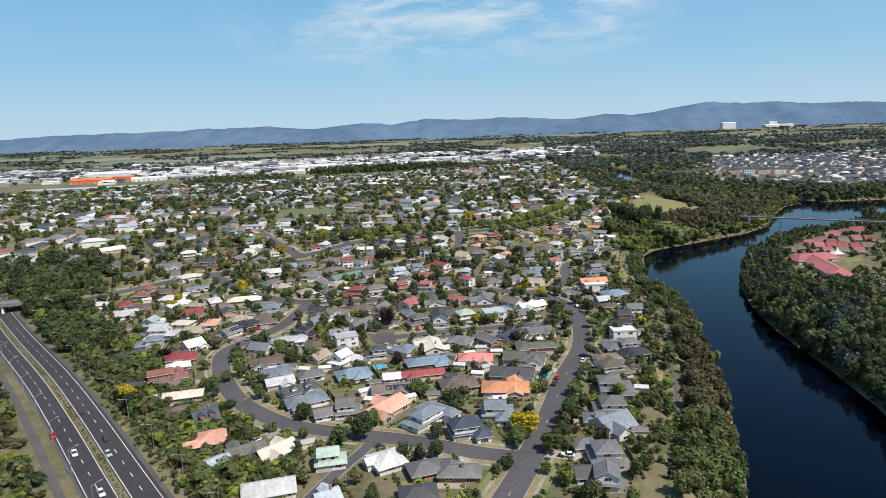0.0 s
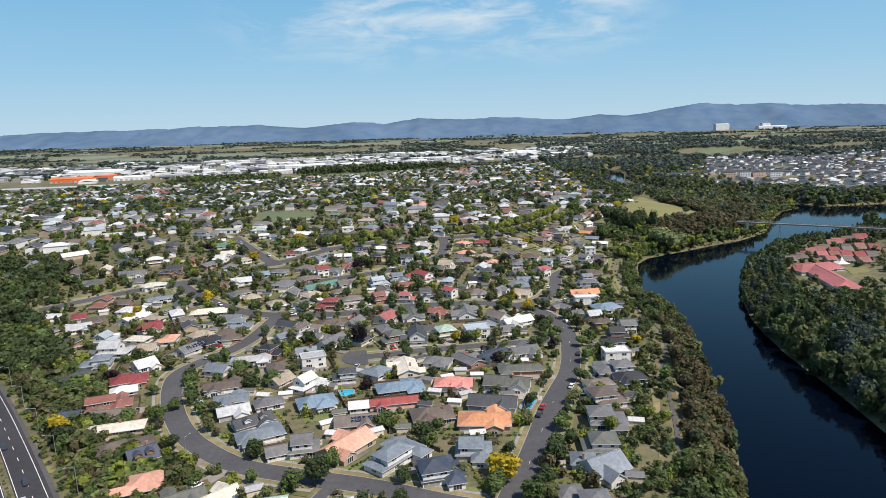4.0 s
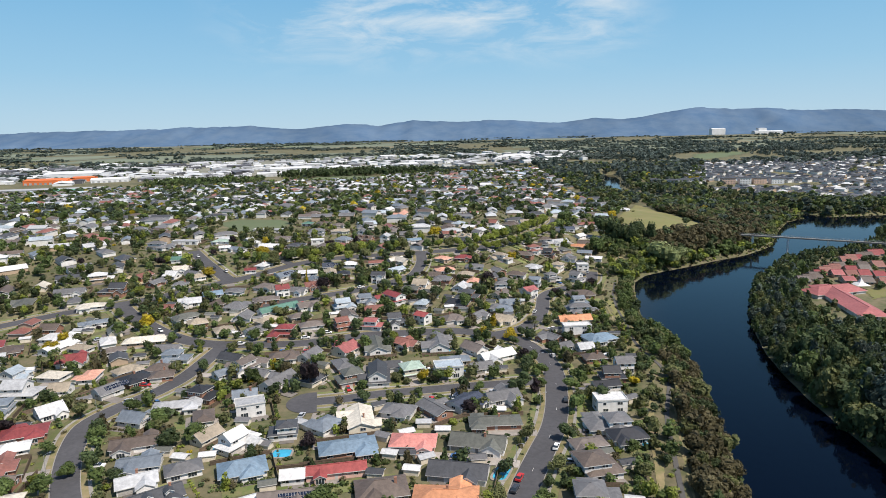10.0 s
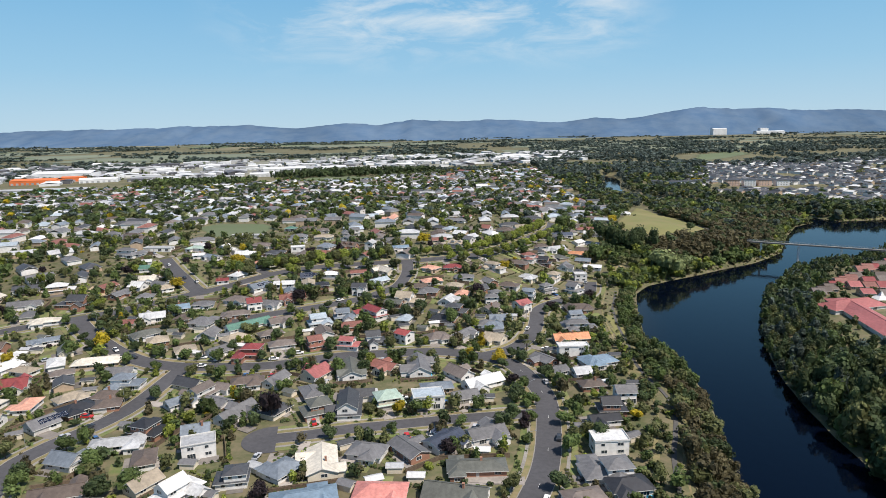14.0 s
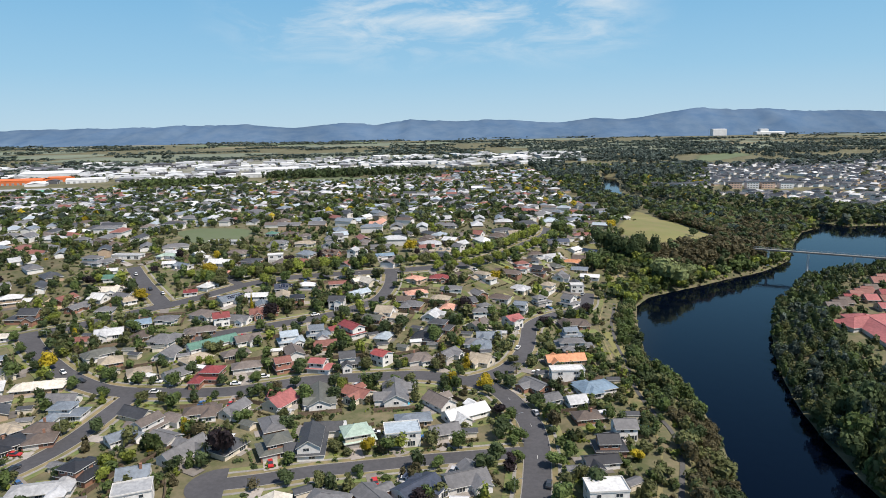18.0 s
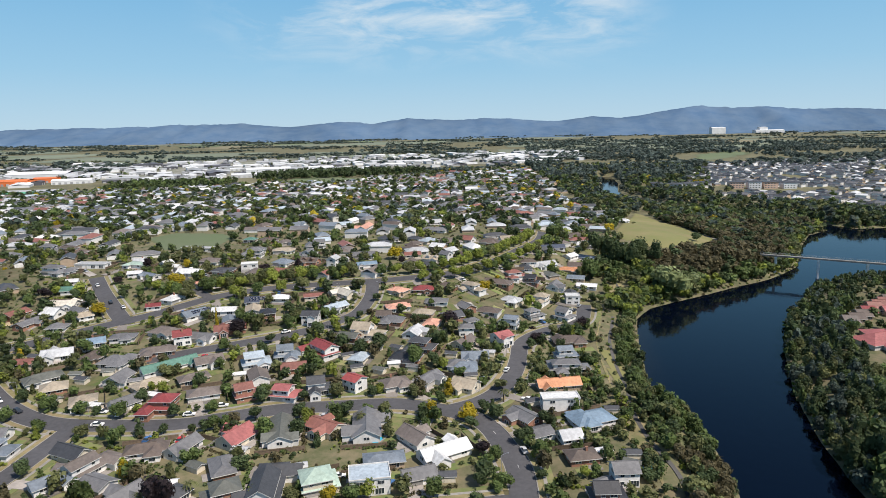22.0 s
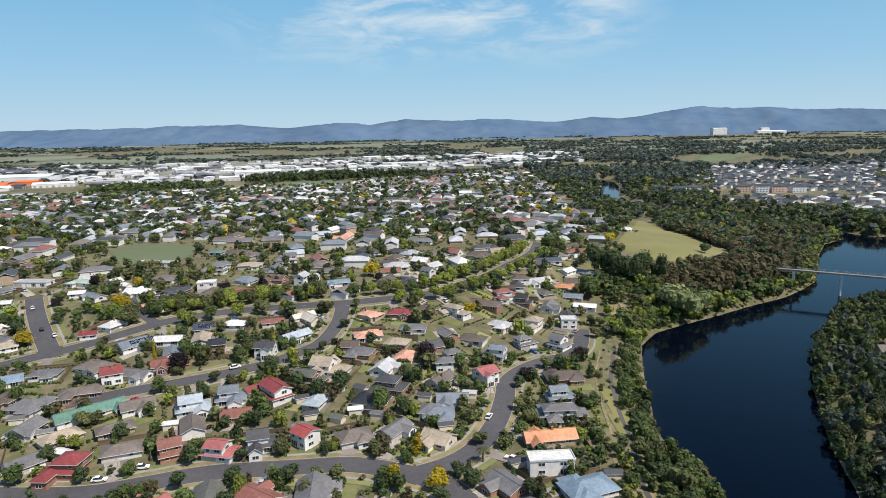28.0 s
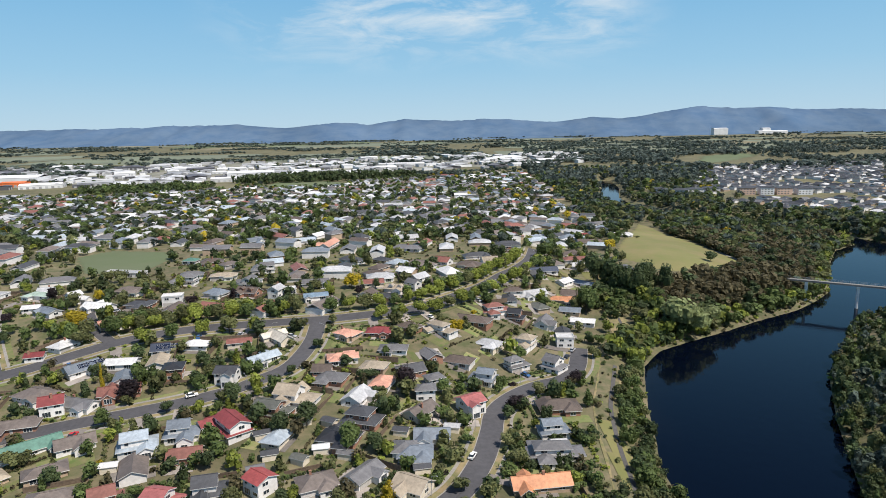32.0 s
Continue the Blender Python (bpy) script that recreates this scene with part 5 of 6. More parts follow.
spots = list(back_spots)
for y in range(700, 1660, 16):
    for x in range(-1000, 330, 19):
        px, py = x + rng.uniform(-5, 5), y + rng.uniform(-4, 4)
        if abs(px - 40) > 0.8 * py or shore(px, py) < 45 or road_gap(px, py) < 8 or near_house(px, py, 8) or rng.random() < 0.16 or px > 225 and py < 900 or px > 210 + 0.03 * (py - 800):
            continue
        if py > 1290 + 0.52 * (px + 300) or (px < -430 and py > 1190) or -240 < px < -100 and 1285 < py:
            continue
        if not clear_spot(px, py, 7):
            continue
        spots.append((px, py, 24 * round(noise.noise((px / 220, py / 220, 3)) * 4) + rng.choice([0, 90]), rng.uniform(11.5, 17), rng.uniform(7.5, 10), rng.choice([2.5, 2.5, 2.8, 4.6])))
simple_houses("suburb_houses", spots, "hundreds of small houses with grey, white and brown roofs", ["grey", "charcoal", "lightgrey", "white", "greybrown", "lightblue", "bluegrey", "brown", "redbrown", "lightgrey", "charcoal", "grey"])
ESTATE = [(400, 1100), (420, 973), (460, 920), (520, 851), (600, 830), (700, 860), (1300, 1400), (1400, 1750), (849, 1661), (617, 1560), (540, 1400), (440, 1200)]
spots = []
for y in range(800, 1950, 15):
    for x in range(400, 1500, 15):
        px, py = x + rng.uniform(-3, 3), y + rng.uniform(-3, 3)
        if px > 0.82 * py or shore(px, py) < 70 or rng.random() < 0.14 or noise.noise((px / 140, py / 140, 9)) > 0.36 or not inside_estate(px, py):
            continue
        spots.append((px, py, 30 + rng.choice([0, 90]), rng.uniform(10.5, 13.5), rng.uniform(7.5, 9), rng.choice([2.4, 2.4, 4.6])))
simple_houses("estate_houses", spots, "dense new estate of houses with dark grey roofs", ["charcoal", "charcoal", "black", "charcoal", "black", "grey", "charcoal", "white"], ("white", "tan"))


def sheds(name, rows, label, category="warehouse", kind="stuff"):
    v, f, ix = [], [], []
    keys = list(shed_mat)
    for x, y, ang, L, W, H, k in rows:
        m = Matrix.Translation((x, y, 0)) @ Matrix.Rotation(radians(ang), 4, "Z")
        for pv, pf, pi in ((box(-L / 2, -W / 2, -1, L / 2, W / 2, H), BOX_F, 0), gable_roof(L, W, H, 8, 0.3, 0.3)):
            f += [tuple(b + len(v) for b in q) for q in pf]
            ix += [keys.index(k)] * len(pf)
            v += [tuple(m @ Vector(q)) for q in pv]
        n = int(L / 9)
        for j in range(n):                                  # roller doors
            x0 = -L / 2 + (j + 0.25) * L / n
            pv = box(x0, -W / 2 - 0.15, 0, x0 + 4.5, -W / 2 - 0.02, min(4.5, H * 0.6))
            f += [tuple(b + len(v) for b in q) for q in BOX_F]
            ix += [keys.index("grey" if k != "grey" else "dark")] * 6
            v += [tuple(m @ Vector(q)) for q in pv]
    return tagged(new(name, mesh(name, v, f, [shed_mat[k] for k in keys], ix)), label, category, kind=kind)


rows = []
for i in range(1050):
    x, y = rng.uniform(-1500, 480), rng.uniform(1340, 2350)
    if y < 1450 + 0.5 * (x + 300) or y > 2250 + 0.25 * x or (x < -560 and y < 1480 and rng.random() < 0.6):
        continue
    big = rng.random() < 0.3
    rows.append((x, y, 20 + rng.choice([0, 90]) + rng.uniform(-6, 6), rng.uniform(40, 75) if big else rng.uniform(14, 32), rng.uniform(22, 38) if big else rng.uniform(9, 20), rng.uniform(4, 7.5), rng.choice(["white"] * 6 + ["grey"] * 5 + ["dark"] * 2)))
sheds("warehouses", rows, "pale metal warehouses of a wide industrial estate")
for nm, rw, lb in (("orange_store", [(-770, 1372, 10, 82, 40, 9, "orange")], "large store with an orange front"), ("orange_store", [(-731, 1432, 10, 42, 26, 9, "orange")], "small store with an orange front"),
                   ("green_store", [(-612, 1160, 10, 42, 22, 6, "green")], "long low store with a green front"),
                   ("white_store", [(-800, 1530, 8, 120, 60, 12, "white")], "very large white metal warehouse"), ("white_store", [(-320, 1530, 14, 90, 45, 13, "white")], "large white warehouse with roller doors"),
                   ("long_shed", [(-680, 1195, 8, 220, 24, 5, "grey")], "long pale grey shed roof"),
                   ("dairy_tower", [(1775, 4240, 0, 85, 50, 40, "white")], "tall white factory block far off"), ("dairy_works", [(2110, 4270, 0, 180, 50, 18, "white"), (2080, 4290, 0, 50, 40, 36, "white")], "white factory buildings far off")):
    sheds(nm, rw, lb, "building", "")
for i, (x, y, ang, L, H, k) in enumerate(((468, 1086, -8, 20, 12, "peach"), (492, 1081, -8, 17, 13, "white"), (513, 1078, -6, 19, 12, "peach"), (538, 1074, -4, 18, 11, "white"), (560, 1090, 10, 22, 9, "grey"),
                                          (365, 1122, -30, 22, 8, "dark"), (384, 1098, -30, 22, 9, "white"), (408, 1112, 5, 26, 8, "dark"), (436, 1124, 5, 22, 8, "grey"), (500, 1130, 0, 26, 7, "dark"))):
    H *= 0.75
    word = {"peach": "peach and white", "white": "white rendered", "grey": "pale grey", "dark": "dark-roofed"}[k]
    root = thing("apartment_block", pose(x, y, 0, 0, 0, ang), f"{word} apartment block beside the new estate", "apartment block", "apartment blocks")
    part("wall", mesh("wall", box(-L / 2, -7, -1, L / 2, 7, H), BOX_F, shed_mat["white" if k == "dark" else k]), root)
    part("roof", mesh("roof", *hip_roof(L, 14, H, 14, 0.6)[:2], roof_mat["charcoal"]), root)
    for st in range(int(H / 2.9)):
        for c in range(int(L / 4)):
            part("window", WINDOWS[1], root, Matrix.Translation((-L / 2 + 2 + 4 * c, -7.01, st * 2.9 + 0.9)))


# ---- trees ----
def crown_quads(seed, n, shape="round", lobes=9, rough=0.45):
    """Leaf clumps of a crown about 2 across and 2 high with its foot at 0, as corner points."""
    r = np.random.RandomState(seed)
    if shape == "round":
        k = 9
        c = np.stack([r.uniform(-0.5, 0.5, k), r.uniform(-0.5, 0.5, k), r.uniform(0.55, 1.5, k)], -1)
        rad = r.uniform(0.34, 0.6, k)
        c[0], rad[0] = (0, 0, 0.95), 0.72
    elif shape == "tall":
        k = 7
        c = np.stack([r.uniform(-0.16, 0.16, k), r.uniform(-0.16, 0.16, k), np.linspace(0.3, 1.75, k)], -1)
        rad = np.linspace(0.55, 0.22, k)
    elif shape == "bush":
        k = 6
        c = np.stack([r.uniform(-0.45, 0.45, k), r.uniform(-0.45, 0.45, k), r.uniform(0.25, 0.7, k)], -1)
        rad = r.uniform(0.35, 0.6, k)
    else:
        k = 10
        t = np.linspace(0, math.tau, k, endpoint=False)
        c = np.stack([np.cos(t) * 0.55, np.sin(t) * 0.55, r.uniform(0.5, 1.1, k)], -1)
        c[::3] = np.array([0, 0, 1.3]) + r.uniform(-0.15, 0.15, (len(c[::3]), 3))
        rad = r.uniform(0.36, 0.55, k)
    w = rad ** 2 / (rad ** 2).sum()
    pick = r.choice(k, n, p=w)
    d = r.normal(size=(n, 3))
    d /= np.linalg.norm(d, axis=1)[:, None]
    pos = c[pick] + d * rad[pick][:, None] * r.uniform(0.8, 1.04, n)[:, None]
    keep = (pos[:, 2] > 0.02) & (d[:, 2] > (-2 if rough > 0.4 else -0.45))
    pos, d = pos[keep], d[keep]
    n = len(pos)
    nor = d + r.normal(size=(n, 3)) * rough
    nor /= np.linalg.norm(nor, axis=1)[:, None]
    a = np.cross(nor, r.normal(size=(n, 3)))
    a /= np.linalg.norm(a, axis=1)[:, None]
    b = np.cross(nor, a)
    s = r.uniform(0.55, 1.3, n)[:, None] * (1.7 if n > 300 else 1.85) / math.sqrt(n)
    q = np.stack([pos - a * s - b * s * 0.6, pos + a * s * 0.7 - b * s, pos + a * s + b * s * 0.7, pos - a * s * 0.6 + b * s], 1)
    core = []
    for cc, rr in list(zip(c, rad))[:lobes]:          # shaded inner mass of twigs and leaves
        p8 = cc + np.array([(x, y, z) for z in (-1, 1) for y in (-1, 1) for x in (-1, 1)]) * rr * 0.5
        for fc in ((0, 2, 3, 1), (4, 5, 7, 6), (0, 1, 5, 4), (1, 3, 7, 5), (3, 2, 6, 7), (2, 0, 4, 6)):
            core.append(p8[list(fc)])
    return np.concatenate([q, np.array(core)]) if core else q


def crowns(seed, n, lobes, rough=0.45):
    return {s: [crown_quads(seed + i, n, s, lobes, rough) for i in range(4)] for s in ("round", "tall", "bush", "willow")}


FULL, NEAR, HALF, MID, LOW, SMALL, TINY, DOT = crowns(10, 520, 9, 0.30), crowns(30, 330, 6, 0.34), crowns(40, 220, 4, 0.32), crowns(50, 150, 4, 0.32), crowns(55, 90, 3, 0.28), crowns(60, 36, 1, 0.28), crowns(70, 44, 0, 0.25), crowns(80, 26, 0, 0.2)
crown_mesh, trunk_mesh = {}, []
for i in range(3):
    r = random.Random(i)
    pieces = [(*tube((0, 0, -0.15), (0.02, 0, 0.45), 0.055, 0.038), 0), (*tube((0.02, 0, 0.45), (0.05, 0.03, 1.2), 0.038, 0.012), 0)]
    for k in range(5):
        t = k * 1.3 + r.random()
        pieces.append((*tube((0.02, 0, 0.35 + 0.1 * k), (math.cos(t) * 0.5, math.sin(t) * 0.5, 0.75 + 0.13 * k), 0.02, 0.006, 5), 0))
    v, f, ix = join(pieces)
    trunk_mesh.append(mesh("trunk", v, f, bark))
TREE_WORDS = {"dark": "dark green broadleaf tree", "green": "green leafy garden tree", "olive": "olive green native tree", "lime": "light green street tree",
              "yellow": "golden yellow leafed tree", "purple": "dark purple leafed tree", "brown": "brownish green native tree", "pale": "pale green willow tree", "pine": "haze-tinted blue-green tree"}
tree_spots = []


def tree(x, y, colour, width, tall, shape="round", under=""):
    r = random.Random(int(x * 13 + y * 7))
    i = r.randrange(4)
    key = (shape, i, colour)
    if key not in crown_mesh:
        crown_mesh[key] = quads("crown", FULL[shape][i], 4, leaf_mat[colour])
    word = TREE_WORDS[colour] if shape != "bush" else colour.replace("dark", "dark green").replace("lime", "light green") + " rounded garden shrub"
    root = thing("tree" if shape != "bush" else "shrub", pose(x, y, zg(x, y), 0, 0, r.uniform(0, 360)), word + " " + (under or "standing between houses"), "tree" if shape != "bush" else "shrub", "garden trees")
    lift = 0.12 * tall if shape != "bush" else 0
    sc = Matrix.Diagonal((width / 2, width / 2, (tall - lift) / 2, 1))
    part("trunk", trunk_mesh[i % 3], root, Matrix.Diagonal((tall / 2.2, tall / 2.2, tall / 2.2, 1)))
    part("crown", crown_mesh[key], root, Matrix.Translation((0, 0, lift)) @ sc)
    tree_spots.append((x, y, width / 2))


def woods(name, spots, lod, label, category="woodland"):
    """spots: x, y, width, height, shape, colour. One mesh of many crowns."""
    cols = sorted({s[5] for s in spots})
    out, ix = [], []
    r = np.random.RandomState(len(spots))
    for x, y, w, h, sh, colour in spots:
        q = lod[sh][r.randint(4)]
        t = r.uniform(0, math.tau)
        c, s = math.cos(t), math.sin(t)
        p = q * np.array([w / 2, w / 2, h / 2])
        p = np.stack([p[..., 0] * c - p[..., 1] * s + x, p[..., 0] * s + p[..., 1] * c + y, p[..., 2] + zg(x, y)], -1)
        out.append(p)
        ix += [cols.index(colour)] * len(p)
    return tagged(new(name, quads(name, np.concatenate(out), 4, [wood_mat[k] for k in cols], ix)), label, category, kind="stuff")


# trees that stand out
for x, y, colour, w, h, sh in (
        (23, 200, "yellow", 12, 9, "round"), (-33, 198, "dark", 9, 9.5, "round"), (-35, 318, "purple", 9, 13, "round"), (40, 207, "dark", 9.5, 9, "round"), (35, 196, "dark", 6.5, 6.5, "round"),
        (30, 187, "green", 8, 8, "round"), (45, 228, "green", 6, 6, "round"), (49, 241, "dark", 4.5, 4, "round"), (-10, 321, "lime", 5.5, 6, "round"), (-169, 365, "yellow", 8, 6, "round"),
        (-123, 227, "dark", 9.5, 9, "round"), (-128, 233, "yellow", 8, 9, "round"), (-82, 285, "green", 7.5, 8, "round"), (-26, 268, "purple", 6.5, 6, "round"), (-16, 234, "green", 8, 7, "round"),
        (-56, 214, "purple", 3.6, 3.2, "round"), (8, 197, "olive", 7, 4.5, "bush"), (51, 369, "yellow", 8, 7, "round"), (38, 372, "yellow", 5.5, 6.5, "round"), (78, 297, "dark", 8.5, 8, "round"),
        (47, 307, "dark", 7.5, 8, "round"), (51, 315, "dark", 7, 7, "round"), (54, 329, "dark", 7.5, 8, "round"), (73, 343, "green", 7, 7, "round"), (78, 364, "dark", 6.5, 7, "round"),
        (65, 394, "olive", 6, 5, "round"), (-114, 373, "green", 6, 6, "round"), (-134, 392, "yellow", 9, 9, "round"), (-145, 385, "green", 9, 8, "round"), (-168, 375, "yellow", 6.5, 7, "round"),
        (-71, 386, "dark", 6, 6, "round"), (-18, 360, "green", 7.5, 8, "round"), (-5, 367, "lime", 5.5, 7, "round"), (-114, 428, "green", 8, 8, "round"), (-161, 442, "lime", 8.5, 6, "round"),
        (-169, 447, "olive", 8, 7, "round"), (31, 413, "green", 8.5, 10, "round"), (13, 556, "yellow", 10, 9, "round"), (-104, 507, "yellow", 12, 9, "round"), (-130, 469, "yellow", 10, 7, "round"),
        (-51, 444, "purple", 11, 8, "round"), (-62, 446, "yellow", 3, 13, "tall"), (47, 452, "purple", 9, 11, "round"), (87, 447, "purple", 9, 6, "round"), (23, 463, "lime", 5, 4, "bush"),
        (-35, 422, "dark", 6, 8, "round"), (-1, 427, "dark", 9, 9, "round"), (8, 422, "dark", 8, 8, "round"), (15, 426, "dark", 9, 9, "round"), (-15, 441, "dark", 7, 6, "round"),
        (-70, 406, "olive", 7, 6, "round"), (237, 641, "dark", 10, 7.5, "round"), (206, 730, "dark", 4, 3, "round"), (181, 536, "pale", 24, 24, "round"), (195, 546, "pale", 16, 16, "round"), (151, 593, "dark", 17, 24, "round"), (159, 586, "dark", 15, 23, "round"), (170, 577, "dark", 14, 21, "round"),
        (178, 584, "dark", 13, 19, "round"), (162, 581, "dark", 14, 20, "round"), (185, 579, "dark", 11, 18, "round"), (137, 558, "green", 13, 16, "round"), (130, 656, "green", 16, 13, "round"),
        (181, 682, "yellow", 10, 8, "round"), (197, 848, "yellow", 12, 9, "round"), (-81, 308, "dark", 5, 5, "round"), (-15, 519, "dark", 8, 10, "round"), (2, 327, "green", 6, 5, "round"),
        (-100, 276, "green", 7, 6, "round"), (-65, 275, "green", 10, 7, "round"), (-73, 269, "dark", 9, 7, "round"), (58, 411, "olive", 6, 4, "bush"), (24, 358, "olive", 6, 8, "tall"),
        (-97, 253, "green", 6, 5, "round"), (-117, 251, "dark", 6, 5, "bush")):
    tree(x, y, colour, w, h, sh)
# avenue along the upper street
line = smooth_line(ROADS["road_7"][0], 1.0)
for side, off, x0, x1, gap in ((1, 8.5, -100, 0, 5.2), (1, 15.0, -92, -4, 6.0), (-1, 8.0, -70, -12, 11.0), (1, 7.5, 10, 118, 7.0), (-1, 7.5, 30, 118, 8.5)):
    last = None
    for a, b in zip(line, line[1:]):
        d = (b - a).normalized()
        q = a + Vector((-d.y, d.x)) * (side * off + rng.uniform(-0.8, 0.8))
        if x0 < a.x < x1 and (last is None or (q - last).length > gap) and road_gap(q.x, q.y) > 1.5 and not near_house(q.x, q.y, 1.0):
            last = q
            tree(q.x, q.y, rng.choice(["lime", "olive", "lime", "green"]), rng.uniform(7.0, 9.6), rng.uniform(7.0, 9.2), "round", "in a row along a street")


# single street trees on the verges
for k, gap in (("road_1", 22), ("road_2", 26), ("road_3", 15), ("road_4", 30), ("road_5", 24), ("road_6", 24)):
    line, last = smooth_line(ROADS[k][0], 1.0), {}
    for a, b in zip(line, line[1:]):
        d = (b - a).normalized()
        for side in (-1, 1):
            q = a + Vector((-d.y, d.x)) * side * (ROADS[k][1] / 2 + rng.uniform(1.2, 4.0))
            if (side not in last or (q - last[side]).length > gap * rng.uniform(0.7, 1.5)) and road_gap(q.x, q.y) > 0.9 and not near_house(q.x, q.y, 1.2):
                last[side] = q
                w = rng.uniform(3.8, 7.2)
                tree(q.x, q.y, rng.choice(["dark", "green", "green", "olive", "dark"]), w, w * rng.uniform(0.85, 1.15), "round", "on a street verge")


def open_spot(x, y, space):
    return shore(x, y) > 3 and road_gap(x, y) > space and not near_house(x, y, space * 0.7)


# garden trees
count = 0
for k in range(5200):
    x, y = rng.uniform(-260, 125), rng.uniform(150, 560)
    mw = (x + 151.7) * 0.745 + (y - 238.2) * 0.67
    if mw < 34 or shore(x, y) < 22 or not open_spot(x, y, 2.2) or abs(x) > 0.78 * y:
        continue
    if any((x - a) ** 2 + (y - b) ** 2 < (c + 2.2) ** 2 for a, b, c in tree_spots[-420:]):
        continue
    small = rng.random() < 0.5
    tree(x, y, rng.choice(["dark", "green", "green", "olive", "olive", "lime", "dark", "purple"] if rng.random() < 0.93 else ["yellow"]),
         rng.uniform(2.4, 4.2) if small else rng.uniform(4.6, 7.6), rng.uniform(1.8, 3.4) if small else rng.uniform(4.4, 7.5), "bush" if small else rng.choice(["round", "round", "round", "tall"]))
    count += 1
    if count > 170:
        break
# palms
for x, y, h in ((-41, 319, 5.5), (-30, 326, 4.5), (65, 383, 5), (14, 366, 4.5), (-155, 346, 7), (-151, 343, 6.5), (-158, 341, 6), (7, 200, 3.5), (11, 202, 3.5), (97, 302, 4)):
    fr = []
    for k in range(26):
        t, lift = k * 2.4, rng.uniform(-0.15, 0.75)
        pts = [Vector((math.cos(t) * u * 2.6, math.sin(t) * u * 2.6, h + lift * u * 2.4 - 1.9 * u * u)) for u in (0.02, 0.35, 0.7, 1.0)]
        sd = Vector((-math.sin(t), math.cos(t), 0.25)) * 0.28
        for (p0, p1), (w0, w1) in zip(zip(pts, pts[1:]), ((0.5, 1), (1, 0.8), (0.8, 0.1))):
            fr.append([p0 - sd * w0, p0 + sd * w0, p1 + sd * w1, p1 - sd * w1])
    root = thing("palm_tree", pose(x, y, zg(x, y)), "olive green palm with arching fronds in a garden", "palm tree", "garden palms")
    part("fronds", quads("fronds", [tuple(p) for q4 in fr for p in q4], 4, leaf_mat["olive"]), root)
    v, f = tube((0, 0, -0.4), (0, 0, h + 0.1), 0.3, 0.22, 7)
    part("trunk", mesh("trunk", v, f, bark), root)

# hedges and shrubs all over the gardens
spots = []
for k in range(21000):
    x, y = rng.uniform(-440, 135), rng.uniform(140, 700)
    mw = (x + 151.7) * 0.745 + (y - 238.2) * 0.67
    if mw < 34 or shore(x, y) < 18 or abs(x) > 0.78 * y or not open_spot(x, y, 0.9 if y > 330 else 1.3):
        continue
    if noise.noise((x / 9, y / 9, 1)) < -0.2:
        continue
    if lawn_gap(x, y) < 3:
        continue
    s = rng.uniform(1.3, 3.0)
    spots.append((x, y, s, s * rng.uniform(0.6, 1.1), "bush", rng.choice(["dark", "green", "olive", "green", "olive", "dark", "lime", "brown"])))
woods("garden_shrubs", spots[:3200], SMALL, "clipped hedges and mixed shrubs in back gardens", "shrubs")
# hedges along the garden boundaries
spots = []
for x, y in footprints[:250]:
    c, s, L, W = next(q[2:] for q in SPAN[(int(x // 30), int(y // 30))] if q[0] == x and q[1] == y)
    for u0, w0, u1, w1 in ((-1, -1, 1, -1), (1, -1, 1, 1), (1, 1, -1, 1), (-1, 1, -1, -1)):
        if rng.random() < 0.45:
            continue
        colour, size, off = rng.choice(["dark", "green", "green", "olive", "brown", "lime"]), rng.uniform(1.1, 1.9), rng.uniform(2.6, 4.8)
        n = int((L if w0 == w1 else W) / 1.3) + 4
        for k in range(n):
            t = k / (n - 1)
            lx, ly = (u0 + (u1 - u0) * t) * (L / 2 + off), (w0 + (w1 - w0) * t) * (W / 2 + off)
            px, py = x + lx * c - ly * s + rng.uniform(-0.25, 0.25), y + lx * s + ly * c + rng.uniform(-0.25, 0.25)
            if road_gap(px, py) > 2.2 and shore(px, py) > 12 and not near_house(px, py, 0.8):
                spots.append((px, py, size * rng.uniform(0.8, 1.2), size * rng.uniform(0.7, 1.2), "bush", colour))
woods("hedges", spots[:5200], DOT, "trimmed hedges along garden boundaries", "hedges")
# more garden trees, too many to count
spots = []
for k in range(9000):
    x, y = rng.uniform(-330, 128), rng.uniform(140, 470)
    mw = (x + 151.7) * 0.745 + (y - 238.2) * 0.67
    if mw < 34 or shore(x, y) < 20 or abs(x) > 0.78 * y or not open_spot(x, y, 2.0):
        continue
    s = rng.uniform(2.8, 6.4)
    spots.append((x, y, s, s * rng.uniform(0.8, 1.25), rng.choice(["round", "round", "tall"]), rng.choice(["dark", "green", "olive", "green", "olive", "dark", "lime", "brown"])))
extra = []
for k in range(2500):
    x, y = rng.uniform(55, 125), rng.uniform(170, 430)
    if 20 < shore(x, y) < 52 and open_spot(x, y, 1.6):
        s = rng.uniform(2.2, 4.6)
        extra.append((x, y, s, s * rng.uniform(0.7, 1.1), "round", rng.choice(["dark", "green", "olive", "green", "olive", "dark"])))
spots = extra[:260] + spots
woods("garden_trees", spots[:900], MID, "small leafy trees in back gardens", "trees")
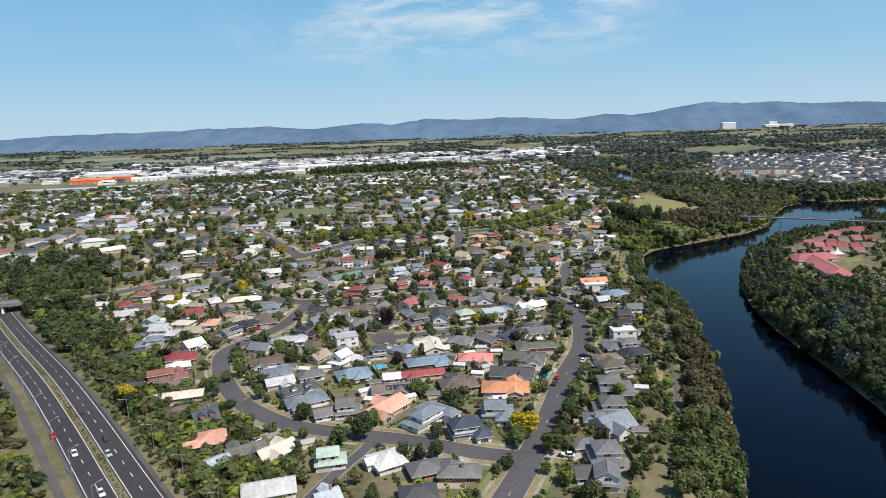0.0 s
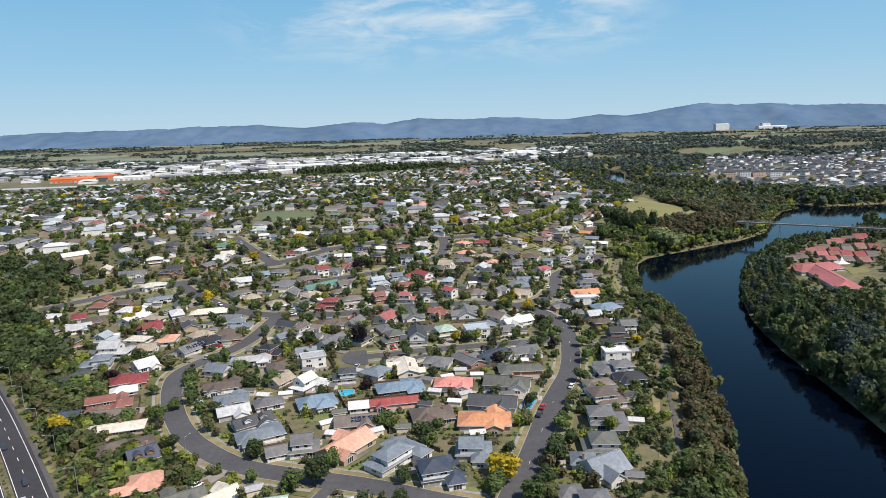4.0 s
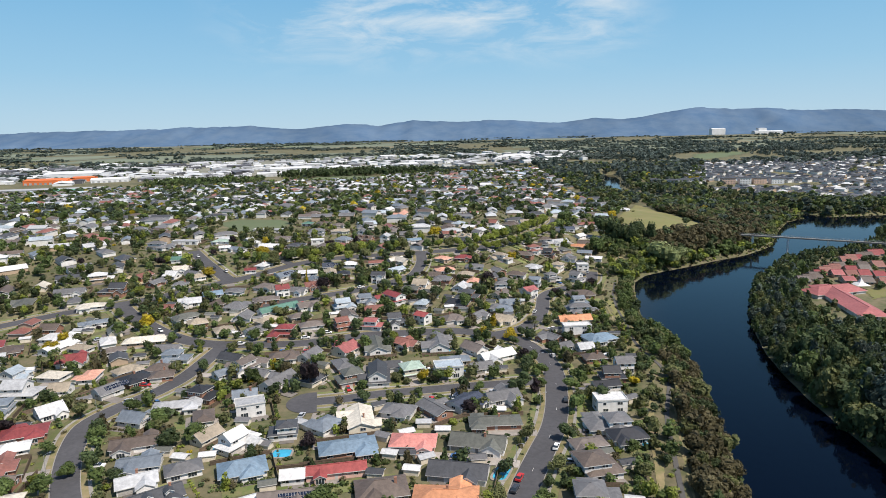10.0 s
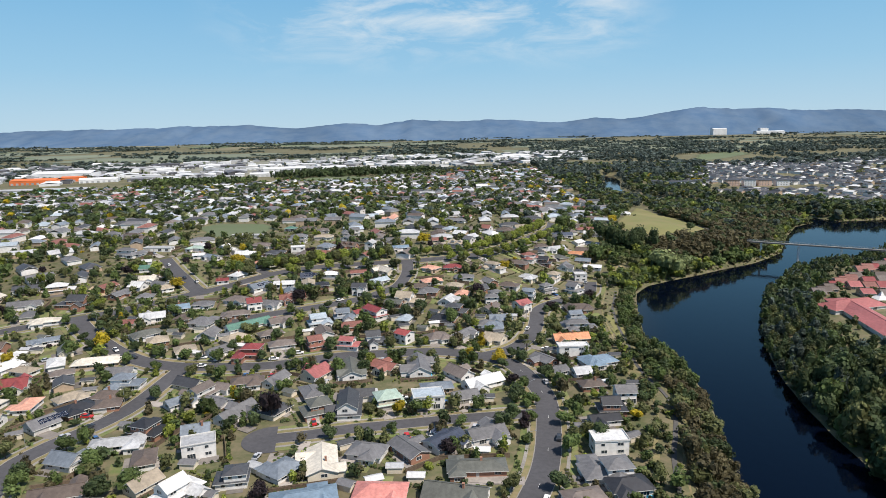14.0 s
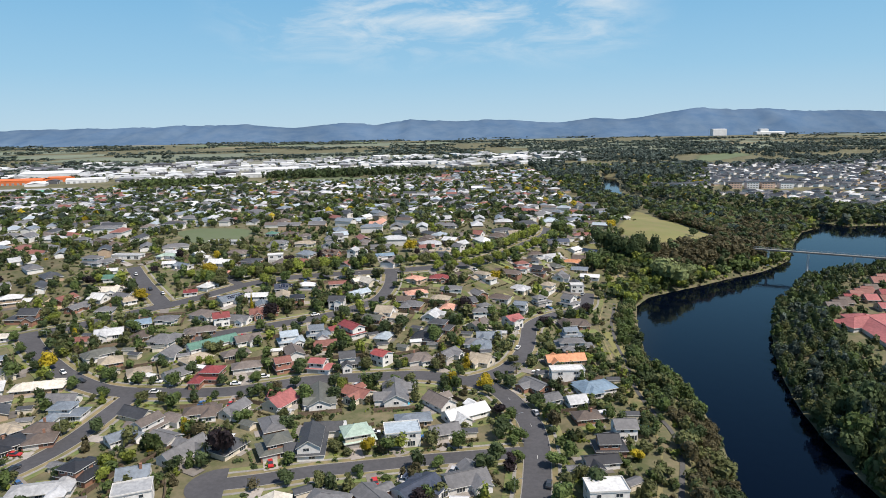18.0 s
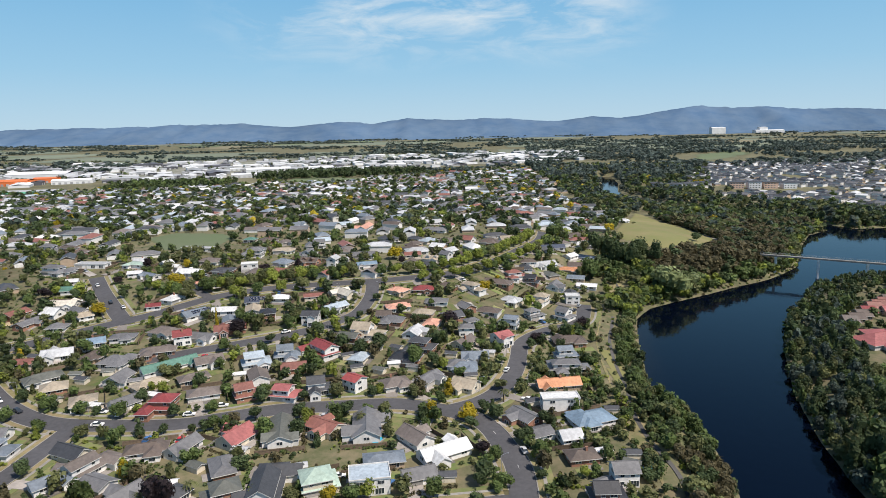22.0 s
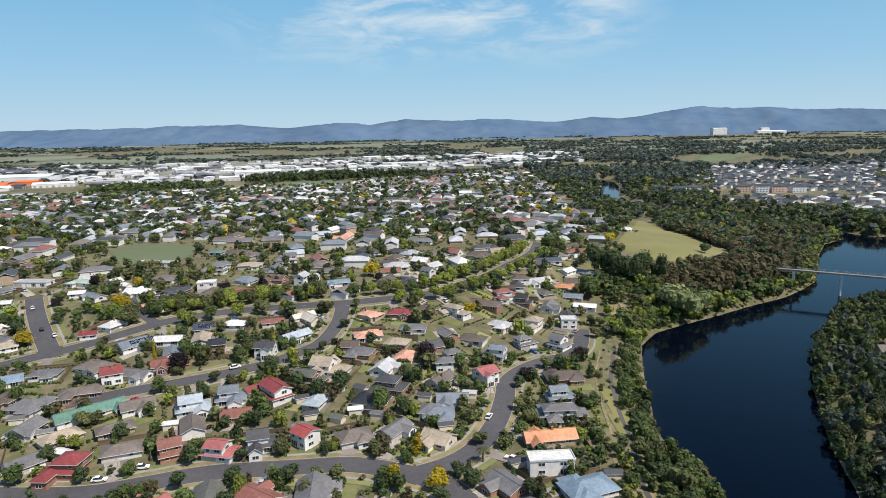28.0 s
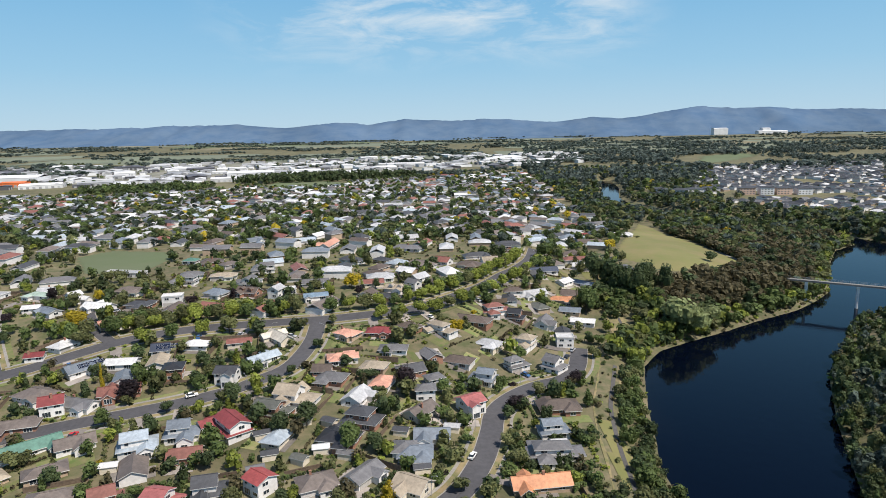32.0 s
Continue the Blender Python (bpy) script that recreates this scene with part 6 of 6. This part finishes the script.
# wood beside the motorway bridge
spots = []
for k in range(1500):
    x, y = rng.uniform(-420, -170), rng.uniform(290, 470)
    mw = (x + 151.7) * 0.745 + (y - 238.2) * 0.67
    if 9 < mw < (36 if x > -245 else 75) and not near_house(x, y, 3) and road_gap(x, y) > 4:
        s = rng.uniform(7, 12)
        spots.append((x, y, s, s * rng.uniform(0.8, 1.2), "round", rng.choice(["dark", "green", "dark", "dark"])))
woods("roadside_wood", spots[:330], HALF, "dense dark green trees beside the motorway bridge", "woodland")
# larger trees behind the houses of the upper slopes
spots = []
for k in range(9000):
    x, y = rng.uniform(-520, 180), rng.uniform(400, 760)
    if shore(x, y) < 20 or x > 60 and y < 540 and rng.random() < 0.5 or not open_spot(x, y, 2.0) or abs(x) > 0.78 * y or noise.noise((x / 40, y / 40, 5)) < -0.15:
        continue
    if lawn_gap(x, y) < 2:
        continue
    s = rng.uniform(4, 8)
    spots.append((x, y, s, s * rng.uniform(0.8, 1.2), "round", rng.choice(["dark", "green", "olive", "green", "dark", "lime", "olive"])))
woods("hillside_trees", spots[:1150], LOW, "leafy trees between the houses on the slope", "trees")

# wooded river banks
spots = []
for k in range(30000):
    x, y = rng.uniform(60, 420), rng.uniform(120, 800)
    d = shore(x, y)
    if d < 0.8 or road_gap(x, y) < 3 or near_house(x, y, 2.5) or lawn_gap(x, y) < 3:
        continue
    if sample(RGRID, x, y, 1.0) < 0:
        if x < 330 and 372 < y < 520 and d > 28 or x >= 280 and 490 < y < 540 and d > 26 or d > 90:
            continue
        s = rng.uniform(6, 13) if not 350 < y < 640 else rng.uniform(4.5, 8) if y < 500 else rng.uniform(3.0, 5.5)
        spots.append((x, y, s, s * rng.uniform(0.9, 1.45), rng.choice(["round", "round", "willow", "tall"]), rng.choice(["dark", "dark", "dark", "olive", "green", "dark", "dark", "pine", "pine"])))
    elif y < 500:
        if d > (15 if 205 < y < 345 else 19) or 385 < y < 500 and d > 11:
            continue
        s = rng.uniform(5.5, 10.0) * (0.72 if 385 < y < 500 else 0.88)
        mid = 205 < y < 345 and d < 15
        spots.append((x, y, s, s * rng.uniform(0.8, 1.25), rng.choice(["round", "round", "bush"]), rng.choice(["brown", "olive", "brown", "brown", "dark"] if mid else ["dark", "green", "olive", "green"])))
    else:
        if d > 62 and y < 640 or x < 128 or (y > 590 and d > 45 and x < 238) or y < 560 and d > 16 and x < 150 + (y - 500) * 0.2:
            continue
        s = rng.uniform(6, 10)
        spots.append((x, y, s, s * rng.uniform(0.7, 1.1), "round", rng.choice(["brown", "brown", "brown", "dark"] if x > 178 and d > 9 else ["green", "dark", "olive", "green", "lime"])))
def thinned(spots, gap):
    rng.shuffle(spots)
    out, cells = [], {}
    for s in spots:
        key = (int(s[0] // gap), int(s[1] // gap))
        if key not in cells:
            cells[key] = 1
            out.append(s)
    return out


near_bank = [s for s in spots if sample(RGRID, s[0], s[1], 1.0) > 0 and shore(s[0], s[1]) > s[2] * 0.3]
woods("river_woods", thinned([s for s in near_bank if s[1] < 500], 3.7)[:800], NEAR, "dense mixed woodland along the near river bank", "woodland")
woods("point_woods", thinned([s for s in near_bank if s[1] >= 500], 4.3)[:1250], LOW, "brownish native woodland on the river point", "woodland")
far_bank = thinned([s for s in spots if sample(RGRID, s[0], s[1], 1.0) <= 0], 4.7)
woods("far_bank_trees", [s for s in far_bank if s[1] < 440 and shore(s[0], s[1]) < 60][:950], NEAR, "dark leafy woodland on the opposite river bank", "woodland")
woods("upper_bank_trees", [s for s in far_bank if s[1] >= 440][:700], LOW, "dark leafy woodland beside the footbridge", "woodland")
spots = []
for k in range(2200):
    x, y = rng.uniform(205, 380), rng.uniform(300, 560)
    if not near_house(x, y, 1.5) and shore(x, y) > 17 and not (248 < x < 285 and 405 < y < 442) and not (212 < x < 234 and 418 < y < 445):
        s = rng.uniform(3, 6.5)
        spots.append((x, y, s, s * rng.uniform(0.8, 1.2), "round", rng.choice(["dark", "green", "olive", "dark"])))
woods("village_trees", spots[:450], LOW, "trees and shrubs between the red-roofed units", "trees")
# reeds and scrub at the water's edge
spots = []
for k in range(30000):
    x, y = rng.uniform(60, 560), rng.uniform(140, 830)
    d = shore(x, y)
    if 0.2 < d < 7 or (9 < d < 20 and rng.random() < 0.25 and x < 140 and road_gap(x, y) > 2 and not near_house(x, y, 2)):
        s = rng.uniform(1.2, 3.0)
        spots.append((x, y, s, s, "bush", rng.choice(["olive", "green", "lime", "dark", "brown"])))
woods("bank_scrub", spots[:3600], SMALL, "reeds and low scrub at the water's edge", "scrub")

# scrub on the motorway bank
spots = []
ml = smooth_line(MW, 2)
for k in range(6000):
    q = ml[rng.randrange(len(ml) - 1)]
    n = Vector((0.745, 0.67))
    o = rng.uniform(7.2, 38) if rng.random() < 0.74 else rng.uniform(-50, -22.5)
    x, y = q.x + n.x * o + rng.uniform(-2, 2), q.y + n.y * o
    if o > 32 and near_house(x, y, 3) or near_house(x, y, 1) or road_gap(x, y) < 2:
        continue
    s = rng.uniform(1.8, 3.4) if abs(o) < 12 else rng.uniform(3.6, 7.5)
    spots.append((x, y, s, s * rng.uniform(0.6, 1.05), rng.choice(["bush", "round", "bush"]), rng.choice(["olive", "green", "dark", "green", "olive", "lime", "brown"])))
woods("motorway_thicket", spots[:1000], MID, "tangled bushes and young trees on the motorway bank", "scrub")
woods("motorway_scrub", spots[1000:2700], SMALL, "dense scrub and small trees on the motorway bank", "scrub")
spots = [(q.x - 0.745 * 5.05 + rng.uniform(-0.7, 0.7), q.y - 0.67 * 5.05 + rng.uniform(-0.7, 0.7), rng.uniform(0.7, 1.4), rng.uniform(0.5, 1.1), "bush", rng.choice(["brown", "olive"])) for q in smooth_line(MW, 1.2) if rng.random() < 0.85]
woods("median_planting", spots, TINY, "low brown shrubs along the median", "shrubs")

# trees of the far suburb
spots = []
for k in range(19000):
    y = 690 + 950 * rng.random()
    x = rng.uniform(-0.8, 0.4) * y
    if shore(x, y) < 12 or near_house(x, y, 1) or noise.noise((x / 90, y / 90, 7)) < -0.28:
        continue
    if lawn_gap(x, y) < 4 or y > 1330 + 0.5 * (x + 300) or x < -430 and y > 1230 or -240 < x < -100 and 1295 < y < 1440:
        continue
    s = rng.uniform(4.4, 9.8)
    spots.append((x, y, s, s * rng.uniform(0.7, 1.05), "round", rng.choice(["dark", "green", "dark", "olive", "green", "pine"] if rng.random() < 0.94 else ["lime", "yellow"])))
woods("suburb_trees", spots[:5600], DOT, "leafy trees scattered among the far houses", "trees")
# woods across the river and beyond
spots = []
for k in range(30000):
    y = 690 + 2100 * rng.random() ** 1.5
    x = rng.uniform(0.14, 0.85) * y
    d = shore(x, y)
    if d < 4 or lawn_gap(x, y) < 6 or near_house(x, y, 3) or (620 < x < 900 and 1560 < y < 1910):
        continue
    if y < 800 and (x < 240 or sample(RGRID, x, y, -1.0) > 0 and x < 420 and d < 45) or y >= 800 and x < 215 + 0.03 * (y - 800):
        continue
    estate = d > 70 and inside_estate(x, y)
    if estate and rng.random() < 0.96:
        continue
    if d > 110 and y > 1000 and noise.noise((x / 170, y / 170, 2)) < 0.0:
        continue
    s = rng.uniform(7, 12) * (1 if y < 1200 else 1.4)
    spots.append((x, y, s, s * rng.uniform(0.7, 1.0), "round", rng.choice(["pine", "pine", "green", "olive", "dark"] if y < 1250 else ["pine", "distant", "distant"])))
for k in range(1500):
    x, y = rng.uniform(330, 640), rng.uniform(690, 900)
    if shore(x, y) > 2 and not inside_estate(x, y):
        s = rng.uniform(6, 11)
        spots.insert(0, (x, y, s, s * rng.uniform(0.8, 1.1), "round", rng.choice(["dark", "green", "olive", "dark", "pine"])))
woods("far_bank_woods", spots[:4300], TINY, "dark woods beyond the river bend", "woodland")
# shelter belts and woods on the plain
spots = []
for b in range(260):
    y = 1450 + 3150 * rng.random() ** 1.15
    x = rng.uniform(-0.85, 0.85) * y
    if -1500 < x < 400 and 1480 + 0.42 * (x + 300) < y < 2250 + 0.25 * x and rng.random() < 0.85:
        continue
    n, t, s = rng.randrange(8, 34), rng.uniform(-0.5, 0.5), rng.uniform(12, 22)
    blob = rng.random() < 0.35
    for k in range(n):
        u = (k - n / 2) * s * 0.8
        px, py = (x + rng.gauss(0, 60), y + rng.gauss(0, 30)) if blob else (x + u * math.cos(t), y + u * math.sin(t))
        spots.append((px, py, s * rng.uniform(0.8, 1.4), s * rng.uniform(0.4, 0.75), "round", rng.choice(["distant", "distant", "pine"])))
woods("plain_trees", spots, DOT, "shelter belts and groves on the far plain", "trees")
spots = []
for k in range(420):                                       # pine wood beside the warehouses
    x, y = rng.uniform(-330, 10), rng.uniform(1380, 1500)
    if signed([(-340, 1380), (-200, 1400), (0, 1440), (20, 1500), (-230, 1500)], np.array([[x]]), np.array([[y]]))[0, 0] < 0:
        spots.append((x, y, rng.uniform(10, 15), rng.uniform(13, 18), "round", "dark"))
for k in range(240):
    x, y = rng.uniform(-520, -330), rng.uniform(1230, 1340)
    spots.append((x, y, rng.uniform(9, 13), rng.uniform(9, 13), "round", rng.choice(["dark", "green"])))
for k in range(240):
    x, y = rng.uniform(-1400, 380), rng.uniform(1350, 2250)
    spots.append((x, y, rng.uniform(7, 13), rng.uniform(6, 10), "round", rng.choice(["dark", "green", "olive"])))
woods("pine_wood", spots, TINY, "dark block of tall trees beside the warehouses", "woodland")

# ---- hills ----
RIDGE = [(-5200, 80), (-3520, 86), (-3114, 106), (-2669, 114), (-2307, 111), (-1782, 122), (-1339, 122), (-1018, 92), (-654, 125), (-453, 106), (-150, 140), (110, 119), (352, 131), (593, 118),
         (875, 98), (1116, 129), (1318, 113), (1478, 130), (1678, 166), (1877, 186), (2119, 170), (2360, 173), (2643, 148), (2924, 155), (3199, 138), (3655, 95), (5200, 110)]
hx = np.arange(-5200, 5201, 22.0)
hz = np.interp(hx, [q[0] for q in RIDGE], [q[1] for q in RIDGE])
v, f = [], []
for i, (x, z) in enumerate(zip(hx, hz)):
    n1 = noise.noise((x / 160, 0, 0)) * 7 + noise.noise((x / 55, 3, 0)) * 5 + noise.noise((x / 24, 5, 0)) * 3
    n2 = noise.noise((x / 260, 8, 0))
    for y, k, o in ((4300, 0.0, -2), (4430, 0.16 + 0.14 * n2, 0), (4560, 0.48 + 0.25 * noise.noise((x / 190, 4, 2)), 0), (4680, 0.74 + 0.2 * noise.noise((x / 140, 9, 5)), 0), (4800, 1.0, 0), (4890, 0.7, 0)):
        v.append((x, y + noise.noise((x / 120, y / 120, 0)) * 40, max(-2, z * k + (n1 if k == 1.0 else n1 * 0.5) + o)))
    if i:
        for j in range(5):
            a = (i - 1) * 6 + j
            f.append((a, a + 6, a + 7, a + 1))
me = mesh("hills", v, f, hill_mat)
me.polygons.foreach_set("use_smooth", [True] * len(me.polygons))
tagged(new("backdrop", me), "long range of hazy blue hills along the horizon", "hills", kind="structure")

# ---- river bridge and motorway overbridge ----
b0, b1 = Vector((268, 603.5)), Vector((397, 526.6))
bd = (b1 - b0).normalized()
bang = math.degrees(math.atan2(bd.y, bd.x))
span = (b1 - b0).length
bridge = thing("footbridge", pose(b0.x, b0.y, 0, 0, 0, bang), "long grey concrete footbridge on slender white piers over a river", "bridge")
part("deck", mesh("deck", box(0, -1.45, 4.0, span, 1.45, 5.0), BOX_F, deck_mat), bridge)
for s in (-1, 1):
    v, f, i = join([(box(0, s * 1.4 - 0.05, 6.15, span, s * 1.4 + 0.05, 6.25), BOX_F, 0), (box(0, s * 1.4 - 0.03, 5.6, span, s * 1.4 + 0.03, 5.66), BOX_F, 0)] + [(box(k * 2.0, s * 1.4 - 0.04, 5.0, k * 2.0 + 0.08, s * 1.4 + 0.04, 6.2), BOX_F, 0) for k in range(int(span / 2))])
    part("railing", mesh("railing", v, f, steel), bridge)
for k in (10, 36, 64, 92, 120):
    v, f, i = join([(*tube((k, 0, -13), (k, 0, 3.0), 1.0, 0.85, 14), 0), (box(k - 0.8, -1.4, 3.0, k + 0.8, 1.4, 4.0), BOX_F, 0)])
    part("pier", mesh("pier", v, f, pier_mat), bridge)
ob_root = thing("overbridge", pose(-268, 371, -3.5, 0, 0, 20), "concrete road overbridge crossing the motorway", "bridge")
part("deck", mesh("deck", box(-46, -5, 5.2, 22, 5, 6.4), BOX_F, deck_mat), ob_root)
for s in (-1, 1):
    part("parapet", mesh("parapet", box(-46, s * 4.8 - 0.15, 6.4, 22, s * 4.8 + 0.15, 7.2), BOX_F, deck_mat), ob_root)
for k in (-24, -4, 16):
    part("pier", mesh("pier", box(k - 0.6, -4.2, -1, k + 0.6, 4.2, 5.2), BOX_F, pier_mat), ob_root)

# ---- cars, lamps, pools, fences ----
bv, bf, bi = join([([(-2.15, -0.85, 0.35), (2.15, -0.85, 0.35), (2.15, 0.85, 0.35), (-2.15, 0.85, 0.35), (-2.1, -0.82, 0.9), (2.1, -0.8, 0.8), (2.1, 0.8, 0.8), (-2.1, 0.82, 0.9)], BOX_F, 0),
                   ([(-1.75, -0.76, 0.88), (0.95, -0.76, 0.85), (0.95, 0.76, 0.85), (-1.75, 0.76, 0.88), (-1.25, -0.62, 1.45), (0.25, -0.62, 1.45), (0.25, 0.62, 1.45), (-1.25, 0.62, 1.45)], BOX_F, 1),
                   (box(-1.2, -0.6, 1.44, 0.22, 0.6, 1.5), BOX_F, 0)])
tv, tf = tube((0, -0.11, 0), (0, 0.11, 0), 0.33, 0.33, 12)
rv, rf = tube((0, -0.12, 0), (0, 0.12, 0), 0.19, 0.19, 8)
WHEEL, RIM = mesh("wheel", tv, tf, tyre_mat), mesh("rim", rv, rf, steel)
car_body = {k: mesh("body", [q for q in bv], bf, [m, glass], bi) for k, m in car_paint.items()}
CAR_WORDS = {"white": "white", "silver": "silver", "red": "red", "dark": "dark grey", "blue": "blue"}


def car(x, y, ang, colour, where="parked beside a street"):
    root = thing("car", pose(x, y, zg(x, y) + (0.2 if where.startswith("driving") else 0.3), 0, 0, ang), f"{CAR_WORDS[colour]} car {where}", "car", "cars")
    part("body", car_body[colour], root)
    for wx in (-1.35, 1.35):
        for wy in (-0.78, 0.78):
            part("rim", RIM, part("wheel", WHEEL, root, Matrix.Translation((wx, wy, 0.33))))


for x, y, a, k in ((41, 246, 66, "red"), (39, 240, 66, "dark"), (55, 264, 70, "white"), (65, 300, 76, "dark"), (1, 205, 80, "white"), (4, 204, 80, "dark"), (-40, 215, 10, "blue"), (-90, 258, 5, "white"),
                   (-99, 314, 75, "dark"), (68, 347, 100, "silver"), (-126, 388, -45, "white"), (-114, 380, -25, "dark"), (-82, 378, 0, "white"), (-49, 375, 8, "white"), (-104, 307, 70, "silver"), (-59, 353, 50, "silver"),
                   (69, 412, 68, "white"), (-151, 511, 125, "white"), (-131, 485, 125, "dark"), (-121, 478, 125, "white"), (-30, 445, 30, "white"), (-14, 471, 20, "dark"), (-10, 473, 20, "red"), (115, 498, 60, "dark"),
                   (-39, 381, 8, "white"), (-79, 369, 5, "white"), (11, 334, 10, "white"), (16, 334, 10, "silver"), (26, 330, 5, "blue"), (-33, 291, 80, "silver"), (119, 506, 60, "silver")):
    car(x, y, a, k)
for x, y, a, k in parked:
    car(x, y, a, k, "parked on a driveway")
for x, y, k in ((-143.2, 225.4, "dark"), (-121.4, 202.9, "dark"), (-115.0, 192.2, "silver"), (-142.0, 206.0, "red"), (-126.8, 193, "white"), (-104.8, 168.9, "white")):
    car(x, y, -49.5, k, "driving on the motorway")
lv, lf, li = join([(*tube((0, 0, 0), (0, 0, 8.5), 0.11, 0.07, 7), 0), (*tube((0, 0, 8.4), (2.2, 0, 9.3), 0.06, 0.05, 6), 0)])
POLE = mesh("pole", lv, lf, steel)
LAMP = mesh("lamp_head", box(2.1, -0.16, 9.2, 2.95, 0.16, 9.38), BOX_F, steel)


def street_lamp(x, y, ang, s=1.0):
    root = thing("street_lamp", pose(x, y, zg(x, y), 0, 0, ang), "grey steel street lamp with a bent arm", "street lamp", "street lamps")
    pole = part("pole", POLE, root, Matrix.Scale(s, 4))
    part("lamp_head", LAMP, pole)


for k in range(13):
    x, y = -300 + 0.67 * 28 * k + 9.0, 397 - 0.745 * 28 * k + 7
    street_lamp(x + 0.745 * 2, y + 0.67 * 2, 222)
    street_lamp(x - 0.745 * 22.5, y - 0.67 * 22.5, 42)
for k in ("road_1", "road_2", "road_3", "road_4", "road_6"):
    ln = LINES[k]
    for i in range(6, len(ln) - 4, 13):
        d = (ln[i + 1] - ln[i]).normalized()
        n = Vector((-d.y, d.x)) * (ROADS[k][1] / 2 + 1.6)
        if road_gap(ln[i].x + n.x, ln[i].y + n.y, k) > 1 and not near_house(ln[i].x + n.x, ln[i].y + n.y, 0.5):
            street_lamp(ln[i].x + n.x, ln[i].y + n.y, math.degrees(math.atan2(-n.y, -n.x)), 0.75)
for x, y, ang, L, W in ((36.2, 250, 68, 9, 4.2), (-54.2, 268, 15, 6.5, 3.2), (-33.8, 264.2, 0, 6, 5), (104, 336.4, 75, 5, 3), (84.5, 266, 80, 4.5, 2.5), (-63.6, 342.7, 30, 7, 3), (20.8, 356.4, 60, 6, 2.6)):
    root = thing("swimming_pool", pose(x, y, zg(x, y) + 0.1, 0, 0, ang), "small bright blue swimming pool with a pale paved edge", "swimming pool", "garden pools")
    n = 20
    ring = [(math.copysign(abs(math.cos(t)) ** 0.5, math.cos(t)) * L / 2, math.copysign(abs(math.sin(t)) ** 0.5, math.sin(t)) * W / 2) for t in [k * math.tau / n for k in range(n)]]
    part("water", mesh("water", [(a, b, 0.2) for a, b in ring], [tuple(range(n))], pool_water), root)
    v = [(a, b, 0.26) for a, b in ring] + [(a * 1.22, b * 1.3, 0.26) for a, b in ring] + [(a * 1.22, b * 1.3, -0.5) for a, b in ring]
    f = [(k, (k + 1) % n, n + (k + 1) % n, n + k) for k in range(n)] + [(n + k, n + (k + 1) % n, 2 * n + (k + 1) % n, 2 * n + k) for k in range(n)]
    part("paving", mesh("paving", v, f, concrete), root)
fcount = 0
for x, y in footprints[:200]:
    (c, s, L, W) = next((q[2:] for q in SPAN[(int(x // 30), int(y // 30))] if q[0] == x and q[1] == y))
    for sx, sy, ln, along in ((0, 1, L + 5, True), (1, 0, W + 8, False)):
        o = (W / 2 + 4.2) if along else (L / 2 + 2.8)
        ox, oy = (-s * o, c * o) if along else (c * o, s * o)
        dx, dy = (c, s) if along else (-s, c)
        ok = all(not near_house(x + ox + dx * t, y + oy + dy * t, 0.5) and road_gap(x + ox + dx * t, y + oy + dy * t) > 3.8 and shore(x + ox + dx * t, y + oy + dy * t) > 24 for t in np.linspace(-ln / 2, ln / 2, 7))
        if not ok:
            continue
        fcount += 1
        root = thing("fence", pose(x + ox, y + oy, zg(x + ox, y + oy), 0, 0, math.degrees(math.atan2(dy, dx))), "brown timber paling fence between gardens", "fence", "garden fences")
        panel = part("panel", mesh("panel", box(-ln / 2, -0.03, -0.6, ln / 2, 0.03, 1.7), BOX_F, timber), root)
        part("rail", mesh("rail", box(-ln / 2, -0.08, 1.3, ln / 2, -0.031, 1.42), BOX_F, timber), panel)
